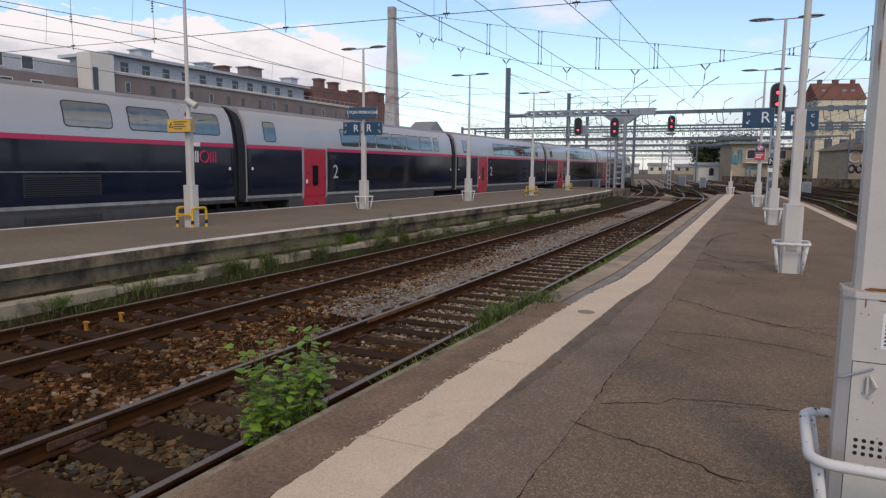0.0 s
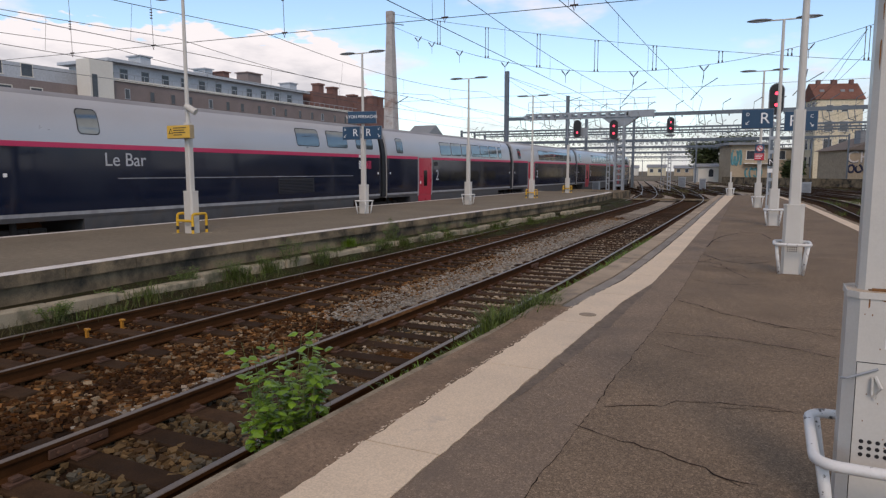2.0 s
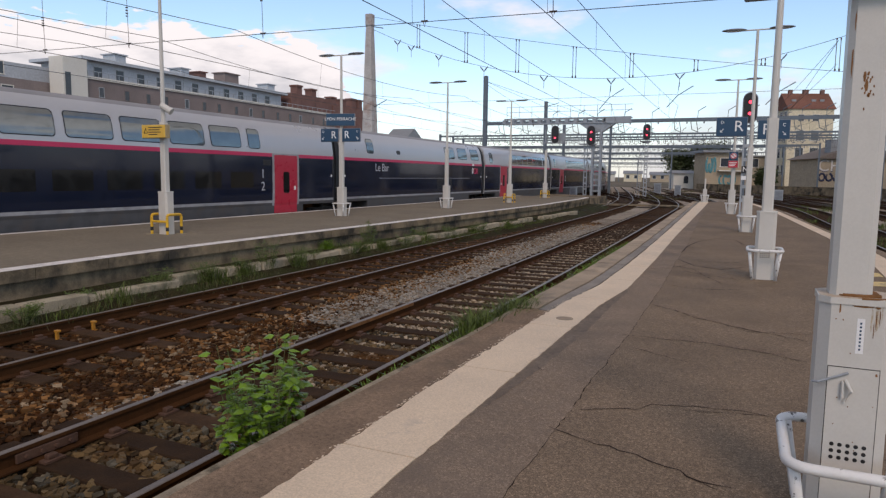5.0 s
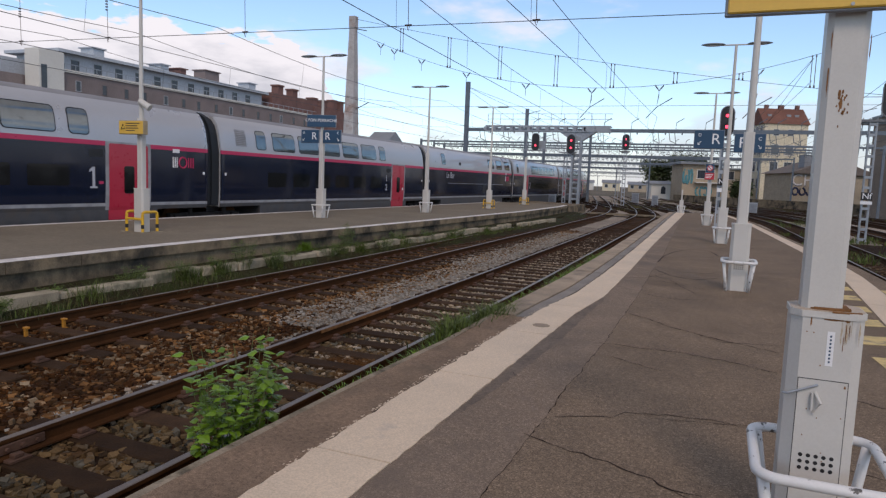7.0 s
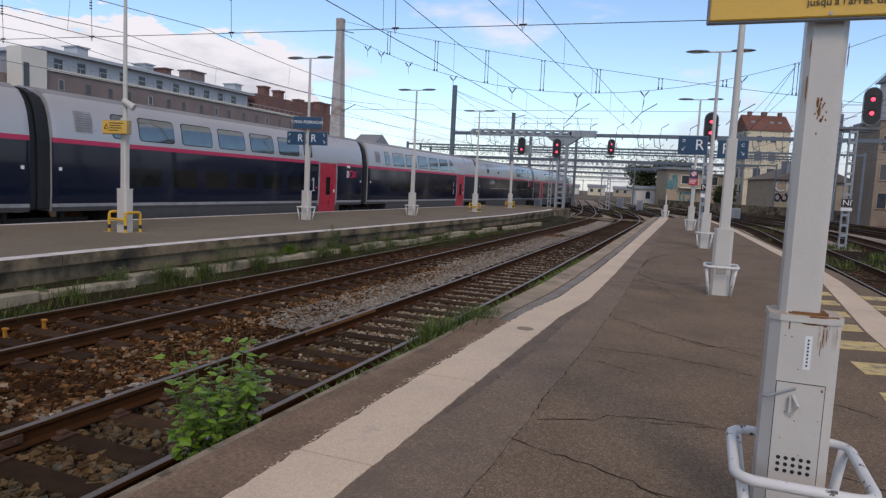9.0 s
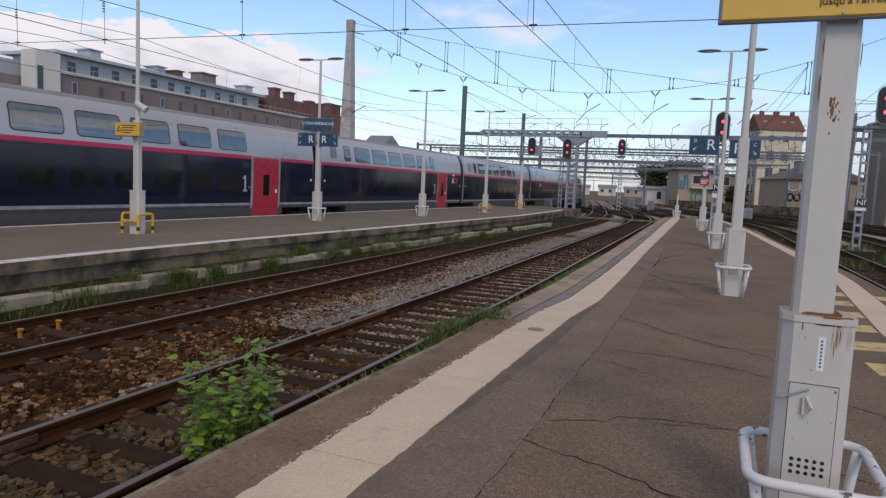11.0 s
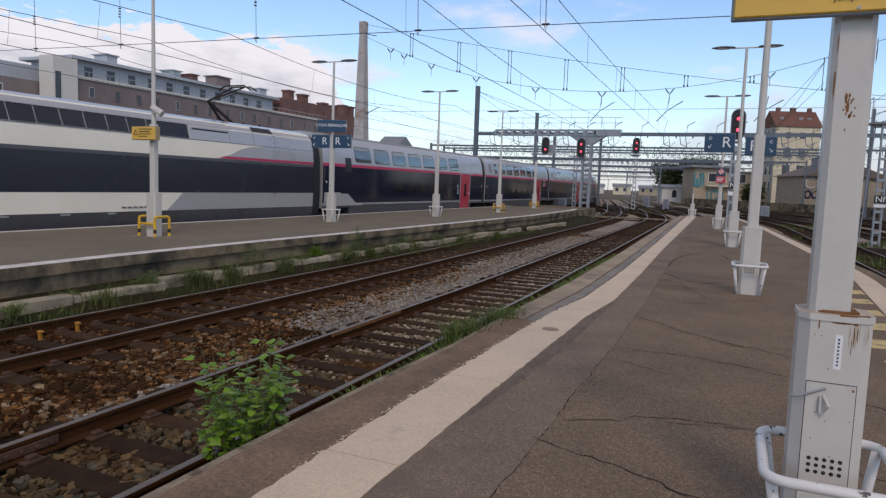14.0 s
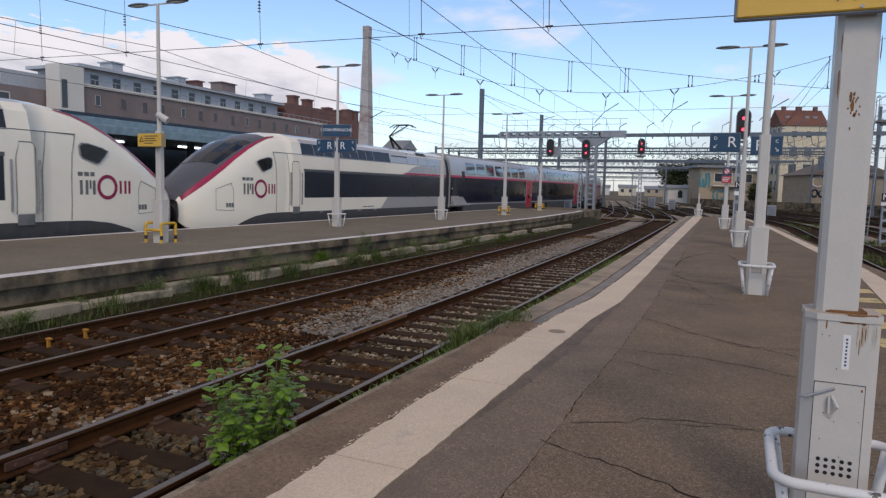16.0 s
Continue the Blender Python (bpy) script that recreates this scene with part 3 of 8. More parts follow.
# the row of old kerb stones at its foot
random.seed(12)
v = -4.0
while v < 40:
    n = random.choice((1.15, 1.4, 1.7, 2.0))
    dx, dz = random.uniform(-0.04, 0.04), random.uniform(-0.05, 0.03)
    bm = bmesh.new()
    xk = along(FE_R, v) + 1.03 + 0.25 * max(0, (v - 8) / 30)
    box(bm, xk - 0.24 + dx, xk + dx, v + 0.015, v + n - 0.015, BED - 0.1, -0.37 + dz, 0.025)
    if random.random() < 0.88:
        part("kerb_stone", bm, M_KERB, far_platform, "weathered stone kerb at the platform foot" if v < -3.9 else "")
    else:
        bm.free()
    v += n
bm = bmesh.new()
strip(bm, fl(FE_R, -0.1), fl(FE_R, 0.95), -0.50)
pa, pb, pc = fl(FE_R, 0.98), fl(FE_R, 1.25), fl(FE_R, 1.75)
rb = random.Random(3)
A = [bm.verts.new((x, v, -0.53 + rb.uniform(-0.05, 0.04))) for x, v in pa]
B = [bm.verts.new((x, v, -0.57 + rb.uniform(-0.04, 0.03))) for x, v in pb]
C = [bm.verts.new((x, v, BED - 0.02)) for x, v in pc]
for q in range(len(pa) - 1):
    bm.faces.new((A[q], B[q], B[q + 1], A[q + 1]))
    bm.faces.new((B[q], C[q], C[q + 1], B[q + 1]))
part("foot_earth", bm, M_EARTH, far_platform, "dark mossy earth at the platform foot")


# ---- tracks ----
def bend(x0, y):
    """The tracks drift west along the platform and swing away beyond its end."""
    shift = 0.022 * max(0.0, y - 14)
    if y > 50:
        shift += 0.165 * (y - 50) - 0.165 * 14 * (1 - math.exp(-(y - 50) / 14))
    return x0 - shift


def wire_bend(x0, y):
    """The overhead wires are pulled from span to span."""
    return x0 - (0.0 if y < 44 else 0.185 * (y - 44) - 0.185 * 12 * (1 - math.exp(-(y - 44) / 12)))


def main_line(y):
    """x of the main track: straight through the station, then swinging west."""
    if y < 75:
        return -19.05
    if y < 117:
        return -19.05 - (y - 75) ** 2 / 430
    return -19.05 - 42 ** 2 / 430 - 0.195 * (y - 117)


def rail_mesh(line_xy, z_top):
    b = bmesh.new()
    prof = [(-0.07, -0.17), (0.07, -0.17), (0.07, -0.155), (0.012, -0.135), (0.012, -0.045), (0.036, -0.035), (0.036, -0.004), (0.026, 0.0),
            (-0.026, 0.0), (-0.036, -0.004), (-0.036, -0.035), (-0.012, -0.045), (-0.012, -0.135), (-0.07, -0.155)]
    rings = [[b.verts.new((x + px, y, z_top + pz)) for px, pz in prof] for x, y in line_xy]
    n = len(prof)
    for A, B in zip(rings, rings[1:]):
        for k in range(n):
            b.faces.new((A[k], B[k], B[(k + 1) % n], A[(k + 1) % n])).material_index = 1 if k in (6, 7, 8) else 0
    return b


SL = bmesh.new()
box(SL, -1.3, 1.3, -0.13, 0.13, -0.14, 0.0, 0.012)
ME_SLEEPER = mesh_of("sleeper", SL, M_SLEEPER)
TP = bmesh.new()
box(TP, -0.16, 0.16, -0.09, 0.09, 0.0, 0.02)
for sx in (-1, 1):
    box(TP, sx * 0.10 - 0.03, sx * 0.10 + 0.03, -0.045, 0.045, 0.02, 0.06, 0.008)
ME_PLATE = mesh_of("tie_plate", TP, M_PLATE)


def track(label, xc, y0, y1, single_to=0.0, path=None, top=RAIL):
    t = thing("railway_track", label, "track", "tracks of the yard", kind="structure")
    f = path or bend
    ys = [y0] + [v for v in range(int(y0) + 2, int(y1), 3)] + [y1]
    for s in (-0.753, 0.753):
        part("rail", rail_mesh([(f(xc + s, v), v) for v in ys], top), [M_RAIL, M_RAILTOP], t)
    rnd = random.Random(int(xc * 10) + 77)
    v = y0 + 0.3
    far = bmesh.new()
    while v < min(y1, 110):
        jx, jy, jr = rnd.uniform(-0.06, 0.06), rnd.uniform(-0.03, 0.03), rnd.uniform(-1.2, 1.2)
        if v < single_to:
            o = new("sleeper", ME_SLEEPER)
            o.parent = t
            o.matrix_basis = pose(f(xc, v) + jx, v + jy, top - 0.172 + rnd.uniform(-0.012, 0.004), 0, 0, jr)
            if v < 22:
                for s in (-0.753, 0.753):
                    o = new("tie_plate", ME_PLATE)
                    o.parent = t
                    o.matrix_basis = pose(f(xc, v) + s, v + jy, top - 0.174)
        else:
            x = f(xc, v) + jx
            box(far, x - 1.3, x + 1.3, v - 0.13, v + 0.13, top - 0.3, top - 0.18)
        v += 0.61
    if far.verts:
        part("far_sleepers", far, M_SLEEPER, t)["kind"] = "stuff"
    else:
        far.free()
    return t


near_track = track("rusty rails on old timber sleepers beside the platform", -4.49, -4, 160, 60)
bm = bmesh.new()
box(bm, -5.205, -5.198, 8.2, 10.4, RAIL - 0.05, RAIL - 0.006)
part("worn_rail_flank", bm, M_RUST, near_track, "tan rusty worn flank of the rail")
for yy in (3.35, 15.6):
    bm = bmesh.new()
    box(bm, -5.23, -5.206, yy, yy + 0.55, RAIL - 0.13, RAIL - 0.05, 0.006)
    for q in range(4):
        tube(bm, [(-5.206, yy + 0.08 + q * 0.13, RAIL - 0.09), (-5.18, yy + 0.08 + q * 0.13, RAIL - 0.09)], 0.018, 6)
    part("fishplate", bm, M_PLATE, near_track, "rusty bolted rail joint")
track("rusty unused track on timber sleepers below the far platform", -8.40, -2, 160, 60)
track("main track that the train runs on", -19.05, -20, 330, 0, lambda x, y: x + 19.05 + main_line(y))
track("rusty track on the other side of the platform", 5.2, 2, 170, 40)
track("yard track on brown ballast", 9.6, 10, 170)
track("yard track on brown ballast", 14.2, 15, 170)
track("yard track on brown ballast", 18.8, 20, 170)
track("yard track on brown ballast", -0.6, 62, 170)
track("yard track on brown ballast", -23.4, 50, 170, 0, lambda x, y: x + 19.05 + main_line(y))
ease = lambda k: 3 * k * k - 2 * k ** 3 if 0 < k < 1 else (0.0 if k <= 0 else 1.0)
for xa, xb, ya, yb in ((-4.45, -8.27, 60, 96), (-0.6, -4.45, 66, 104), (5.2, -0.6, 72, 118), (9.6, 5.2, 58, 92), (-8.27, -12.5, 66, 108), (14.2, 9.6, 80, 116)):
    track("turnout curve linking two yard tracks", xa, ya, yb + 30, 0, lambda x, y, xa=xa, xb=xb, ya=ya, yb=yb: bend(x + (xb - xa) * ease((y - ya) / (yb - ya)), y))

bed = thing("ballast_bed", "brown and grey track ballast stained with rust", "ballast", kind="structure")
bm = bmesh.new()
ysb = [-6] + list(range(0, 171, 5))
near_b = [v for v in ysb if v <= 40]
# the near bed carries the gap shade in its colour
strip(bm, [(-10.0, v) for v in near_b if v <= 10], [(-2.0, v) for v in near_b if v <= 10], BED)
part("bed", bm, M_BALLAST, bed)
bm = bmesh.new()
strip(bm, [(-10.0, v) for v in near_b if v >= 10], [(-2.0, v) for v in near_b if v >= 10], BED)
part("bed", bm, M_BALLAST2, bed)
bm = bmesh.new()
strip(bm, [(3.0, v) for v in near_b], [(22.0, v) for v in near_b], BED - 0.01)
part("bed", bm, M_BALLAST, bed)
bm = bmesh.new()
far_b = [v for v in ysb if v >= 40]
strip(bm, [(bend(-10.0, v), v) for v in far_b], [(bend(24.0, v), v) for v in far_b], BED - 0.015)
part("bed", bm, M_YARD, bed)
bm = bmesh.new()
strip(bm, [(main_line(v) - 7, v) for v in range(-20, 331, 10)], [(main_line(v) + 1.9, v) for v in range(-20, 331, 10)], BED - 0.02)
part("bed", bm, M_BALLAST, bed)


def stones(name, spans, seed, lo, hi, material, label):
    """Loose broken stones lying on the bed, each a dented lump."""
    rng = np.random.default_rng(seed)
    base = np.array([(-1, -1, -1), (1, -1, -1), (1, 1, -1), (-1, 1, -1), (-1, -1, 1), (1, -1, 1), (1, 1, 1), (-1, 1, 1)], float)
    quads = np.array([(0, 3, 2, 1), (4, 5, 6, 7), (0, 1, 5, 4), (1, 2, 6, 5), (2, 3, 7, 6), (3, 0, 4, 7)])
    V, F = [], []
    off = 0
    for x0, x1, y0, y1, per in spans:
        n = int((x1 - x0) * (y1 - y0) * per)
        c = np.c_[rng.uniform(x0, x1, n), rng.uniform(y0, y1, n), BED + rng.uniform(-0.005, 0.03, n)]
        on = np.zeros(n, bool)
        for xc, ya in ((-4.49, -3.7), (-8.40, -1.7), (5.2, 2.3)):
            ph = (c[:, 1] - ya + 0.305) % 0.61 - 0.305
            on |= (np.abs(c[:, 0] - xc) < 1.28) & (np.abs(ph) < 0.13) & (rng.random(n) < 0.94)
        c = c[~on]
        c[:, 0] -= 0.022 * np.maximum(0, c[:, 1] - 14)
        n = len(c)
        s = rng.uniform(lo, hi, (n, 1)) * np.c_[rng.uniform(0.7, 1.5, n), rng.uniform(0.6, 1.1, n), rng.uniform(0.45, 0.9, n)]
        p = base[None] * s[:, None] * rng.uniform(0.55, 1.1, (n, 8, 3))
        a, t = rng.uniform(0, 6.28, n), rng.uniform(-0.6, 0.6, n)
        ca, sa, ct, st = np.cos(a)[:, None], np.sin(a)[:, None], np.cos(t)[:, None], np.sin(t)[:, None]
        x, y, z = p[..., 0], p[..., 1], p[..., 2]
        y, z = y * ct - z * st, y * st + z * ct
        x, y = x * ca - y * sa, x * sa + y * ca
        V.append((np.stack([x, y, z], -1) + c[:, None]).reshape(-1, 3))
        F.append((quads[None] + (off + 8 * np.arange(n))[:, None, None]).reshape(-1, 4))
        off += 8 * n
    V, F = np.concatenate(V), np.concatenate(F)
    me = bpy.data.meshes.new(name)
    me.from_pydata(V.tolist(), [], F.tolist())
    me.materials.append(material)
    return tagged(new(name, me), label, "ballast", kind="stuff")


stones("ballast_stones", [(-5.45, -2.75, 0.5, 9, 400), (-5.3, -2.5, 9, 14, 130)], 3, 0.018, 0.042, M_STONE,
       "loose brown and grey ballast stones beside the platform")
stones("ballast_stones", [(-5.1, -3.2, 6, 9, 120), (-5.3, -2.5, 9, 14, 420), (-5.3, -2.5, 14, 20, 480), (-5.3, -2.5, 20, 36, 200)], 23, 0.014, 0.034, M_STONE5,
       "pale ballast stones between the rails")
stones("ballast_stones", [(-9.9, -5.9, 0.5, 9, 380), (-9.9, -6.4, 9, 18, 90)], 4, 0.018, 0.040, M_STONE2,
       "rust-brown ballast stones of the unused track")
stones("ballast_stones", [(-9.7, -5.9, 6, 9, 150), (-9.7, -6.2, 9, 18, 280), (-9.9, -6.4, 18, 36, 100)], 14, 0.014, 0.034, M_STONE4,
       "ochre-brown ballast stones of the unused track")
stones("ballast_stones", [(-5.9, -5.3, 4, 9, 260), (-6.9, -5.3, 9, 18, 560), (-7.5, -5.3, 18, 34, 240)], 6, 0.013, 0.030, M_STONE3,
       "blue-grey ballast stones between the tracks")
stones("ballast_stones", [(-9.7, -9.2, 5, 18, 160), (-7.5, -5.6, 4, 8, 120)], 33, 0.020, 0.044, M_STONE4, "rust-orange ballast stones beside the unused rail")
stones("ballast_stones", [(3.25, 8.5, 8, 30, 60)], 5, 0.025, 0.05, M_STONE, "loose ballast stones beside the platform")

for xx, yy in ((-8.82, 6.35), (-8.9, 7.0)):
    t = thing("track_clamp", "orange painted clamp fixed to the rail", "clamp", "rail clamps", m=pose(xx, yy, BED + 0.02))
    bm = bmesh.new()
    box(bm, -0.03, 0.03, -0.05, 0.05, 0.0, 0.03)
    box(bm, -0.018, 0.018, -0.025, 0.025, 0.03, 0.15, 0.006)
    box(bm, -0.03, 0.05, -0.03, 0.03, 0.14, 0.17, 0.006)
    part("bracket", bm, M_CLAMP, t)
crossing = thing("track_crossing", "grey timber crossing over the tracks", "crossing", kind="structure")
for q in range(7):
    bm = bmesh.new()
    box(bm, -11.2, -3.2, 56.3 + q * 0.27, 56.54 + q * 0.27, RAIL - 0.12, RAIL - 0.015 + 0.004 * (q % 2))
    part("plank", bm, M_WALL, crossing)


# ---- lamp posts ----
def octo(w, d, c):
    return [(-w + c, -d), (w - c, -d), (w, -d + c), (w, d - c), (w - c, d), (-w + c, d), (-w, d - c), (-w, -d + c)]


def lamp_heads(t, z, reach=0.78):
    bm = bmesh.new()
    tube(bm, [(-reach + 0.3, 0, z), (reach - 0.3, 0, z)], 0.022, 8)
    part("arm", bm, M_WHITE, t)
    for s in (-1, 1):
        bm = bmesh.new()
        bmesh.ops.create_uvsphere(bm, u_segments=14, v_segments=8, radius=1.0)
        bmesh.ops.scale(bm, vec=(0.36, 0.15, 0.055), verts=bm.verts)
        for v in bm.verts:
            if v.co.z < 0:
                v.co.z *= 0.45
        bmesh.ops.translate(bm, vec=(s * (reach - 0.12), 0, z + 0.02), verts=bm.verts)
        head = part("lamp_head", bm, M_LAMPGREY, t, smooth=True)
        bm = bmesh.new()
        bmesh.ops.create_uvsphere(bm, u_segments=12, v_segments=4, radius=1.0)
        bmesh.ops.scale(bm, vec=(0.28, 0.11, 0.02), verts=bm.verts)
        bmesh.ops.translate(bm, vec=(s * (reach - 0.12), 0, z - 0.005), verts=bm.verts)
        part("diffuser", bm, M_DIFF, head, smooth=True)


def hoop(bm, x, y0, y1, h, r):
    """An upside-down U of tube in the plane x."""
    c = 0.07
    pts = [(x, y0, 0), (x, y0, h - c)] + [(x, y0 + c - c * math.cos(a), h - c + c * math.sin(a)) for a in (0.5, 1.05, 1.57)]
    pts += [(x, y1 - c + c * math.sin(a), h - c + c * math.cos(a)) for a in (0.0, 0.5, 1.05)] + [(x, y1, h - c), (x, y1, 0)]
    return tube(bm, pts, r, 8)


def ring_pts(w, d, z, c=0.09, n=4):
    pts = []
    for cx, cy, a0 in ((w - c, d - c, 0), (-w + c, d - c, 90), (-w + c, -d + c, 180), (w - c, -d + c, 270)):
        for i in range(n + 1):
            a = radians(a0 + 90 * i / n)
            pts.append((cx + c * math.cos(a), cy + c * math.sin(a), z))
    return pts + [pts[0]]


def white_guard(t, w=0.26, d=0.31, z=0.50, dx=0.0):
    bm = bmesh.new()
    tube(bm, ring_pts(w, d, z, 0.10, 6), 0.025, 10, False)
    bmesh.ops.translate(bm, verts=bm.verts, vec=(dx, 0, 0))
    part("guard_ring", bm, M_GUARD, t, "chipped white tubular guard", True)
    for sx in (-1, 1):
        for sy in (-1, 1):
            bm = bmesh.new()
            tube(bm, [(dx + sx * (w - 0.03), sy * (d - 0.06), z - 0.01), (dx + sx * (w - 0.09), sy * (d - 0.12), 0.0)], 0.025, 9)
            part("guard_leg", bm, M_GUARD, t, "", True)


def yellow_guard(t):
    for x in (-0.27, 0.27):
        bm = bmesh.new()
        hoop(bm, x, -0.24, 0.24, 0.52, 0.036)
        g = part("guard_hoop", bm, M_YEL, t, "yellow and black hoop guard")
        for y in (-0.24, 0.24):
            bm = bmesh.new()
            tube(bm, [(x, y, 0.1), (x, y, 0.2)], 0.039, 8)
            part("black_stripe", bm, M_BLACK, g)
            bm = bmesh.new()
            box(bm, x - 0.1, x + 0.1, y - 0.1, y + 0.1, 0.0, 0.012)
            part("foot_plate", bm, M_KERB, g)
    bm = bmesh.new()
    tube(bm, [(-0.27, -0.24, 0.34), (0.27, -0.24, 0.34)], 0.033, 8)
    part("guard_bar", bm, M_YEL, t)


def lamp_post(x, y, label, guard="white", ring=0.49, detailed=False, thick=2.65, lean=0.0, w=0.15, heads=True, cab=1.12, colw=0.085):
    t = thing("lamp_post", label, "lamp post", "platform lamp posts", m=pose(x, y, 0, 0, lean, 0))
    bm = bmesh.new()
    prism(bm, octo(w, w * 0.9, 0.045), 0.0, cab - 0.03)
    part("cabinet", bm, M_WHITE, t, "white painted cable cabinet")
    bm = bmesh.new()
    prism(bm, octo(w + 0.006, w * 0.9 + 0.006, 0.045), cab - 0.03, cab)
    part("cabinet_lid", bm, M_WHITE, t, "rust-stained lid plate")
    bm = bmesh.new()
    prism(bm, octo(colw, colw, 0.025), cab, thick)
    bmesh.ops.translate(bm, verts=bm.verts, vec=(-0.025 if ring < 0.4 else 0.0, 0, 0))
    part("column", bm, M_WHITE, t)
    if heads:
        bm = bmesh.new()
        tube(bm, [(0, 0, thick), (0, 0, 4.4), (0, 0, 6.1)], 0.06, 12, False, 0, 0.04)
        part("upper_tube", bm, M_WHITE, t, smooth=True)
        lamp_heads(t, 6.1)
    (white_guard(t, 0.285, 0.36, ring, 0.03) if ring < 0.4 else white_guard(t, z=ring)) if guard == "white" else yellow_guard(t)
    return t


near_post = lamp_post(0.472, 3.62, "tall white lamp post with a rust-stained cable cabinet", thick=3.3, ring=0.385)
# its cabinet door with a row of vent holes, handle, rust and label strip
bm = bmesh.new()
box(bm, -0.1, 0.1, -0.139, -0.1355, 0.12, 0.80)
door = part("cabinet_door", bm, M_WHITE, near_post, "cabinet door with vent holes")
for cxx in range(5):
    for cz in range(3):
        bm = bmesh.new()
        tube(bm, [(-0.064 + 0.032 * cxx, -0.1405, 0.377 + 0.031 * cz), (-0.064 + 0.032 * cxx, -0.139, 0.377 + 0.031 * cz)], 0.0095, 10)
        part("vent_hole", bm, M_BLACK, door)
bm = bmesh.new()
box(bm, -0.045, -0.035, -0.16, -0.139, 0.66, 0.74, 0.003)
tube(bm, [(-0.03, -0.145, 0.745), (-0.005, -0.165, 0.70), (-0.03, -0.145, 0.645)], 0.008, 6)
part("handle", bm, M_WHITE, door)
bm = bmesh.new()
tube(bm, [(-0.16, -0.13, 0.72), (-0.14, -0.15, 0.725), (-0.02, -0.146, 0.78)], 0.006, 6)
part("hasp", bm, M_STEEL, door)
bm = bmesh.new()
box(bm, -0.103, 0.103, -0.1372, -0.1352, 0.801, 0.804)
box(bm, -0.103, -0.1005, -0.1372, -0.1352, 0.12, 0.80)
box(bm, 0.1005, 0.103, -0.1372, -0.1352, 0.12, 0.80)
part("door_gap", bm, M_BLACK, door)
bm = bmesh.new()
box(bm, 0.0, 0.03, -0.1365, -0.1352, 0.87, 1.03)
strip_plate = part("label_strip", bm, M_SIGNWHITE, near_post, "small plate with a row of marks")
bm = bmesh.new()
for k in range(8):
    box(bm, 0.011, 0.019, -0.1372, -0.1364, 0.885 + 0.017 * k, 0.894 + 0.017 * k)
part("marks", bm, M_SIGNBLUE, strip_plate)
random.seed(21)
bm = bmesh.new()
prism(bm, octo(0.094, 0.094, 0.03), 1.119, 1.128)
part("rust_ring", bm, M_RUST, near_post, "rust crust round the column foot")
bm = bmesh.new()
prism(bm, octo(0.152, 0.137, 0.045), 1.12, 1.1215)
part("lid_stain", bm, M_RUSTLID, near_post, "rust-stained top of the lid")


def rust_patch(cx, cz, w, h, y, seed, material=None):
    rnd = random.Random(seed)
    b = bmesh.new()
    n = 14
    pts = []
    for k in range(n):
        a = k * math.tau / n
        r = rnd.uniform(0.6, 1.1)
        pts.append((cx + w * r * math.cos(a), cz + h * r * math.sin(a)))
    vs = [b.verts.new((px, y, pz)) for px, pz in pts]
    b.faces.new(vs)
    return part("rust_patch", b, material or M_RUST, near_post)


rust_patch(0.075, 1.083, 0.014, 0.006, -0.1364, 1)
rust_patch(0.072, 1.03, 0.0025, 0.05, -0.1364, 2)
rust_patch(-0.032, 2.06, 0.009, 0.03, -0.0862, 3)
rust_patch(-0.027, 2.11, 0.006, 0.012, -0.0862, 13)
rust_patch(-0.092, 2.16, 0.004, 0.09, -0.0862, 4)
rust_patch(-0.090, 2.34, 0.003, 0.05, -0.0862, 14)
for q in range(7):
    rq = random.Random(400 + q)
    rust_patch(0.075 + rq.gauss(0, 0.02), 1.085 - rq.uniform(0.02, 0.06), rq.uniform(0.002, 0.005), rq.uniform(0.02, 0.07), -0.1354 - 0.0001 * q, 410 + q, M_RUSTRUN)
rust_patch(0.062, 2.30, 0.003, 0.06, -0.0862, 5)
rust_patch(-0.04, 2.10, 0.006, 0.03, -0.0862, 6)
rust_patch(0.088, 0.78, 0.006, 0.01, -0.1405, 7)
rust_patch(0.02, 1.085, 0.05, 0.006, -0.1358, 8)
rust_patch(0.064, 0.98, 0.002, 0.05, -0.1364, 9)
rust_patch(0.085, 1.04, 0.0025, 0.04, -0.1364, 10)
rust_patch(-0.07, 1.07, 0.004, 0.03, -0.1358, 11)
for q in range(16):
    rq = random.Random(100 + q)
    rust_patch(-0.028 + rq.gauss(0, 0.013), 2.04 + rq.gauss(0, 0.04), 0.004, 0.007, -0.0864, 200 + q)
for q in range(10):
    rq = random.Random(300 + q)
    rust_patch(rq.uniform(-0.09, 0.09), rq.uniform(0.15, 1.05), 0.003, 0.004, -0.141, 320 + q)
bm = bmesh.new()
tube(bm, [(0.13, -0.12, 1.122), (0.075, -0.138, 1.121), (0.01, -0.139, 1.120)], 0.005, 5)
tube(bm, [(0.09, -0.085, 1.128), (0.03, -0.10, 1.126), (-0.06, -0.097, 1.125)], 0.009, 5)
part("rust_crust", bm, M_RUST, near_post)

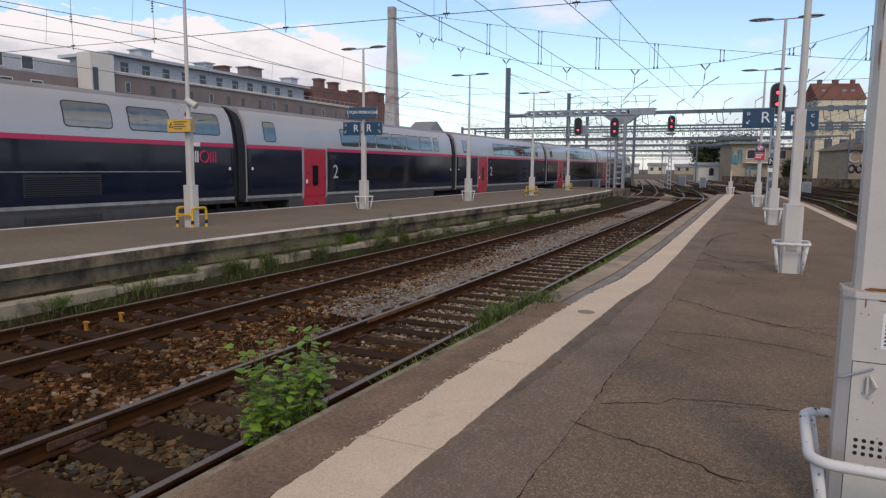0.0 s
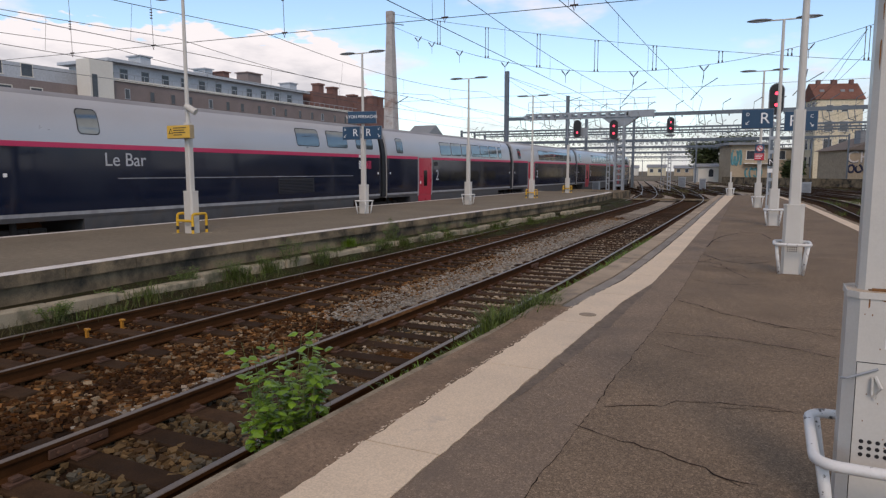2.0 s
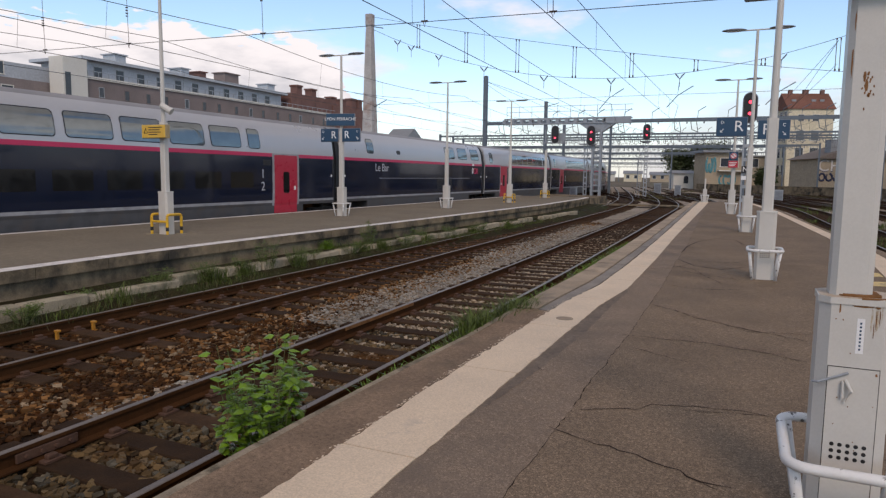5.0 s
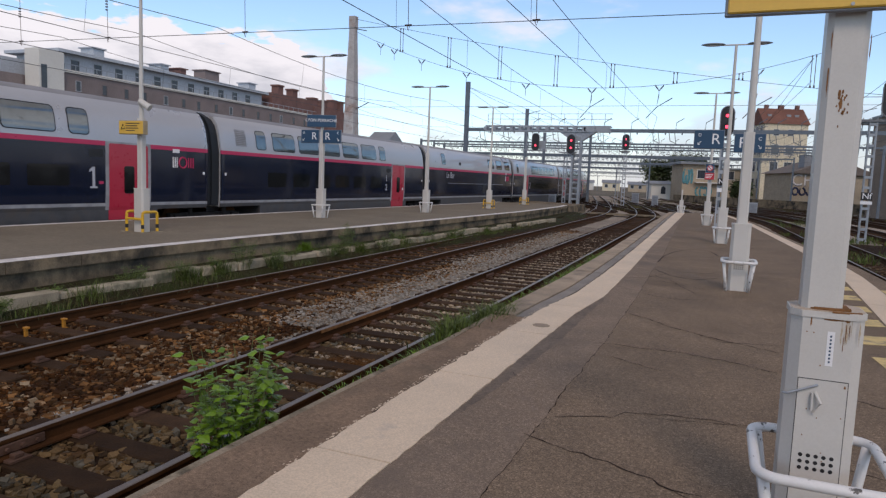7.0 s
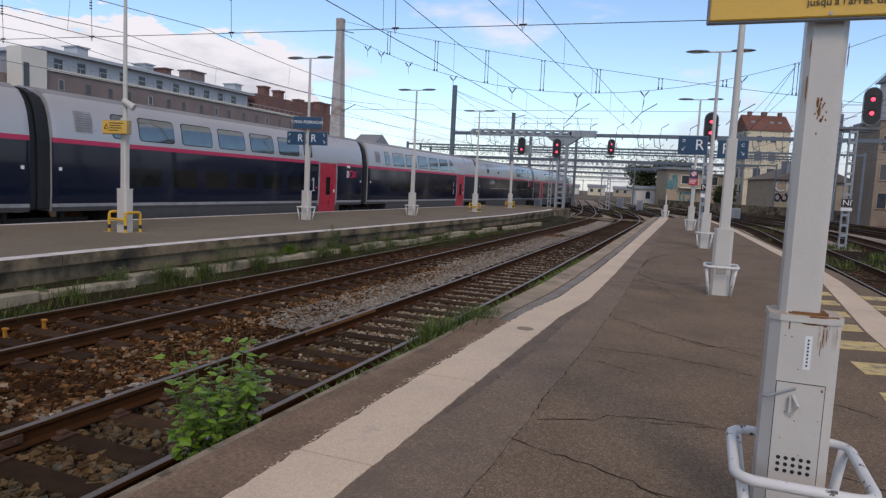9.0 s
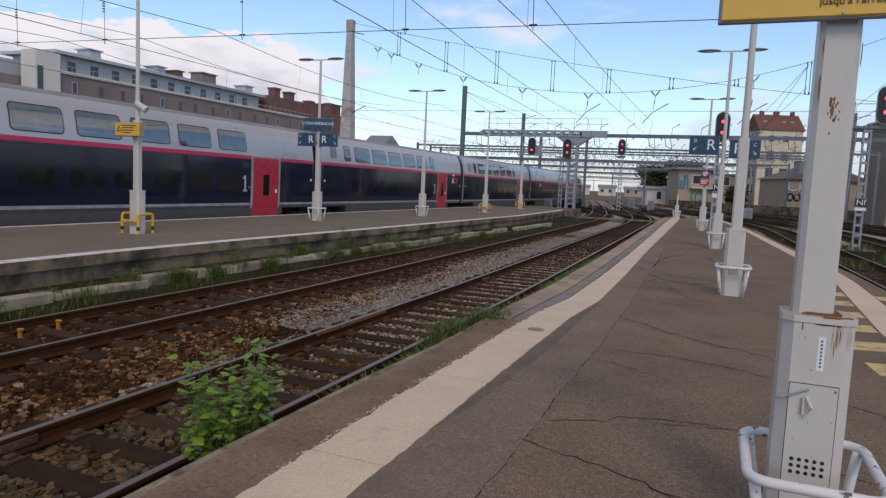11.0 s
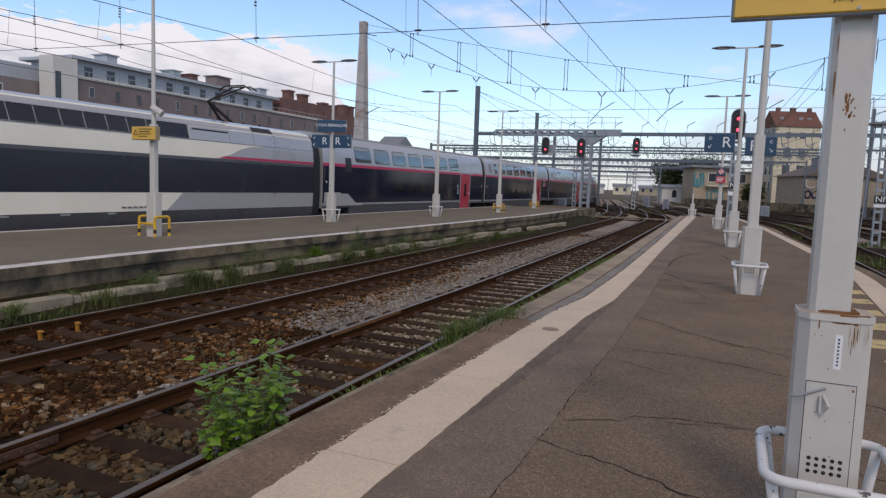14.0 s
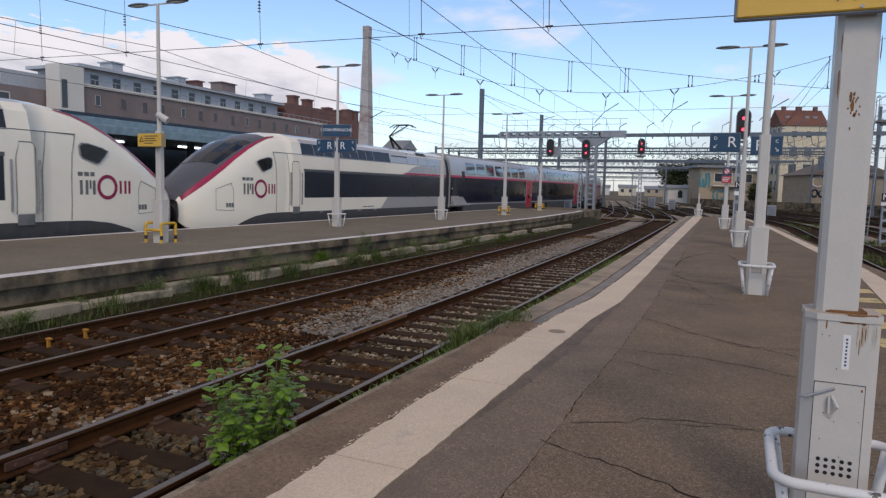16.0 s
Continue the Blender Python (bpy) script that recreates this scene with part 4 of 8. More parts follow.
second_post = lamp_post(0.31, 12.3, "white platform lamp post with a tubular guard", thick=2.62)
for row in range(3):
    for col in range(5):
        bm = bmesh.new()
        tube(bm, [(-0.064 + 0.032 * col, -0.1385, 0.37 + 0.032 * row), (-0.064 + 0.032 * col, -0.134, 0.37 + 0.032 * row)], 0.010, 8)
        part("vent_hole", bm, M_BLACK, second_post)
lamp_post(0.02, 22.95, "white platform lamp post carrying blue track signs", thick=2.62)
lamp_post(-0.64, 34.1, "white platform lamp post with a prohibition sign", thick=2.62)
lamp_post(-13.9, 13.24, "white lamp post with a yellow hoop guard", "yellow", thick=2.9, w=0.16)
lamp_post(-14.35, 22.4, "white lamp post carrying the station name sign", thick=2.9, w=0.16)
lamp_post(-13.58, 30.7, "white platform lamp post with a tubular guard", thick=2.9, w=0.16)
lamp_post(-13.25, 39.5, "white lamp post with a yellow hoop guard", "yellow", thick=2.9, w=0.16)
lamp_post(-14.1, 50.5, "rust-stained white post with a yellow hoop guard", "yellow", thick=3.6, heads=False, w=0.16)
lamp_post(-2.62, 49.4, "short white post at the platform end", heads=False, thick=1.6, w=0.13, cab=0.9, colw=0.05)


# ---- signs ----
def sign_board(name, label, category, x, y, z, w, h, material, frame_mat=M_SIGNBACK, d=0.06):
    t = thing(name, label, category, m=pose(x, y, z))
    bm = bmesh.new()
    box(bm, -w / 2, w / 2, 0.0, d, -h / 2, h / 2, 0.006)
    part("panel", bm, material, t)
    bm = bmesh.new()
    box(bm, -w / 2 - 0.012, w / 2 + 0.012, 0.012, d + 0.01, -h / 2 - 0.012, h / 2 + 0.012, 0.006)
    part("frame", bm, frame_mat, t)
    return t


UP = pose(0, 0, 0, 90, 0, 0)
for x, y, z, w, h in ((-15.25, 22.27, 3.1, 0.78, 0.48), (-14.15 + 0.3, 22.27, 3.1, 0.78, 0.48), (-0.55, 22.8, 3.22, 0.86, 0.56), (0.62, 22.8, 3.12, 0.86, 0.56)):
    left = x in (-15.25, -0.55)
    if x == -15.25:
        x = -14.82
    s = sign_board("track_sign", "dark blue track sign with a white letter R", "sign", x, y, z, w, h, M_SIGNBLUE)
    letters("letter", "R", h * 0.82, M_SIGNWHITE, Matrix.Translation((0.2 if left else -0.18, -0.006, 0)) @ UP, s)
    sx = -0.27 if left else 0.28
    letters("track_letter", "D" if left else "C", h * 0.24, M_SIGNWHITE, Matrix.Translation((sx, -0.006, 0.13)) @ UP, s)
    bm = bmesh.new()
    k = -1 if left else 1
    tube(bm, [(sx - 0.045 * k, -0.006, -0.06), (sx + 0.045 * k, -0.006, -0.16)], 0.01, 4)
    tube(bm, [(sx + 0.045 * k, -0.006, -0.10), (sx + 0.045 * k, -0.006, -0.16), (sx - 0.015 * k, -0.006, -0.16)], 0.01, 4)
    part("arrow", bm, M_SIGNWHITE, s)
s = sign_board("station_name_sign", "dark blue station name sign with white letters", "sign", -14.3, 22.24, 3.68, 1.12, 0.44, M_SIGNBLUE)
s.matrix_basis = pose(-14.3, 22.24, 3.68, 0, 0, 14)
letters("name", "LYON PERRACHE", 0.16, M_SIGNWHITE, Matrix.Translation((0, -0.006, 0.02)) @ UP, s)
s = sign_board("warning_sign", "yellow warning sign with a black edge on a post", "sign", -13.99, 12.98, 2.655, 0.80, 0.32, M_SIGNYEL, M_SIGNSIDE, 0.15)
bm = bmesh.new()
for k, (a, b_) in enumerate(((-0.16, 0.30), (-0.16, 0.22), (-0.16, 0.26), (-0.16, 0.14))):
    box(bm, a, b_, -0.006, -0.001, 0.09 - 0.06 * k, 0.11 - 0.06 * k)
part("unreadable_lines", bm, M_BLACK, s)
bm = bmesh.new()
tube(bm, [(-0.32, -0.004, -0.04), (-0.19, -0.004, -0.04), (-0.255, -0.004, 0.08), (-0.32, -0.004, -0.04)], 0.012, 4)
part("triangle", bm, M_BLACK, s)
s = sign_board("warning_sign", "large yellow sign asking passengers to wait", "sign", 0.46, 3.46, 2.64, 1.04, 0.36, M_SIGNYEL, M_SIGNBACK, 0.03)
letters("words", "jusqu'à l'arrêt du train", 0.047, M_BLACK, Matrix.Translation((0.09, -0.004, -0.115)) @ UP, s, depth=0.001)
bm = bmesh.new()
for xx in (-0.02,):
    tube(bm, [(xx, -0.006, -0.165), (xx, 0.0, -0.165)], 0.008, 8)
part("bolt", bm, M_STEEL, s)
s = sign_board("prohibition_sign", "red and white no-passing sign on a post", "sign", -0.66, 33.85, 2.66, 0.36, 0.38, M_SIGNBLUE, M_SIGNBACK, 0.03)
bm = bmesh.new()
tube(bm, [(0, -0.004, 0.0), (0, 0.0, 0.0)], 0.14, 16)
part("disc", bm, M_SIGNWHITE, s)
bm = bmesh.new()
tube(bm, [(0.115 * math.cos(a * math.tau / 16), -0.008, 0.115 * math.sin(a * math.tau / 16)) for a in range(17)], 0.02, 5)
tube(bm, [(-0.075, -0.008, 0.075), (0.075, -0.008, -0.075)], 0.018, 5)
part("red_ring", bm, M_SIGNRED, s)
s = sign_board("red_plate", "red plate with white lines on a post", "sign", -0.66, 33.85, 2.29, 0.40, 0.30, M_SIGNRED, M_SIGNBACK, 0.03)
bm = bmesh.new()
for k in range(3):
    box(bm, -0.17, 0.15 - 0.04 * k, -0.006, -0.001, 0.06 - 0.07 * k, 0.09 - 0.07 * k)
part("unreadable_lines", bm, M_SIGNWHITE, s)


# ---- signals and gantries ----
def signal_head(t, x, y, z, lit=(0.3, -0.28), k=1.0, back=False):
    bm = bmesh.new()
    out = []
    for sgn, n0 in ((1, 0), (-1, 180)):
        for i in range(9):
            a = radians(n0 + 180 * i / 8)
            out.append((0.34 * k * math.cos(a), (0.45 * sgn + 0.34 * math.sin(a)) * k))
    a_ = [bm.verts.new((x + px, y, z + pz)) for px, pz in out]
    b_ = [bm.verts.new((x + px, y + 0.12, z + pz)) for px, pz in out]
    bm.faces.new(a_)
    bm.faces.new(b_[::-1])
    for i in range(len(out)):
        bm.faces.new((a_[i], b_[i], b_[(i + 1) % len(out)], a_[(i + 1) % len(out)]))
    plate = part("target_plate", bm, M_BLACK, t, "black signal target plate")
    bm = bmesh.new()
    tube(bm, [(x + px * 1.0, y - 0.005, z + pz * 1.0) for px, pz in out] + [(x + out[0][0], y - 0.005, z + out[0][1])], 0.025 * k, 5)
    part("white_rim", bm, M_SIGNBACK, plate)
    bm = bmesh.new()
    box(bm, x - 0.2 * k, x + 0.2 * k, y + 0.12, y + 0.4, z - 0.6 * k, z + 0.6 * k, 0.03)
    part("lamp_box", bm, M_BLACK, plate)
    for dz in lit:
        bm = bmesh.new()
        tube(bm, [(x, y - 0.03, z + dz * k), (x, y, z + dz * k)], 0.085 * k, 12)
        part("red_light", bm, M_REDGLOW, plate, "lit red signal light")
        bm = bmesh.new()
        tube(bm, [(x + 0.16 * k * math.cos(radians(a)), y - 0.1, z + (dz + 0.16 * math.sin(radians(a))) * k) for a in range(20, 161, 20)], 0.02, 4)
        part("hood", bm, M_BLACK, plate)


def lattice(bm, x, y, z0, z1, w=0.16, d=0.12):
    for sx in (-1, 1):
        for sy in (-1, 1):
            box(bm, x + sx * w - 0.03, x + sx * w + 0.03, y + sy * d - 0.03, y + sy * d + 0.03, z0, z1)
    n = max(3, int((z1 - z0) / 0.5))
    for i in range(n):
        z = z0 + (z1 - z0) * (i + 0.3) / n
        for sy in (-1, 1):
            box(bm, x - w, x + w, y + sy * d - 0.015, y + sy * d + 0.015, z, z + 0.13)
        for sx in (-1, 1):
            box(bm, x + sx * w - 0.015, x + sx * w + 0.015, y - d, y + d, z, z + 0.13)


def signal_mast(x, y, zb, zl, label, lit=(0.3, -0.28), k=1.0, plate=True, ladder=True, deck=True, head_x=0.0, steel=M_STEEL):
    t = thing("signal", label, "railway signal", "light signals")
    bm = bmesh.new()
    lattice(bm, x, y, zb, zl - 0.8 * k)
    part("mast", bm, steel, t, "grey lattice mast")
    bm = bmesh.new()
    if deck:
        box(bm, x - 0.7, x + 0.45 + head_x, y - 0.2, y + 0.7, zl - 0.95 * k, zl - 0.85 * k)
        box(bm, x - 0.5, x + 0.3 + head_x, y - 0.1, y + 0.5, zl - 1.05 * k, zl - 0.95 * k)
    else:
        box(bm, x - 0.2, x + 0.2, y - 0.2, y + 0.2, zl - 0.95 * k, zl - 0.85 * k)
    plat = part("service_platform", bm, M_LAMPGREY, t)
    bm = bmesh.new()
    for px, py in () if not deck else ((x - 0.68, y - 0.18), (x - 0.68, y + 0.68), (x + 0.43, y + 0.68)):
        tube(bm, [(px, py, zl - 0.9 * k), (px, py, zl + 0.2)], 0.02, 5)
    if deck:
        tube(bm, [(x - 0.68, y - 0.18, zl + 0.2), (x - 0.68, y + 0.68, zl + 0.2), (x + 0.43, y + 0.68, zl + 0.2)], 0.02, 5)
        part("handrail", bm, steel, plat)
    else:
        bm.free()
    if ladder:
        bm = bmesh.new()
        for px in (x - 0.75, x - 0.4):
            tube(bm, [(px - 0.3, y + 0.3, zb), (px, y + 0.3, zl - 0.9)], 0.025, 5)
        for i in range(int((zl - zb) / 0.32)):
            f = i / ((zl - zb) / 0.32)
            tube(bm, [(x - 1.05 + 0.3 * f, y + 0.3, zb + (zl - 0.9 - zb) * f), (x - 0.7 + 0.3 * f, y + 0.3, zb + (zl - 0.9 - zb) * f)], 0.015, 4)
        part("ladder", bm, steel, t)
    signal_head(t, x + head_x, y - 0.3, zl, lit, k)
    if plate:
        bm = bmesh.new()
        pk, pz = (1.0, 0.0) if deck else (0.7, -0.45)
        box(bm, x - 0.26 * pk, x + 0.26 * pk, y - 0.22, y - 0.2, zb + 2.45 - 0.2 * pk + pz, zb + 2.45 + 0.2 * pk + pz)
        p = part("plate", bm, M_BLACK, t, "black plate with white letters")
        letters("plate_letters", "Nf", 0.42 * pk, M_SIGNWHITE, Matrix.Translation((x, y - 0.225, zb + 2.45 + pz)) @ UP, p)
        bm = bmesh.new()
        box(bm, x - 0.26 * pk, x + 0.26 * pk, y - 0.22, y - 0.2, zb + 2.04 + pz, zb + 2.2 + pz)
        part("number_plate", bm, M_SIGNWHITE, t)
    return t


signal_mast(-0.08, 30.0, -0.0, 4.42, "light signal on a lattice mast showing red", k=0.76, ladder=False, deck=False)
signal_mast(6.75, 40.4, BED, 6.55, "light signal with ladder and plate showing red", k=1.2, head_x=0.65, steel=M_SIGSTEEL)
signal_mast(-11.2, 84.0, BED, 6.95, "light signal on a lattice mast showing red", k=1.2, plate=False)

# the grey cantilever signal gantry at the end of the far platform
g = thing("signal_gantry", "grey steel cantilever gantry carrying signals", "signal gantry")
GY = 64.0
bm = bmesh.new()
for s in (-0.36, 0.36):
    box(bm, -13.0 + s - 0.09, -13.0 + s + 0.09, GY - 0.35, GY + 0.35, -0.3, 6.4)
for i in range(12):
    z = 0.0 + i * 0.52
    box(bm, -13.0 - 0.28, -13.0 + 0.28, GY - 0.02, GY + 0.02, z + 0.22, z + 0.40)
part("column", bm, M_SIGSTEEL, g)
bm = bmesh.new()
GX0, GX1 = -22.05, -9.95
box(bm, GX0, GX1, GY - 0.4, GY - 0.34, 7.0, 7.14)
box(bm, GX0, GX1, GY - 0.4, GY - 0.34, 6.56, 6.68)
box(bm, -12.4, GX1, GY - 0.4, GY - 0.34, 6.68, 7.0)
n = 11
for i in range(n + 1):
    x = GX0 + (-12.4 - GX0) * i / n
    box(bm, x - 0.16, x + 0.16, GY - 0.4, GY + 0.4, 6.68, 7.0)
box(bm, GX0, GX1, GY + 0.34, GY + 0.4, 7.0, 7.14)
box(bm, GX0, GX1, GY + 0.34, GY + 0.4, 6.56, 6.68)
part("beam", bm, M_SIGSTEEL, g)
bm = bmesh.new()
v = [(-14.7, 6.56), (-11.3, 6.56), (-12.5, 5.75), (-13.5, 5.75)]
a_ = [bm.verts.new((x, GY - 0.3, z)) for x, z in v]
b_ = [bm.verts.new((x, GY + 0.3, z)) for x, z in v]
bm.faces.new(a_[::-1])
bm.faces.new(b_)
for i in range(4):
    bm.faces.new((a_[i], a_[(i + 1) % 4], b_[(i + 1) % 4], b_[i]))
part("haunch", bm, M_SIGSTEEL, g)
bm = bmesh.new()
x = GX0
while x < GX1:
    tube(bm, [(x, GY + 0.38, 7.3), (x, GY + 0.38, 8.3)], 0.02, 4)
    x += 1.27
for z in (7.8, 8.3):
    tube(bm, [(GX0, GY + 0.38, z), (GX1, GY + 0.38, z)], 0.02, 4)
part("handrail", bm, M_SIGSTEEL, g)
signal_head(g, -13.45, GY - 0.7, 5.4, k=1.15)
bm = bmesh.new()
box(bm, -14.6, -13.1, GY - 0.5, GY + 0.3, 4.6, 4.7)
lattice(bm, -14.0, GY - 0.1, -0.3, 4.6, 0.13, 0.08)
part("signal_bracket", bm, M_SIGSTEEL, g)
signal_head(g, -16.85, GY - 0.7, 5.55, lit=(-0.3,), k=1.05)
bm = bmesh.new()
box(bm, -18.0, -16.0, GY - 0.4, GY + 0.3, 4.75, 4.85)
for x in (-17.95, -16.05):
    box(bm, x - 0.04, x + 0.04, GY - 0.04, GY + 0.04, 4.8, 6.5)
box(bm, -16.7, -16.0, GY - 0.3, GY, 4.9, 5.7)
part("signal_cage", bm, M_SIGSTEEL, g)


def portal(y, x0, x1, z, masts, label="blue-grey overhead line portal across the tracks", top=None, drop=True):
    t = thing("overhead_portal", label, "overhead line portal", "overhead line portals")
    bm = bmesh.new()
    hb = 0.17 if y < 80 else 0.11
    box(bm, x0, x1, y - 0.12, y + 0.12, z - hb, z + hb)
    part("beam", bm, M_GANTRY, t)
    for k, x in enumerate(masts):
        bm = bmesh.new()
        h = top if (top and k == 0) else z + 0.3
        wm = 0.2 if y < 80 else 0.13
        box(bm, x - wm, x + wm, y - wm, y + wm, BED - 0.1, h)
        part("mast", bm, M_GANTRY, t)
    if drop:
        rnd = random.Random(int(y))
        bm = bmesh.new()
        x = x0 + 1.5
        while x < x1:
            q = 1.0 if y < 80 else 0.6
            tube(bm, [(x, y, z), (x + 0.15 * q, y, z - 0.9 * q), (x + 0.7 * q, y, z - 1.15 * q)], 0.035, 4)
            tube(bm, [(x + 0.5 * q, y, z), (x + 0.7 * q, y, z - 1.15 * q)], 0.03, 4)
            if rnd.random() < 0.5:
                tube(bm, [(x + 0.6, y, z), (x + 0.65, y, z + 0.8 * q), (x + 0.6 + 0.7 * q, y, z + 1.2 * q)], 0.035, 4)
            tube(bm, [(x + 1.2, y, z + 0.1), (x + 1.2, y, z - 0.35)], 0.06, 5)
            x += rnd.choice((1.5, 1.9, 2.6)) if y < 80 else rnd.choice((0.9, 1.2, 1.7))
        part("registration_arm_set", bm, M_GANTRY, t)["kind"] = "stuff"
    return t


portal(68.0, -25.7, 22.0, 7.05, (-25.7, 22.0), top=12.0)
for k, y in enumerate((88, 100, 112, 121, 132, 143, 155, 168, 182, 198, 216, 236, 260, 290, 325, 365)):
    xc = wire_bend(0, y)
    portal(float(y), xc - 34 - k, xc + 22, 7.0 + 0.3 * (k % 3), (xc - 34 - k, xc + 22) if k % 5 else (xc - 34 - k, xc + 5.5 - 0.7 * k, xc + 22))

# plain masts
for x, y, h in ((-22.5, 80, 10.5), (-24.5, 97, 9.0), (-19.5, 106, 9.5), (2.6, 88, 9.5), (14.0, 92, 12.0), (16.0, 64, 9.0)):
    t = thing("overhead_mast", "blue-grey steel overhead line mast", "mast", "overhead masts")
    bm = bmesh.new()
    box(bm, x - 0.18, x + 0.18, y - 0.18, y + 0.18, BED - 0.1, h)
    part("column", bm, M_GANTRY, t)
    bm = bmesh.new()
    tube(bm, [(x, y, h - 0.6), (x + 1.6, y, h - 0.2)], 0.04, 5)
    part("bracket", bm, M_GANTRY, t)

t = thing("loudspeaker", "small white horn loudspeaker on a lamp post", "loudspeaker")
bm = bmesh.new()
tube(bm, [(-13.86, 13.14, 3.33), (-13.78, 13.17, 3.28), (-13.66, 13.21, 3.20), (-13.60, 13.23, 3.16)], 0.075, 12, True, 0, 0.095)
tube(bm, [(-13.9, 13.24, 3.38), (-13.8, 13.17, 3.28)], 0.02, 5)
part("horn", bm, M_WHITE, t)


# ---- overhead wires ----
def wire(bm, a, b, sag=0.0, n=10, r=0.012):
    a, b = Vector(a), Vector(b)
    return tube(bm, [a.lerp(b, i / n) - Vector((0, 0, sag * 4 * (i / n) * (1 - i / n))) for i in range(n + 1)], r, 4)


def catenary(x0, ys, label, contact=4.95, mess=6.35, path=None, stagger=0.2, droop=0.55):
    t = thing("overhead_line", label, "overhead wire", "overhead wires of the tracks")
    f = path or (lambda y: wire_bend(x0, y))
    w1, w2, dr = bmesh.new(), bmesh.new(), bmesh.new()
    p1, p2 = [], []
    st = stagger
    for m, (ya, yb) in enumerate(zip(ys, ys[1:])):
        sg = 1 if m % 2 else -1
        n = 14
        for i in range(0 if m == 0 else 1, n + 1):
            k = i / n
            y, x = ya + (yb - ya) * k, f(ya) + (f(yb) - f(ya)) * k
            p1.append((x + sg * st * (1 - 2 * k), y, contact - 0.05 * 4 * k * (1 - k)))
            p2.append((x, y, mess - droop * 4 * k * (1 - k)))
        n = max(3, int((yb - ya) / 5.5))
        for i in range(1, n):
            k = i / n
            y, x = ya + (yb - ya) * k, f(ya) + (f(yb) - f(ya)) * k
            tube(dr, [(x + sg * st * (1 - 2 * k), y, contact), (x, y, mess - droop * 4 * k * (1 - k))], 0.006, 3)
    part("contact_wire", tube(w1, p1, 0.011, 4), M_WIRE, t)
    part("messenger_wire", tube(w2, p2, 0.012, 4), M_WIRE, t)
    part("droppers", dr, M_WIRE, t)["kind"] = "stuff"
    return t


YS_NEAR = [-30, 10, 50, 68, 92, 112, 130, 150]
catenary(-4.45, YS_NEAR, "thin overhead contact and messenger wires with droppers", 5.4, 6.6, stagger=0.04, droop=0.28)
catenary(-8.27, YS_NEAR, "thin overhead contact and messenger wires with droppers", 5.4, 6.85, lambda y: wire_bend(-8.27, y) + max(-0.75, min(0.5, 0.45 - 0.041 * (y - 12))), 0.04, 0.6)
for x0 in (5.2, 9.6, 14.2):
    catenary(x0, [-30, 22, 46, 68, 92, 112, 130, 150], "thin overhead contact and messenger wires with droppers", 5.2)
for x0 in (-19.05, -23.4, -27.8):
    catenary(x0, [-60, -20, 22, 46, 68, 92, 112, 130, 150], "thin overhead contact and messenger wires with droppers", 5.9, 7.3, lambda y, x0=x0: x0 + 19.05 + main_line(y))


def span_y(name_label, y, xs, z_of, z_low, mast_l=None, mast_r=None):
    """A head span: a sagging cable across all tracks, straight cross wires and hangers at each track."""
    t = thing("head_span", name_label, "overhead wire", "head spans")
    bm = bmesh.new()
    xa, xb = xs[0], xs[-1]
    pts = [(x, y, z_of(x)) for x in steps(xa, xb, 24)]
    tube(bm, pts, 0.016, 4)
    part("span_cable", bm, M_WIRE, t)
    bm = bmesh.new()
    for z in z_low:
        tube(bm, [(xa, y, z), (xb, y, z)], 0.013, 4)
    part("cross_wire", bm, M_WIRE, t)
    return t


def vee(t, x, y, z):
    """A V-shaped insulator pair hung below a cross wire."""
    bm = bmesh.new()
    tube(bm, [(x - 0.32, y, z + 0.42), (x, y, z)], 0.03, 5)
    tube(bm, [(x + 0.32, y, z + 0.42), (x, y, z)], 0.03, 5)
    for s in (-1, 1):
        for k in (0.35, 0.55, 0.75):
            px, pz = x + s * 0.32 * k, z + 0.42 * k
            tube(bm, [(px, y, pz - 0.02), (px, y, pz + 0.02)], 0.075, 6)
    tube(bm, [(x, y, z), (x, y, z - 0.55)], 0.018, 4)
    part("vee_insulator", bm, M_INSUL, t)


def rods(t, x, y, z0, z1):
    for s in (-0.12, 0.12):
        bm = bmesh.new()
        tube(bm, [(x + s, y, z0), (x + s, y, z1)], 0.025, 5)
        tube(bm, [(x + s, y, z0), (x + s, y, z0 + 0.16)], 0.06, 6)
        tube(bm, [(x + s, y, z1 - 0.12), (x + s, y, z1)], 0.05, 6)
        part("hanger_rod", bm, M_INSUL, t)


# the span hung from the concrete mast: a long slack cable, a deeper sagging one, rods between the two
zA = lambda x: 9.40 - 0.142 * x + 0.00147 * x * x
zB = lambda x: 8.92 + 0.0108 * (x + 8.5) ** 2
sB = span_y("head span cables with hanger rods and insulators from the concrete mast", 52.0, (-30.3, 18), zA, (7.6,))
bm = bmesh.new()
tube(bm, [(x, 52, zB(x)) for x in steps(-30.3, 18, 24)], 0.016, 4)
part("span_cable", bm, M_WIRE, sB)
for x in (-25.74, -21.42, -17.06, -12.52, -8.26, -3.8, 0.51, 4.93):
    rods(sB, x, 52.0, min(zA(x), zB(x)), max(zA(x), zB(x)))
for x in (-27.7, -26.4, -23.85, -19.84, -14.86, -9.71, -4.86, 1.62):
    vee(sB, x, 52.0, zB(x) - 0.4)
for x in (-9.71, -4.86, 1.62):
    bm = bmesh.new()
    tube(bm, [(x, 52, 8.4), (x - 0.1, 52, 7.5), (x + 0.95, 52, 8.15)], 0.035, 4)
    tube(bm, [(x - 0.1, 52, 7.5), (x - 0.8, 52, 6.7)], 0.03, 4)
    part("registration_arm", bm, M_GANTRY, sB)
zC = lambda x: 6.84 - 0.0118 * x
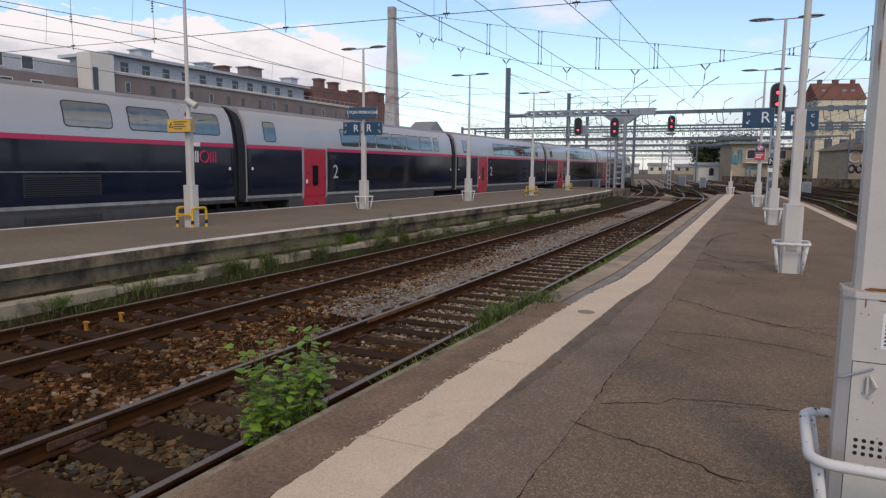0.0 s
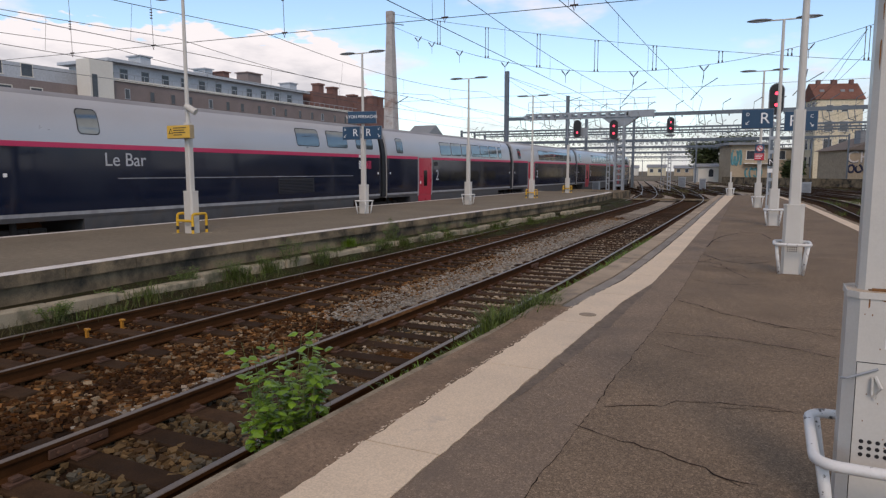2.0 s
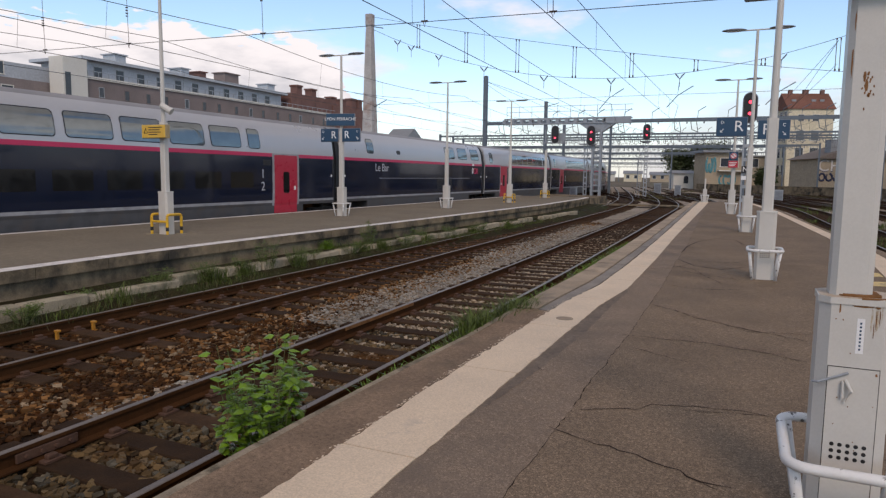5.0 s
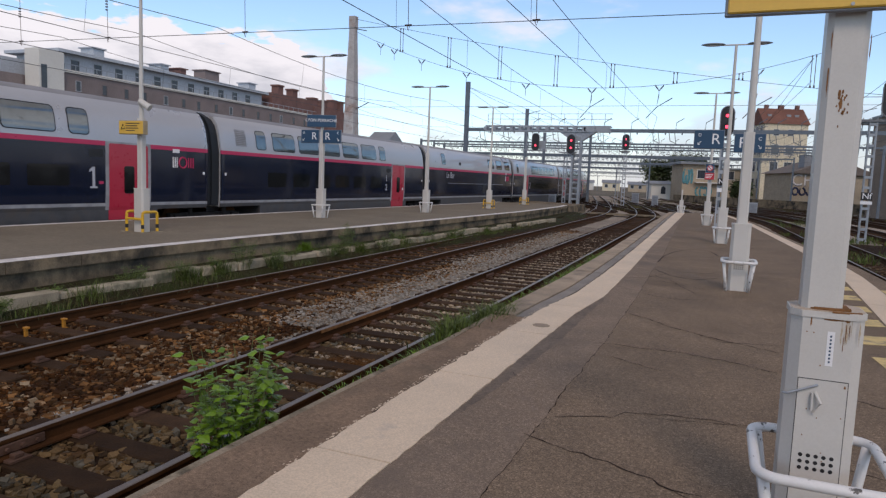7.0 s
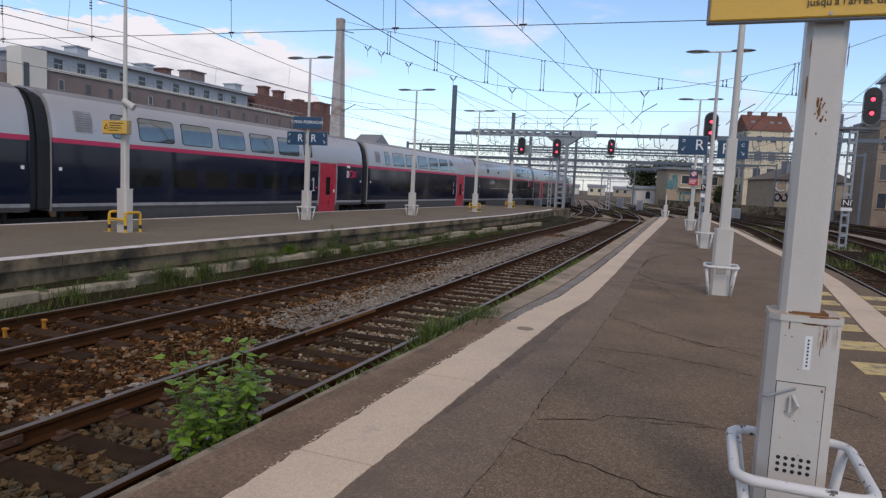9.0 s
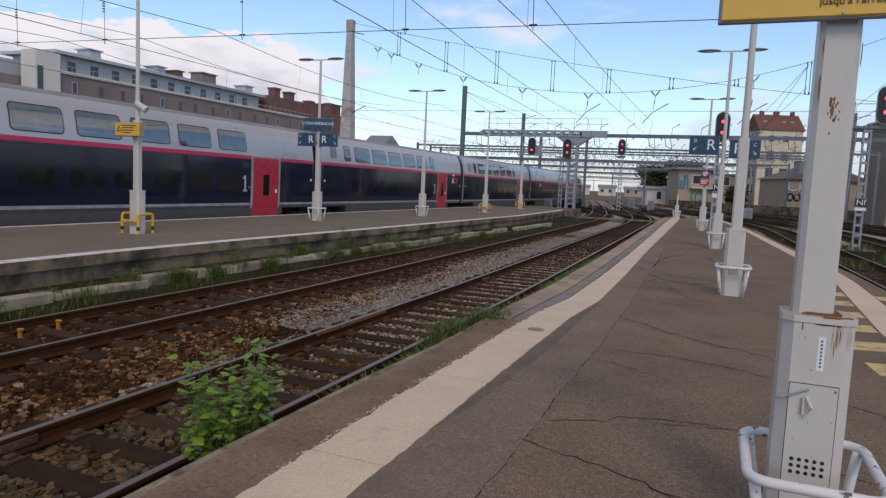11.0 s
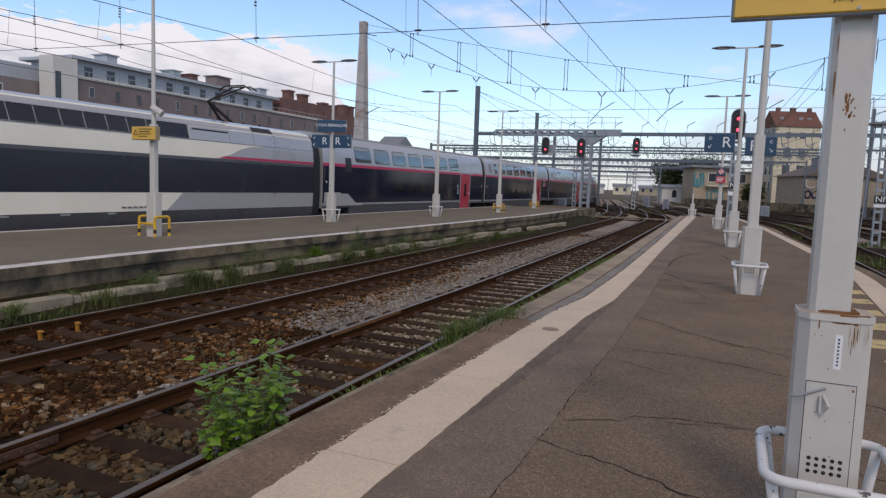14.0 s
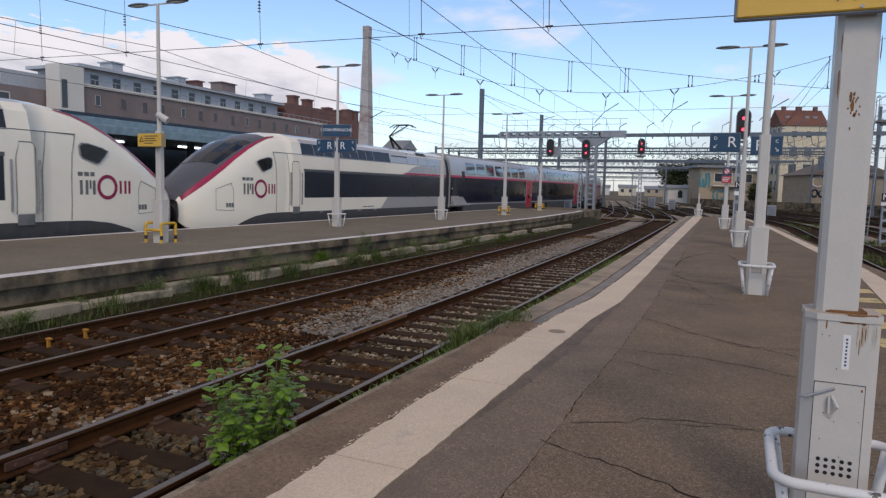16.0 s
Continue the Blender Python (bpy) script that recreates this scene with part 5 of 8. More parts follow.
zD = lambda x: 10.35 + 0.004 * (x + 10) ** 2
sC = span_y("head span cable and straight cross wire with insulator strings", 22.0, (-46, 16), zD, ())
bm = bmesh.new()
tube(bm, [(-46, 22, zC(-46)), (16, 22, zC(16))], 0.013, 4)
part("cross_wire", bm, M_WIRE, sC)
for x in (-30.39, -24.97, -17.7, -10.66, -6.05):
    bm = bmesh.new()
    z = zC(x)
    tube(bm, [(x, 22, z), (x - 0.1, 22, zD(x))], 0.014, 4)
    for k in range(4):
        tube(bm, [(x - 0.06, 22, 8.3 + k * 0.12), (x - 0.06, 22, 8.34 + k * 0.12)], 0.055, 7)
    tube(bm, [(x - 0.13, 22, z + 0.03), (x + 0.13, 22, z + 0.03)], 0.024, 6)
    tube(bm, [(x - 0.05, 22, z), (x, 22, z - 0.16), (x + 0.05, 22, z)], 0.018, 6)
    part("insulator_string", bm, M_INSUL, sC)
t = thing("feeder_cable", "thick feeder cables slung over the tracks", "overhead wire")
for (a, b_, sg) in (((-26, 68, 11.6), (-14, 92, 6.6), 0.3), ((-26, 68, 11.6), (-9, 112, 7.2), 0.4), ((-26, 68, 11.4), (-21, 92, 6.6), 0.3),
                    ((4.9, 52, 10.7), (-1, 112, 7.0), 0.3), ((4.9, 52, 10.7), (2, 130, 7.0), 0.3), ((4.9, 52, 9.2), (1, 92, 7.0), 0.2)):
    part("cable", wire(bmesh.new(), a, b_, sg, 12, 0.018), M_WIRE, t)

# tall concrete mast of the head span
t = thing("concrete_mast", "tall tapered concrete mast with rusty stains", "mast", m=pose(0.5, 0, 0))
bm = bmesh.new()
rings = []
for z, w in ((BED, 1.12), (5, 0.90), (12, 0.58), (15.1, 0.42)):
    rings.append([bm.verts.new((-30.9 + sx * w * 0.55, 52 + sy * w * 0.55, z)) for sx, sy in ((-1, -1), (1, -1), (1, 1), (-1, 1))])
for A, B in zip(rings, rings[1:]):
    for k in range(4):
        bm.faces.new((A[k], A[(k + 1) % 4], B[(k + 1) % 4], B[k]))
bm.faces.new(rings[-1])
part("shaft", bm, M_CONCMAST, t)
bm = bmesh.new()
box(bm, -31.2, -30.6, 51.7, 52.3, 14.3, 15.25, 0.03)
part("head", bm, M_CONCMAST, t)
bm = bmesh.new()
tube(bm, [(-30.6, 52, 14.2), (-29.6, 52, 14.0)], 0.04, 5)
part("bracket", bm, M_GANTRY, t)
bm = bmesh.new()
tube(bm, [(-30.5, 52, 7.4), (-29.2, 52, 8.0)], 0.04, 5)
part("bracket", bm, M_GANTRY, t)


# ---- the train ----
M_SILVER = mat("train_silver", (0.46, 0.465, 0.48), 0.32, 0.35, dark=0.95, light=1.04, scale=0.4, fine=30, bump=0.02, fine_amt=0.05, coat=0.3)
M_ROOF = mat("train_roof_grey", (0.24, 0.24, 0.25), 0.6, dark=0.8, light=1.15, scale=0.8, fine_amt=0.2)
M_NUMERAL = mat("train_numeral_grey", (0.42, 0.44, 0.48), 0.45, bump=0, fine_amt=0.05, dark=0.95, light=1.05)
M_NAVY = mat("train_navy", (0.0055, 0.0110, 0.029), 0.12, dark=0.95, light=1.05, scale=0.5, bump=0, fine_amt=0.06, spec=0.42, coat=0.1)
M_NAVYGREY = mat("power_car_navy", (0.015, 0.0205, 0.033), 0.24, dark=0.95, light=1.05, scale=0.5, bump=0, fine_amt=0.06, spec=0.45)
M_PINK = mat("train_carmine", (0.52, 0.025, 0.095), 0.35, bump=0, fine_amt=0.05, dark=0.95, light=1.03)
M_DOOR = mat("train_door_red", (0.46, 0.015, 0.045), 0.32, bump=0, fine_amt=0.05, dark=0.95, light=1.03, coat=0.3)
M_TRIM = mat("train_light_grey", (0.30, 0.31, 0.33), 0.45, bump=0, fine_amt=0.08)
M_SKIRT = mat("train_skirt", (0.060, 0.062, 0.068), 0.55, fine_amt=0.25, stain=(0.07, 0.055, 0.045), stain_lo=0.5, stain_hi=0.7)
M_GLASS = mat("train_window_glass", (0.25, 0.27, 0.26), 0.04, 0.9, bump=0, fine_amt=0.0, dark=0.9, light=1.1)
M_DARKGLASS = mat("dark_train_glass", (0.005, 0.007, 0.009), 0.05, bump=0, fine_amt=0.0, dark=0.9, light=1.1, spec=0.45)
M_BELLOW = mat("gangway_rubber", (0.006, 0.0085, 0.013), 0.6, fine_amt=0.2)
M_BOGIE = mat("bogie_dirt", (0.035, 0.031, 0.029), 0.85, fine_amt=0.4)
M_LOCO = mat("power_car_white", (0.87, 0.83, 0.705), 0.36, dark=0.95, light=1.03, scale=0.6, bump=0, fine_amt=0.04, coat=0.3)
M_HOOD = mat("dark_grey_hood", (0.085, 0.088, 0.10), 0.35, dark=0.9, light=1.08, scale=0.6, bump=0, fine_amt=0.06)
M_ROOFGLASS = mat("roof_edge_glazing", (0.012, 0.016, 0.026), 0.18, bump=0, fine_amt=0.05, spec=0.5)
M_LOGOGREY = mat("logo_grey", (0.14, 0.15, 0.15), 0.4, bump=0, fine_amt=0.03)
M_BORDER = mat("hood_border_carmine", (0.36, 0.016, 0.070), 0.38, bump=0, fine_amt=0.05, dark=0.95, light=1.03)
M_LOGORED = mat("logo_carmine", (0.30, 0.012, 0.075), 0.4, bump=0, fine_amt=0.03)

XC = -19.05
PROFILE = [(1.405, 0.86), (1.42, 0.93), (1.43, 0.99), (1.435, 1.09), (1.45, 1.5), (1.45, 2.55), (1.447, 2.85), (1.442, 2.99), (1.405, 3.25), (1.34, 3.65),
           (1.225, 4.0), (1.04, 4.25), (0.72, 4.41), (0.0, 4.48)]
BANDS = {0: 2, 1: 2, 2: 3, 6: 4, 7: 0, 8: 0, 9: 0, 10: 0, 11: 5, 12: 5}      # the rest is navy


def side_x(z):
    for (xa, za), (xb, zb) in zip(PROFILE, PROFILE[1:]):
        if za <= z <= zb:
            return xa + (xb - xa) * (z - za) / (zb - za)
    return 1.2


def loft(bm, sections, band):
    rings = []
    for y, prof in sections:
        full = prof + [(-x, z) for x, z in prof[-2::-1]]
        rings.append([bm.verts.new((x, y, z)) for x, z in full])
    n = len(rings[0])
    for A, B in zip(rings, rings[1:]):
        for k in range(n - 1):
            f = bm.faces.new((A[k], A[k + 1], B[k + 1], B[k]))
            kk = k if k < len(sections[0][1]) - 1 else n - 2 - k
            f.material_index = band(kk)
    bm.faces.new(rings[0])
    bm.faces.new(rings[-1][::-1])
    return rings


CAR_MATS = [M_SILVER, M_NAVY, M_SKIRT, M_TRIM, M_PINK, M_ROOF]


def side_panel(bm, y0, y1, z0, z1, proud=0.006, r=0.07, seg=3, side=1, edge=True):
    """A rounded panel that follows the curve of the car's side."""
    zs = {z0, z1} | {z for _, z in PROFILE if z0 < z < z1}
    for i in range(seg + 1):
        c = r * math.sin(math.pi / 2 * i / seg)
        zs |= {z0 + r - c, z1 - r + c}
    rows_ = []
    for z in sorted(zs):
        e = max(0.0, z0 + r - z, z - z1 + r)
        ins = r - math.sqrt(max(0.0, r * r - e * e))
        rows_.append([bm.verts.new((side * (side_x(z) + proud), y, z)) for y in (y0 + ins, y1 - ins)])
    for (a, b), (c, d) in zip(rows_, rows_[1:]):
        bm.faces.new((a, b, d, c) if side > 0 else (a, c, d, b))
    for col in (0, 1) if edge else ():
        rim = [bm.verts.new((side * (side_x(p[col].co.z) - 0.02), p[col].co.y, p[col].co.z)) for p in rows_]
        for k in range(len(rows_) - 1):
            f = (rows_[k][col], rows_[k + 1][col], rim[k + 1], rim[k])
            bm.faces.new(f if (col == 0) == (side > 0) else f[::-1])


def bogie(t, y, long=1.5):
    bm = bmesh.new()
    for s in (-1, 1):
        box(bm, s * 1.0 - 0.09, s * 1.0 + 0.09, y - long - 0.35, y + long + 0.35, 0.42, 0.66, 0.02)
        box(bm, s * 1.05 - 0.1, s * 1.05 + 0.1, y - 0.4, y + 0.4, 0.2, 0.55, 0.02)
        for k in (-1, 1):
            box(bm, s * 1.12 - 0.08, s * 1.12 + 0.08, y + k * long - 0.2, y + k * long + 0.2, 0.28, 0.62, 0.03)
            tube(bm, [(s * 1.1, y + k * long * 0.6, 0.4), (s * 1.1, y + k * long * 0.6, 0.85)], 0.09, 8)
    b = part("bogie", bm, M_BOGIE, t)
    for k in (-1, 1):
        bm = bmesh.new()
        for s in (-1, 1):
            tube(bm, [(s * 0.68, y + k * long, 0.46), (s * 0.82, y + k * long, 0.46)], 0.46, 20)
        tube(bm, [(-0.7, y + k * long, 0.46), (0.7, y + k * long, 0.46)], 0.09, 8)
        part("wheelset", bm, M_RAIL, b)


def coach(u0, u1, label, windows, lower, door=None, grille=None, bogies=(), sill=3.155, head=3.87):
    """A double-deck coach from u0 to u1 along the track, its origin at u0."""
    t = thing("double_deck_coach", label, "train car", "coaches of the train", m=pose(XC, u0, RAIL))
    L = u1 - u0
    a, b_ = 0.34, L - 0.34
    bm = bmesh.new()
    inner = [(x * 0.975, z if z < 4 else z - 0.04) for x, z in PROFILE]
    loft(bm, [(a, inner), (a + 0.06, PROFILE), (a + 0.2, PROFILE), (b_ - 0.2, PROFILE), (b_ - 0.06, PROFILE), (b_, inner)], lambda k: BANDS.get(k, 1))
    for f in bm.faces:
        f.smooth = len(f.verts) == 4
    part("body", bm, CAR_MATS, t)
    bm = bmesh.new()
    for sx in (-1, 1):
        box(bm, sx * 1.38 - 0.03, sx * 1.38 + 0.03, 2.75, L - 2.75, 0.28, 0.93)
    box(bm, -1.34, 1.34, 2.75, L - 2.75, 0.3, 0.9)
    part("skirt", bm, M_SKIRT, t)
    for k, (y0, y1) in enumerate(windows):
        bm = bmesh.new()
        side_panel(bm, y0 - 0.03, y1 + 0.03, sill - 0.03, head + 0.03, 0.004, 0.13)
        wf = part("window", bm, M_BELLOW, t, "rounded upper-deck window" if k == 0 else "")
        bm = bmesh.new()
        side_panel(bm, y0, y1, sill, head, 0.009, 0.11, edge=False)
        part("pane", bm, M_GLASS, wf, "", True)
    for k, (y0, y1) in enumerate(lower):
        bm = bmesh.new()
        side_panel(bm, y0, y1, 1.62, 2.22, 0.004, 0.06)
        part("lower_window", bm, M_DARKGLASS, t, "dark lower-deck window" if k == 0 else "")
    if door:
        d0, d1 = door
        bm = bmesh.new()
        side_panel(bm, d0 - 0.13, d1 + 0.13, 0.87, 2.99, 0.006, 0.03)
        fr = part("door_frame", bm, M_TRIM, t)
        bm = bmesh.new()
        side_panel(bm, d0, d1, 0.862, 2.93, 0.014, 0.05)
        box(bm, 1.36, 1.42, d0, d1, 0.56, 0.862)
        dr = part("door", bm, M_DOOR, t, "carmine red passenger door")
        mid = (d0 + d1) / 2
        bm = bmesh.new()
        side_panel(bm, mid - 0.2, mid + 0.2, 1.38, 2.25, 0.02, 0.08)
        part("door_pane", bm, M_DARKGLASS, dr)
        bm = bmesh.new()
        side_panel(bm, d1 - 0.24 if door[0] > L / 2 else d0 + 0.1, d1 - 0.12 if door[0] > L / 2 else d0 + 0.22, 1.5, 1.66, 0.02, 0.01)
        part("door_button", bm, M_SIGNWHITE, dr)
        side = d0 - 0.72 if door[0] > L / 2 else d1 + 0.3
        bm = bmesh.new()
        side_panel(bm, side, side + 0.5, 2.5, 2.72, 0.006, 0.02)
        part("destination_display", bm, M_BLACK, t)
    if grille:
        bm = bmesh.new()
        y0, y1 = grille
        side_panel(bm, y0, y1, 3.2, 3.85, 0.004, 0.05)
        gr = part("grille", bm, M_TRIM, t)
        bm = bmesh.new()
        for k in range(8):
            z = 3.26 + k * 0.07
            side_panel(bm, y0 + 0.05, y1 - 0.05, z, z + 0.035, 0.012, 0.008, 1)
        part("louvres", bm, M_ROOF, gr)
    # seams, vents and the roof rib
    bm = bmesh.new()
    tube(bm, [(1.02, a + 0.4, 4.12), (1.02, b_ - 0.4, 4.12)], 0.03, 4)
    part("roof_gutter", bm, M_ROOF, t)
    for y in (a + 0.25, b_ - 0.25):
        bm = bmesh.new()
        side_panel(bm, y - 0.05, y + 0.05, 2.05, 2.15, 0.006, 0.01, 1)
        part("end_mark", bm, M_SIGNWHITE, t)
    for y in bogies:
        bogie(t, y)
    # gangway ring at the front end
    bm = bmesh.new()
    for k, (sc, yy0, yy1) in enumerate(((0.93, L - 0.36, L - 0.12), (0.965, L - 0.10, L + 0.10), (0.93, L + 0.12, L + 0.36))):
        pr = [(x * sc, 0.6 + (z - 0.6) * (0.985 if sc > 0.95 else 0.965)) for x, z in PROFILE[1:]]
        loft(bm, [(yy0, pr), (yy1, pr)], lambda q: 0)
    part("gangway", bm, M_BELLOW, t, "black rubber gangway bellows")
    return t


def wins(y0, y1, n, w):
    return [(y0 + (y1 - y0 - w) * i / (n - 1), y0 + (y1 - y0 - w) * i / (n - 1) + w) for i in range(n)]


def class_mark(t, text, y, z, size, names="class_number"):
    return letters(names, text, size, M_NUMERAL, Matrix.Translation((side_x(z) + 0.008, y, z)) @ pose(0, 0, 0, 90, 0, 90), t, "light grey class number", 0.003)


def numeral_one(t, y, z, h):
    """A tall figure one with a flag and a foot."""
    x = side_x(z + h / 2) + 0.008
    bm = bmesh.new()
    box(bm, x - 0.006, x, y - 0.07 * h, y + 0.07 * h, z + 0.08 * h, z + h)
    box(bm, x - 0.006, x, y - 0.2 * h, y + 0.2 * h, z, z + 0.08 * h)
    f = [(y - 0.07 * h, z + h), (y - 0.24 * h, z + 0.86 * h), (y - 0.24 * h, z + 0.74 * h), (y - 0.07 * h, z + 0.84 * h)]
    bm.faces.new([bm.verts.new((x, a, b)) for a, b in f[::-1]])
    part("class_number", bm, M_NUMERAL, t, "light grey class number")
    bm = bmesh.new()
    box(bm, x - 0.006, x, y + 0.3 * h, y + 0.55 * h, z + 0.2 * h, z + 0.33 * h)
    part("red_mark", bm, M_PINK, t, "small red mark")


def logo(t, y, z, k, dark, light_mat, red):
    """The operator's mark as plain shapes: two bars and a ring."""
    x = side_x(z) + 0.008
    bm = bmesh.new()
    w = 0.05 * k
    box(bm, x - 0.006, x, y, y + w, z - 0.2 * k, z + 0.2 * k)
    box(bm, x - 0.006, x, y + 2 * w, y + 3 * w, z - 0.2 * k, z + 0.2 * k)
    box(bm, x - 0.006, x, y + 4 * w, y + 5 * w, z - 0.2 * k, z + 0.2 * k)
    box(bm, x - 0.006, x, y, y + 7 * w, z + 0.36 * k, z + 0.5 * k)
    part("mark_bars", bm, light_mat, t, "plain mark of bars")
    bm = bmesh.new()
    c = y + 10.5 * w
    tube(bm, [(x, c + 0.2 * k * math.cos(a * math.tau / 20), z + 0.2 * k * math.sin(a * math.tau / 20)) for a in range(21)], 0.035 * k, 5)
    for q in (16, 18.5, 21):
        box(bm, x - 0.006, x, y + q * w, y + (q + 1.2) * w, z - 0.2 * k, z + 0.2 * k)
    part("mark_ring", bm, red, t, "plain carmine ring mark")


CARS = []
GAPS = [93.6, 74.8, 56.1, 37.7, 19.2, -0.1, -19.5, -39.0, -61.3]
for k, (u1, u0) in enumerate(zip(GAPS, GAPS[1:])):
    L = u1 - u0
    if k <= 3:      # door near the rear end
        c = coach(u0, u1, "navy and silver double-deck second-class coach", [(1.35, 2.0)] + wins(6.5, L - 3.0, 6, 1.4) + [(L - 2.7, L - 2.1)],
                  wins(6.3, L - 3.4, 6, 1.3), (3.7, 5.2), bogies=(0.0,))
        class_mark(c, "2", 5.95, 1.95, 0.85)
    elif k == 4:    # the bar coach
        c = coach(u0, u1, "navy and silver double-deck bar coach", [(2.75, 3.4), (12.5, 14.0), (14.62, 16.14), (16.9, 18.32)], [], bogies=(0.0,), sill=3.27, head=3.95)
        letters("bar_name", "Le Bar", 0.56, M_NUMERAL, Matrix.Translation((side_x(2.53) + 0.008, 4.2, 2.53)) @ pose(0, 0, 0, 90, 0, 90), c, "white lettering", 0.003)
        logo(c, L - 2.3, 2.5, 0.95, None, M_SIGNWHITE, M_PINK)
        bm = bmesh.new()
        side_panel(bm, 5.9, 6.35, 3.28, 3.5, 0.006, 0.1)
        part("oval_window", bm, M_BLACK, c)
        for z0, z1, dep in ((1.32, 1.92, 0.004), (0.42, 0.78, 0.0)):
            bm = bmesh.new()
            box(bm, 1.40, 1.452 if dep else 1.415, 11.2, 13.5, z0, z1)
            v = part("vent_panel", bm, M_BLACK, c)
            for q in range(int((z1 - z0) / 0.06)):
                bm = bmesh.new()
                xq = 1.458 if dep else 1.42
                box(bm, xq - 0.02, xq, 11.25, 13.45, z0 + 0.02 + q * 0.06, z0 + 0.045 + q * 0.06)
                part("slat", bm, M_NAVY if dep else M_SKIRT, v)
        bm = bmesh.new()
        for z in (1.98,):
            box(bm, 1.45, 1.456, 3.9, 16.5, z, z + 0.025)
        part("trim_line", bm, M_TRIM, c)
    elif k in (5, 6):
        c = coach(u0, u1, "navy and silver double-deck coach with a red door", [(2.5, 3.1)] + wins(3.6, 12.75 + 0.25 * (k - 5), 5, 1.55) + [(13.2 + 0.25 * (k - 5), 13.85 + 0.25 * (k - 5))],
                  wins(3.2, 13.4, 6, 1.3), (L - 4.72, L - 3.2), (1.22, 1.87) if k == 5 else (1.12, 1.77), bogies=(0.0,))
        if k == 5:
            class_mark(c, "1", L - 5.45, 2.15, 0.5)
            class_mark(c, "2", L - 5.45, 1.65, 0.5)
        else:
            numeral_one(c, L - 5.28, 1.55, 0.64)
            logo(c, L - 2.1, 2.45, 0.9, None, M_SIGNWHITE, M_PINK)
    else:
        c = coach(u0, u1, "navy and silver first-class end coach", wins(3.26, 17.1, 7, 1.58), wins(7.5, 16.6, 6, 1.2), (L - 4.8, L - 3.1), bogies=(0.0, 3.2))
        numeral_one(c, L - 5.3, 1.55, 0.64)
        bm = bmesh.new()
        side_panel(bm, 2.26, 2.83, 2.62, 3.3, 0.006, 0.03)
        part("slot_window", bm, M_BLACK, c)
        bm = bmesh.new()
        v = [(0.42, 0.96), (4.0, 0.96), (3.9, 1.08), (3.3, 1.1), (3.18, 1.17), (2.5, 1.55), (1.9, 1.55), (1.8, 1.61), (0.42, 1.61)]
        f = [bm.verts.new((side_x(z) + 0.005, y, z)) for y, z in v]
        bm.faces.new(f)
        part("grey_swoop", bm, M_SILVER, c)
    CARS.append((c, u0, L))


# power cars: blunt front at the coach end, long nose at the other
def pc_profile(k, top, low=0.34):
    """The car's section drawn down to a height and a width."""
    base = [(1.34, 0.0), (1.42, 0.16), (1.45, 0.30), (1.45, 0.52), (1.44, 0.66), (1.41, 0.76), (1.28, 0.90), (1.06, 0.96), (0.62, 0.99), (0.0, 1.0)]
    return [(x * k, low + (top - low) * z) for x, z in base]


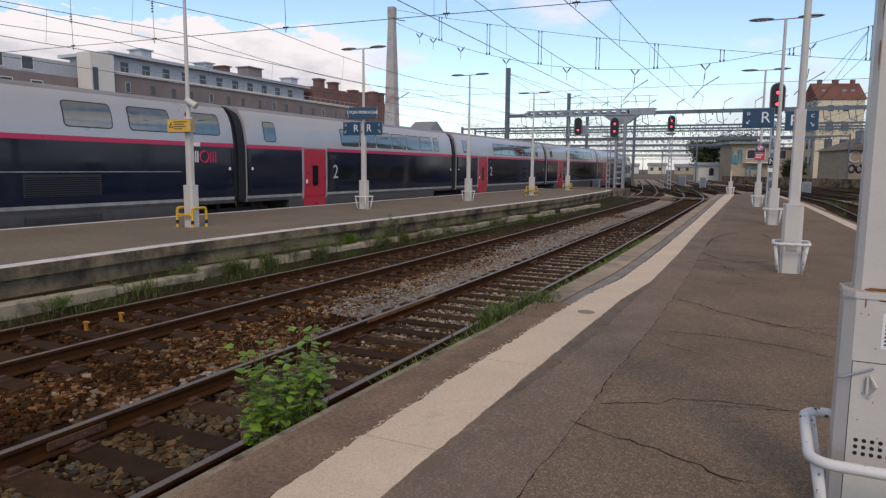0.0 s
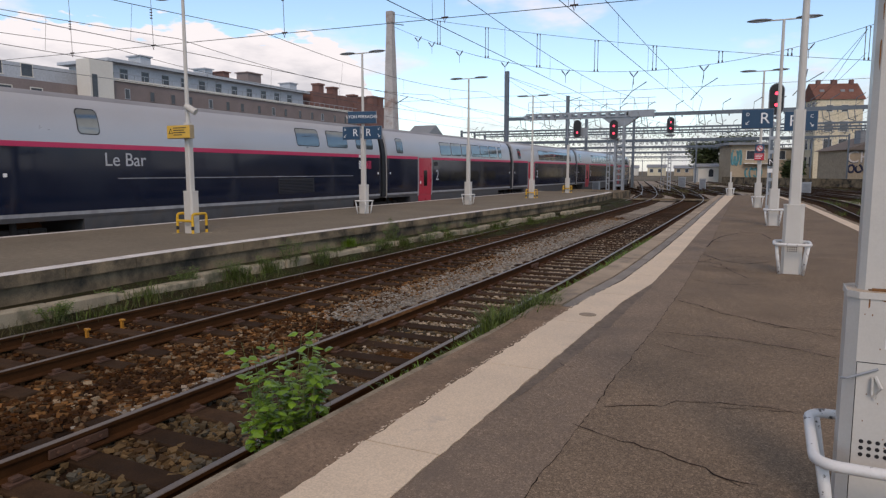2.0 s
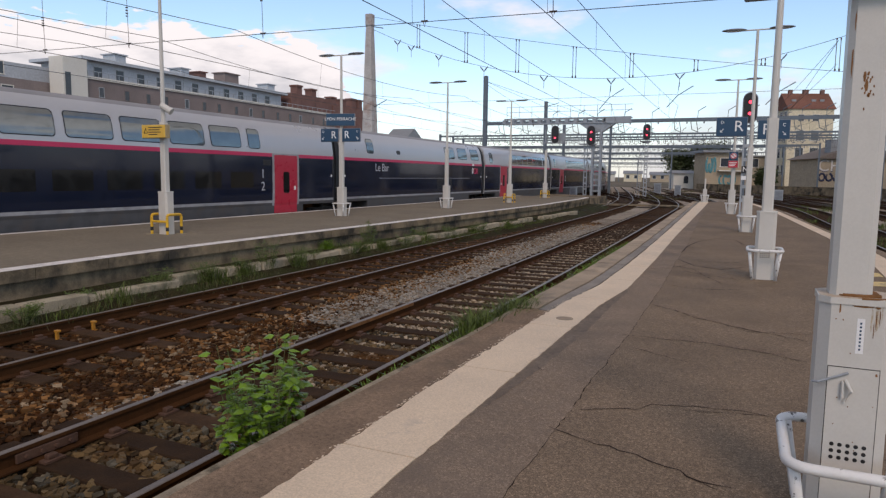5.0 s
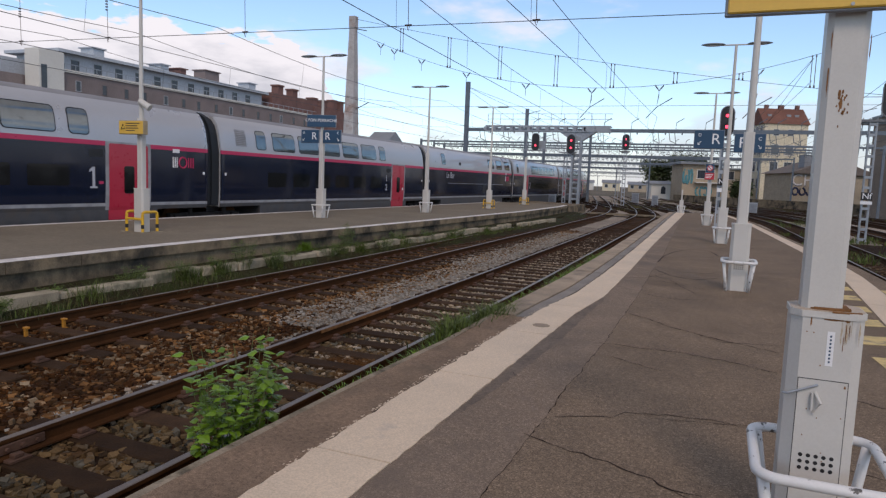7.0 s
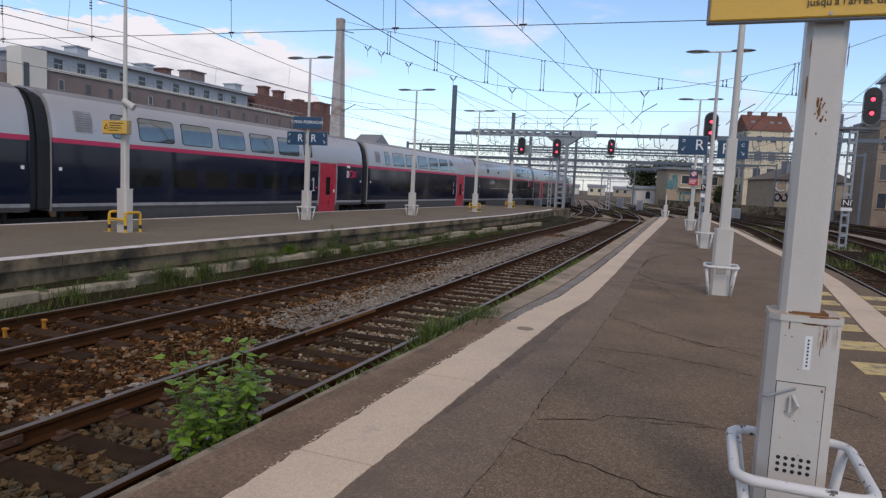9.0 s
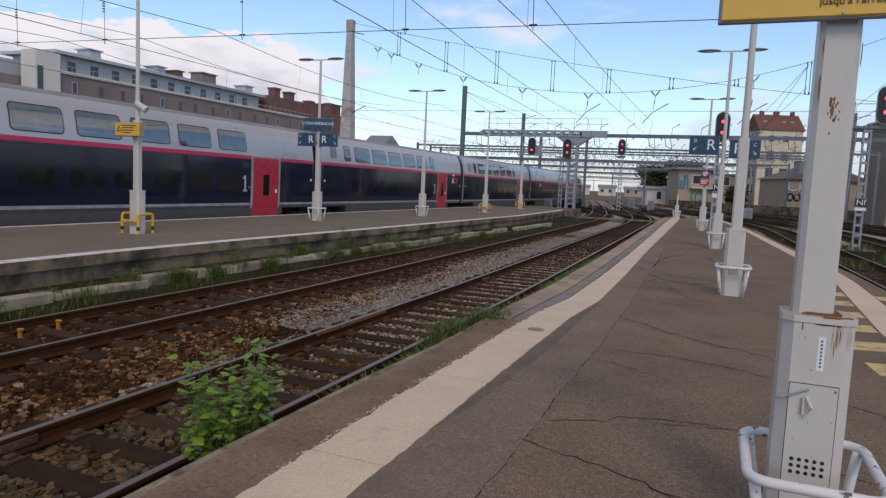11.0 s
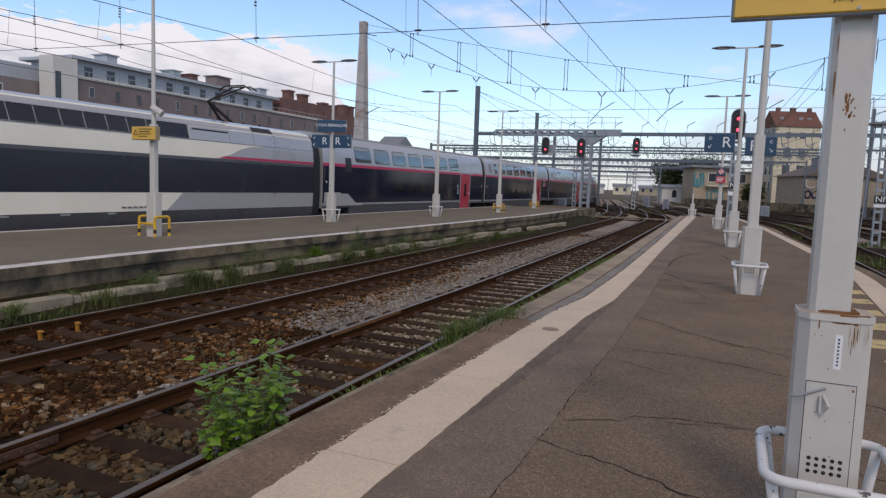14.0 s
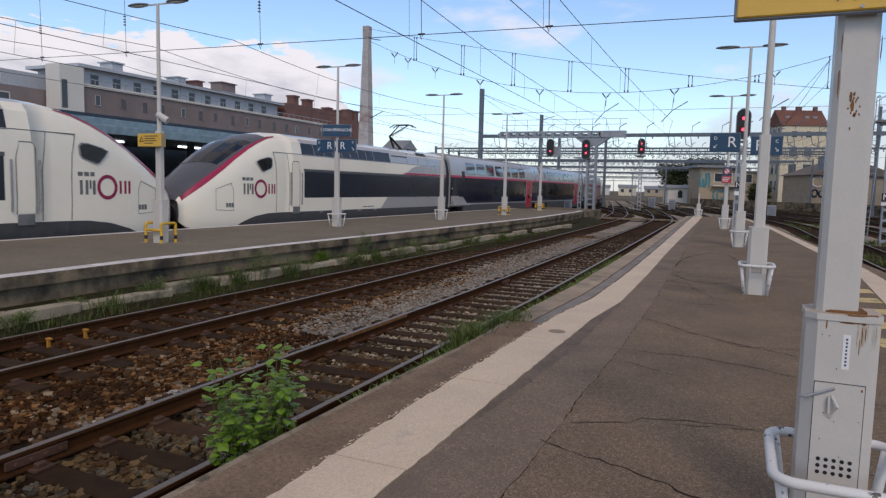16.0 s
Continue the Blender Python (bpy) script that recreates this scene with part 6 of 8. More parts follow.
def power_car(u_nose, toward, label):
    """toward +1: the body lies ahead of the nose (up the line)."""
    t = thing("power_car", label, "train car", "power cars", m=pose(XC, u_nose, RAIL) if toward > 0 else pose(XC, u_nose, RAIL, 0, 0, 180))
    L = 22.25
    sec = []
    for y, k, top, low in ((0.0, 0.36, 1.52, 0.72), (0.12, 0.52, 1.82, 0.55), (0.4, 0.66, 2.12, 0.42), (0.9, 0.79, 2.50, 0.38), (1.6, 0.88, 2.96, 0.34),
                           (2.3, 0.94, 3.40, 0.34), (3.0, 0.975, 3.78, 0.34), (3.6, 0.99, 4.03, 0.34), (4.2, 1.0, 4.21, 0.34), (5.0, 1.0, 4.32, 0.34), (5.6, 1.0, 4.35, 0.34)):
        sec.append((y, pc_profile(k, top, low)))
    bm = bmesh.new()
    loft(bm, sec, lambda q: 1 if q >= 7 else 0)
    for f in bm.faces:
        if f.calc_center_median().y > 4.4:
            f.material_index = 0
    nose = part("nose", bm, [M_LOCO, M_HOOD], t, "white streamlined nose with a dark hood", smooth=True)
    full = pc_profile(1.0, 4.35)
    bm = bmesh.new()
    loft(bm, [(5.6, full), (7.0, full), (L - 0.3, full)], lambda q: 1 if q >= 7 else 0)
    part("body", bm, [M_LOCO, M_SILVER], t)
    pxs = [1.34, 1.42, 1.45, 1.45, 1.44, 1.41, 1.28, 1.06]
    pzs = [0.34 + 4.01 * z for z in (0.0, 0.16, 0.30, 0.52, 0.66, 0.76, 0.90, 0.96)]
    near = toward

    def px(z):
        for i in range(len(pzs) - 1):
            if pzs[i] <= z <= pzs[i + 1]:
                return pxs[i] + (pxs[i + 1] - pxs[i]) * (z - pzs[i]) / (pzs[i + 1] - pzs[i])
        return 1.0

    def panel(name, outline, material, proud=0.006, lab="", n=6, parent=t):
        """A panel on the flank; each edge is cut fine so that it follows the curve."""
        b = bmesh.new()
        ys = [p[0] for p in outline]
        fine = []
        for (ya, za), (yb, zb) in zip(outline, outline[1:] + outline[:1]):
            fine += [(ya + (yb - ya) * i / n, za + (zb - za) * i / n) for i in range(n)]
        vs = [b.verts.new((near * (px(z) + proud), y, z)) for y, z in fine]
        b.faces.new(vs)
        bmesh.ops.triangulate(b, faces=b.faces)
        bmesh.ops.recalc_face_normals(b, faces=b.faces)
        return part(name, b, material, parent, lab)

    def rows(name, y0, y1, z0, z1, material, proud=0.006, lab="", n=5, parent=t):
        b = bmesh.new()
        zs = steps(z0, z1, n)
        A = [b.verts.new((near * (px(z) + proud), y0, z)) for z in zs]
        B = [b.verts.new((near * (px(z) + proud), y1, z)) for z in zs]
        for i in range(n):
            f = (A[i], B[i], B[i + 1], A[i + 1])
            b.faces.new(f if near > 0 else f[::-1])
        return part(name, b, material, parent, lab)

    rows("dark_band", 6.38, L - 0.3, 1.58, 2.73, M_NAVYGREY, 0.006, "dark navy flank panel")
    rows("upper_band", 6.35, L - 0.298, 2.73, 2.84, M_HOOD, 0.006, "dark grey strip over the navy panel", 2)
    # glazed louvres along the roof edge, then silver cladding with the pantograph well
    glass = rows("roof_glazing", 6.25, 14.42, 3.47, 3.95, M_ROOFGLASS, 0.010, "dark glazed roof-edge panels", 6)
    rows("glazing_sill", 6.25, 14.42, 3.43, 3.47, M_TRIM, 0.014, "", 1, glass)
    for y in [7.23 + 0.77 * i for i in range(8)] + [14.42]:
        b = bmesh.new()
        tube(b, [(near * (px(z) + 0.012), y - 0.12 * (z - 3.47), z) for z in steps(3.47, 3.95, 4)], 0.014, 4)
        part("panel_joint", b, M_TRIM, glass)
    rows("roof_cladding", 14.45, L - 0.298, 3.45, 4.10, M_SILVER, 0.012, "silver roof-edge cladding", 6)
    rows("roof_fairing", 6.25, 16.5, 3.96, 4.19, M_SILVER, 0.02, "", 3)
    rows("roof_slot", 14.6, 16.45, 3.80, 3.86, M_BLACK, 0.016, "", 1)
    for y in (16.5, 19.25, 17.9):
        b = bmesh.new()
        tube(b, [(near * (px(z) + 0.014), y, z) for z in steps(3.45, 4.1, 5)], 0.008, 4)
        part("cladding_joint", b, M_LOGOGREY, t)
    rows("pantograph_well", 17.95, 19.2, 4.0, 4.18, M_BLACK, 0.03, "dark pantograph well", 2)
    b = bmesh.new()
    tube(b, [(near * (px(3.45) + 0.012), 6.3, 3.45), (near * (px(3.45) + 0.012), L - 0.298, 3.45)], 0.010, 4)
    part("roof_crease", b, M_LOGOGREY, t)
    # the silver end with its slanted borders, carmine line
    panel("grey_end", [(15.8, 2.85), (16.5, 3.02), (17.0, 3.22), (17.6, 3.36), (18.6, 3.44), (18.6, 2.85)], M_SILVER, 0.012)
    rows("grey_flank", 18.6, L - 0.3, 2.85, 3.45, M_SILVER, 0.010, "", 6)
    panel("grey_foot", [(13.35, 0.98), (L - 0.298, 0.98), (L - 0.298, 1.575), (14.05, 1.575)], M_SILVER, 0.008, "grey foot panel with a slanted border")
    panel("carmine_line", [(15.75, 2.85), (16.2, 2.94), (L - 0.298, 2.955), (L - 0.298, 2.85)], M_PINK, 0.014, "carmine line")
    rows("skirt", 4.6, L - 0.298, 0.345, 0.975, M_SKIRT, 0.010)
    panel("nose_skirt", [(1.7, 0.36), (4.6, 0.36), (4.6, 0.975), (3.9, 0.96), (3.1, 0.86), (2.4, 0.66)], M_SKIRT, 0.012)
    b = bmesh.new()
    for y in (7.6, 9.4, 11.0, 12.6):
        box(b, min(near * 1.40, near * 1.44), max(near * 1.40, near * 1.44), y, y + 0.3, 0.9, 0.95)
    part("skirt_latch", b, M_TRIM, t)
    b = bmesh.new()
    for i in range(5):
        box(b, min(near * 1.44, near * 1.456), max(near * 1.44, near * 1.456), 11.5 + 0.22 * i, 11.66 + 0.22 * i, 1.08, 1.13)
    part("number_line", b, M_LOGOGREY, t, "row of small unreadable marks")
    # cab door, its seams, step and recessed handrails
    rows("cab_door", 5.55, 6.02, 1.22, 3.1, M_LOCO, 0.012, "cab door with handrails")
    for pts in ([(4.44, 1.0), (4.44, 2.2), (4.4, 2.9), (4.27, 3.46)], [(5.32, 1.0), (5.32, 2.4), (5.18, 3.46)], [(5.5, 1.2), (5.5, 3.0), (5.6, 3.14), (5.95, 3.14), (6.06, 2.7), (6.06, 1.2)], [(4.27, 3.46), (6.25, 3.46)]):
        b = bmesh.new()
        fine = []
        for (ya, za), (yb, zb) in zip(pts, pts[1:]):
            fine += [(ya + (yb - ya) * i / 4, za + (zb - za) * i / 4) for i in range(4)]
        tube(b, [(near * (px(z) + 0.003), y, z) for y, z in fine + [pts[-1]]], 0.014, 4)
        part("seam", b, M_LOGOGREY, t)
    for y in (5.40, 6.2):
        b = bmesh.new()
        tube(b, [(near * (px(z) + 0.02), y, z) for z in steps(1.27, 2.66, 5)], 0.035, 6)
        part("handrail", b, M_TRIM, t, "grey recessed handrail")
    b = bmesh.new()
    box(b, min(near * 1.3, near * 1.47), max(near * 1.3, near * 1.47), 5.58, 6.04, 0.9, 1.2, 0.01)
    part("door_step", b, M_LOGOGREY, t)
    # cab side window with its pale frame
    rim = [(3.22, 3.02), (3.32, 2.90), (3.52, 2.68), (3.62, 2.66), (4.05, 2.80), (4.12, 2.88), (4.14, 3.12), (4.06, 3.20), (3.85, 3.20), (3.4, 3.10)]
    mid_y, mid_z = 3.7, 2.95
    w = panel("cab_window_frame", [(mid_y + (y - mid_y) * 1.12, mid_z + (z - mid_z) * 1.14) for y, z in rim], M_TRIM, 0.012, "", 2)
    panel("cab_window", rim, M_DARKGLASS, 0.02, "dark cab side window", 2, w)
    # the plain mark
    def skin(y, turned=True):
        y = y if near > 0 or not turned else 6.67 - y
        for (ya, pa), (yb, pb) in zip(sec, sec[1:]):
            if ya <= y <= yb:
                return pa[3][0] + (pb[3][0] - pa[3][0]) * (y - ya) / (yb - ya) + 0.008
        return 1.458

    def stroke(b, y0, y1, z0, z1, turned=True):
        x0, x1 = skin(y0, turned), skin(y1, turned)
        vs = [b.verts.new(p) for p in ((x0, y0, z0), (x1, y1, z0), (x1, y1, z1), (x0, y0, z1))]
        ws = [b.verts.new((p.co.x - 0.05, p.co.y, p.co.z)) for p in vs]
        b.faces.new(vs)
        for i in range(4):
            b.faces.new((vs[i], ws[i], ws[(i + 1) % 4], vs[(i + 1) % 4]))

    yy, zz = 2.49, 1.95
    b = bmesh.new()
    for a0, a1, z0, z1 in ((0, 0.09, -0.22, 0.2), (0.19, 0.28, -0.22, 0.2), (0.44, 0.53, -0.22, 0.2), (0.33, 0.39, -0.05, 0.2), (-0.06, 0.1, 0.32, 0.44), (0.15, 0.31, 0.32, 0.44), (0.36, 0.5, 0.32, 0.44)):
        stroke(b, yy + a0, yy + a1, zz + z0, zz + z1)
    o = part("mark_bars", b, M_LOGOGREY, t, "plain grey mark of bars")
    b = bmesh.new()
    c = yy + 0.96
    for a in range(32):
        quad = [(r, (a + e) * math.tau / 32) for r, e in ((0.265, 0), (0.375, 0), (0.375, 1), (0.265, 1))]
        b.faces.new([b.verts.new((skin(c + r * math.cos(g)) + 0.002, c + r * math.cos(g), zz + r * math.sin(g))) for r, g in quad])
    for a0, a1, z0, z1 in ((1.42, 1.50, -0.2, 0.2), (1.61, 1.69, -0.2, 0.2), (1.77, 1.85, -0.2, 0.2)):
        stroke(b, yy + a0, yy + a1, zz + z0, zz + z1)
    o2 = part("mark_ring", b, M_LOGORED, t, "plain carmine ring mark")
    b = bmesh.new()
    for k in range(3):
        stroke(b, 1.62 + 0.13 * k, 1.72 + 0.13 * k, 1.24, 1.4, False)
    o3 = part("number_bars", b, M_LOGOGREY, t)
    b = bmesh.new()
    hatch = [(1.17, 1.15), (1.98, 1.11), (1.98, 1.9), (1.86, 2.16), (1.17, 1.92), (1.17, 1.15)]
    for (ya, za), (yb, zb) in zip(hatch, hatch[1:]):
        tube(b, [(skin(ya + (yb - ya) * i / 4, False) - 0.003, ya + (yb - ya) * i / 4, za + (zb - za) * i / 4) for i in range(5)], 0.008, 4)
    o4 = part("hatch_joint", b, M_LOGOGREY, t)
    b = bmesh.new()
    stroke(b, 2.15, 2.42, 1.24, 1.50, False)
    o5 = part("filler_flap", b, M_LOCO, t)
    if near < 0:
        for ob in (o3, o4, o5):
            for v in ob.data.vertices:
                v.co.x = -v.co.x
            ob.data.flip_normals()
        for ob in (o, o2):
            ob.matrix_basis = pose(0, 6.67, 0, 0, 0, 180)
    # hatch, coupler mouth, windscreen, red border of the hood
    b = bmesh.new()
    tube(b, [(0, -0.05, 0.98), (0, 0.5, 0.98)], 0.36, 18)
    part("coupler_mouth", b, M_BLACK, t, "dark coupler opening")
    b = bmesh.new()
    tube(b, [(0, -0.45, 0.95), (0, 0.2, 0.95)], 0.14, 10)
    part("coupler", b, M_BOGIE, t)

    def on_nose(y, q, lift):
        for (ya, pa), (yb, pb) in zip(sec, sec[1:]):
            if ya <= y <= yb:
                f = (y - ya) / (yb - ya)
                i = int(q)
                g_ = q - i
                A = [pa[i][j] + (pa[min(i + 1, 9)][j] - pa[i][j]) * g_ for j in (0, 1)]
                B = [pb[i][j] + (pb[min(i + 1, 9)][j] - pb[i][j]) * g_ for j in (0, 1)]
                return A[0] + (B[0] - A[0]) * f + lift * 0.4, y, A[1] + (B[1] - A[1]) * f + lift

    for s in (-1, 1):
        b = bmesh.new()
        n, m_ = 8, 5
        grid = []
        for i in range(n + 1):
            y = 1.55 + (3.35 - 1.55) * i / n
            grid.append([b.verts.new((s * p[0], p[1], p[2])) for p in (on_nose(y, 7.0 + 2.0 * j / m_, 0.012) for j in range(m_ + 1))])
        for i in range(n):
            for j in range(m_):
                f = (grid[i][j], grid[i][j + 1], grid[i + 1][j + 1], grid[i + 1][j])
                b.faces.new(f)
        bmesh.ops.recalc_face_normals(b, faces=b.faces)
        part("windscreen", b, M_DARKGLASS, t, "sloping windscreen")
        b = bmesh.new()
        ysn = sorted({0.06, 4.7} | {v for v, _ in sec if 0 < v < 4.7} | set(steps(0.25, 4.6, 14)))

        def band_on_nose(name, lo, hi, lift, material, lab=""):
            b = bmesh.new()
            m = 8
            g = []
            for y in ysn:
                ql, qh = lo(min(1, y / 4.75)), hi(min(1, y / 4.75))
                g.append([b.verts.new((s * p[0], p[1], p[2])) for p in (on_nose(y, ql + (qh - ql) * j / m, lift) for j in range(m + 1))])
            for A, B in zip(g, g[1:]):
                for j in range(m):
                    b.faces.new((A[j], A[j + 1], B[j + 1], B[j]))
            bmesh.ops.recalc_face_normals(b, faces=b.faces)
            part(name, b, material, t, lab, True)

        band_on_nose("carmine_border", lambda k: 5.25 + 1.6 * k, lambda k: 6.3 + 0.68 * k, 0.014, M_BORDER, "carmine border of the hood")
        band_on_nose("hood_edge", lambda k: 6.3 + 0.68 * k, lambda k: 7.05, 0.012, M_HOOD)
    for y in (6.2, 17.6):
        bogie(t, y)
    # raised pantograph and roof gear
    b = bmesh.new()
    y = L - 4.4
    tube(b, [(-0.3, y + 0.3, 4.2), (0, y - 1.0, 5.07)], 0.06, 6)
    tube(b, [(0.3, y + 0.3, 4.2), (0, y - 1.0, 5.07)], 0.06, 6)
    tube(b, [(0, y - 1.0, 5.07), (-0.3, y + 0.7, 5.82)], 0.035, 6)
    tube(b, [(0, y - 1.0, 5.07), (0.3, y + 0.7, 5.82)], 0.035, 6)
    tube(b, [(0.1, y - 0.6, 4.4), (0.1, y - 0.8, 5.1), (0.1, y + 0.6, 5.6)], 0.015, 5)
    for yy2 in (y + 0.5, y + 0.9):
        tube(b, [(-0.8, yy2, 5.70), (-0.5, yy2, 5.87), (0.5, yy2, 5.87), (0.8, yy2, 5.70)], 0.03, 5)
    part("pantograph", b, M_BOGIE, t, "raised pantograph")
    for yy2 in (L - 5.2, L - 4.0, L - 3.0):
        b = bmesh.new()
        box(b, -0.5, 0.5, yy2, yy2 + 0.5, 4.0, 4.18, 0.03)
        tube(b, [(0.4, yy2 + 0.2, 4.15), (0.4, yy2 + 0.2, 4.4)], 0.05, 7)
        part("roof_gear", b, M_BOGIE, t)
    # gangway at the coach end
    b = bmesh.new()
    loft(b, [(L - 0.34, [(x * 0.95, z * 0.97) for x, z in full]), (L + 0.34, [(x * 0.95, z * 0.97) for x, z in full])], lambda q: 0)
    part("end_bellows", b, M_BELLOW, t)
    return t


CARS.append((power_car(-83.75, 1, "white and dark power car with a streamlined nose"), -83.75, 22.25))
CARS.append((power_car(-84.25, -1, "white power car coupled nose to nose"), -84.25, -22.25))
CARS.append((power_car(115.85, -1, "white and dark power car at the head of the train"), 115.85, -22.25))


# ---- buildings ----
M_BRICK = mat("brown_brick_wall", (0.232, 0.194, 0.188), 0.9, dark=0.85, light=1.12, scale=0.3, fine=6, bump=0.1)
M_CLAD = mat("grey_cladding", (0.43, 0.475, 0.52), 0.6, dark=0.92, light=1.06, scale=0.2, fine=4)
M_PALEGREY = mat("pale_grey_render", (0.58, 0.58, 0.57), 0.8, dark=0.92, light=1.05, scale=0.3, fine=5, bump=0, stain=(0.44, 0.43, 0.41), stain_lo=0.55, stain_hi=0.75, stain_scale=0.25)
M_OFFWHITE = mat("off_white_render", (0.66, 0.65, 0.60), 0.8, dark=0.95, light=1.03, scale=0.2, fine=4, fine_amt=0.08, bump=0)
M_REDBRICK = mat("red_brick", (0.20, 0.115, 0.102), 0.9, dark=0.8, light=1.15, scale=0.4, fine=6)
M_PALEYEL = mat("pale_yellow_render", (0.64, 0.575, 0.43), 0.85, dark=0.88, light=1.06, scale=0.25, fine=5, stain=(0.54, 0.48, 0.36), stain_lo=0.55, stain_hi=0.75, stain_scale=0.2)
M_BEIGE = mat("beige_render", (0.42, 0.35, 0.26), 0.88, dark=0.85, light=1.08, scale=0.3, fine=5, stain=(0.28, 0.24, 0.19), stain_lo=0.52, stain_hi=0.72, stain_scale=0.3)
M_BROWN = mat("brown_render", (0.30, 0.245, 0.195), 0.88, dark=0.8, light=1.1, scale=0.3, fine=5)
M_TILES = mat("red_roof_tiles", (0.185, 0.090, 0.070), 0.88, dark=0.8, light=1.15, scale=0.4, fine=5, bump=0.3, depth=0.05)
M_SLATE = mat("brown_grey_slates", (0.15, 0.128, 0.115), 0.8, dark=0.8, light=1.15, scale=0.5, fine=6, bump=0.3, depth=0.04)
M_ZINC = mat("zinc_roof", (0.24, 0.26, 0.28), 0.55, 0.2, dark=0.85, light=1.1, scale=0.2)
M_PANE = mat("house_window_glass", (0.05, 0.06, 0.075), 0.1, bump=0, fine_amt=0.0)
M_SHUT = mat("closed_shutters", (0.16, 0.17, 0.17), 0.7, fine_amt=0.2)
M_CANOPY = mat("canopy_teal", (0.20, 0.30, 0.35), 0.55, fine_amt=0.2)
M_CANOPYDARK = mat("canopy_dark_blue", (0.025, 0.045, 0.070), 0.5, fine_amt=0.2)
M_STRIP = glow("strip_light_glow", (0.85, 0.95, 1.0), 3.0)


def window(t, x, y, z, w, h, axis, surround=M_OFFWHITE, pane=M_PANE, sign=1, parent=None):
    """A framed pane proud of a wall; axis 'x': the wall faces along x, 'y': along y."""
    def b6(bm, a0, a1, c0, c1, d0, d1):
        if axis == "x":
            box(bm, min(x + sign * d0, x + sign * d1), max(x + sign * d0, x + sign * d1), y + a0, y + a1, z + c0, z + c1)
        else:
            box(bm, x + a0, x + a1, min(y + sign * d0, y + sign * d1), max(y + sign * d0, y + sign * d1), z + c0, z + c1)
    bm = bmesh.new()
    k = max(0.07, w * 0.08)
    b6(bm, -w / 2 - k, -w / 2, -k, h + k, -0.02, 0.07)
    b6(bm, w / 2, w / 2 + k, -k, h + k, -0.02, 0.07)
    b6(bm, -w / 2 - k, w / 2 + k, h, h + k, -0.02, 0.075)
    b6(bm, -w / 2 - k * 2, w / 2 + k * 2, -k, 0, -0.02, 0.14)
    o = part("window", bm, surround, t)
    bm = bmesh.new()
    b6(bm, -w / 2, w / 2, 0, h, -0.02, 0.02)
    part("pane", bm, pane, o)
    return o


# long brick building with a set-back grey top, west of the tracks
BX = -98.0
t = thing("long_brick_building", "long brown brick building with grey set-back top floors", "building")
bm = bmesh.new()
box(bm, BX - 14, BX, 77.6, 150, BED, 16.4)
part("brick_wall", bm, M_BRICK, t)
bm = bmesh.new()
box(bm, BX - 13, BX - 2.5, 79.5, 131, 16.4, 19.6)
part("set_back_floor", bm, M_CLAD, t)
bm = bmesh.new()
box(bm, BX - 14, BX - 1.2, 78, 132, 19.6, 20.1)
part("flat_roof", bm, M_CLAD, t)
bm = bmesh.new()
box(bm, BX - 0.2, BX + 0.25, 77, 150, 16.3, 16.75)
part("ledge", bm, M_OFFWHITE, t)
bm = bmesh.new()
for y in range(78, 150, 2):
    box(bm, BX, BX + 0.06, y, y + 0.08, 16.7, 17.6)
box(bm, BX, BX + 0.06, 78, 150, 17.55, 17.65)
part("railing", bm, M_STEEL, t)
for r, z in enumerate((13.7, 10.6, 7.5)):
    for k in range(16):
        window(t, BX, 80.5 + k * 4.55 + (0.5 if k % 3 else 0.0), z - 0.1, 0.85, 1.55, "x", M_BRICK if k % 4 else M_CLAD)
for k in range(11):
    window(t, BX - 2.5, 82 + k * 4.4, 16.7, 1.3, 2.0, "x", M_LOGOGREY)
for y, w, h, m_ in ((86, 2.2, 1.2, M_CLAD), (101, 2.0, 1.0, M_CLAD), (106, 1.6, 1.0, M_REDBRICK), (113, 4.2, 1.8, M_BRICK), (127, 2.4, 1.2, M_CLAD)):
    bm = bmesh.new()
    box(bm, BX - 6, BX - 3, y, y + w, 20.0, 20.4 + h)
    box(bm, BX - 6.3, BX - 2.7, y - 0.3, y + w + 0.3, 20.4 + h, 20.6 + h)
    part("chimney", bm, m_, t)
t = thing("stair_tower", "off-white stair tower beside the brick building", "building")
bm = bmesh.new()
box(bm, BX - 2.6, BX + 0.6, 73.3, 77.5, BED, 19.2)
part("wall", bm, M_OFFWHITE, t)
bm = bmesh.new()
box(bm, BX + 0.58, BX + 0.68, 73.6, 74.5, 12.5, 16.8)
part("tall_window", bm, M_PANE, t)
t = thing("grey_building", "grey and brick building with flat roof", "building")
bm = bmesh.new()
box(bm, BX - 30, BX - 3, 20, 76.8, BED, 15.2)
part("wall", bm, M_BRICK, t)
bm = bmesh.new()
box(bm, BX - 30, BX - 5, 20, 76.8, 15.2, 17.8)
part("top_floor", bm, M_CLAD, t)
for r, z in enumerate((15.9, 12.2, 8.8)):
    for k in range(9):
        window(t, BX - (5 if r == 0 else 3), 30 + k * 4.6, z, 1.7, 1.8, "x", M_OFFWHITE)
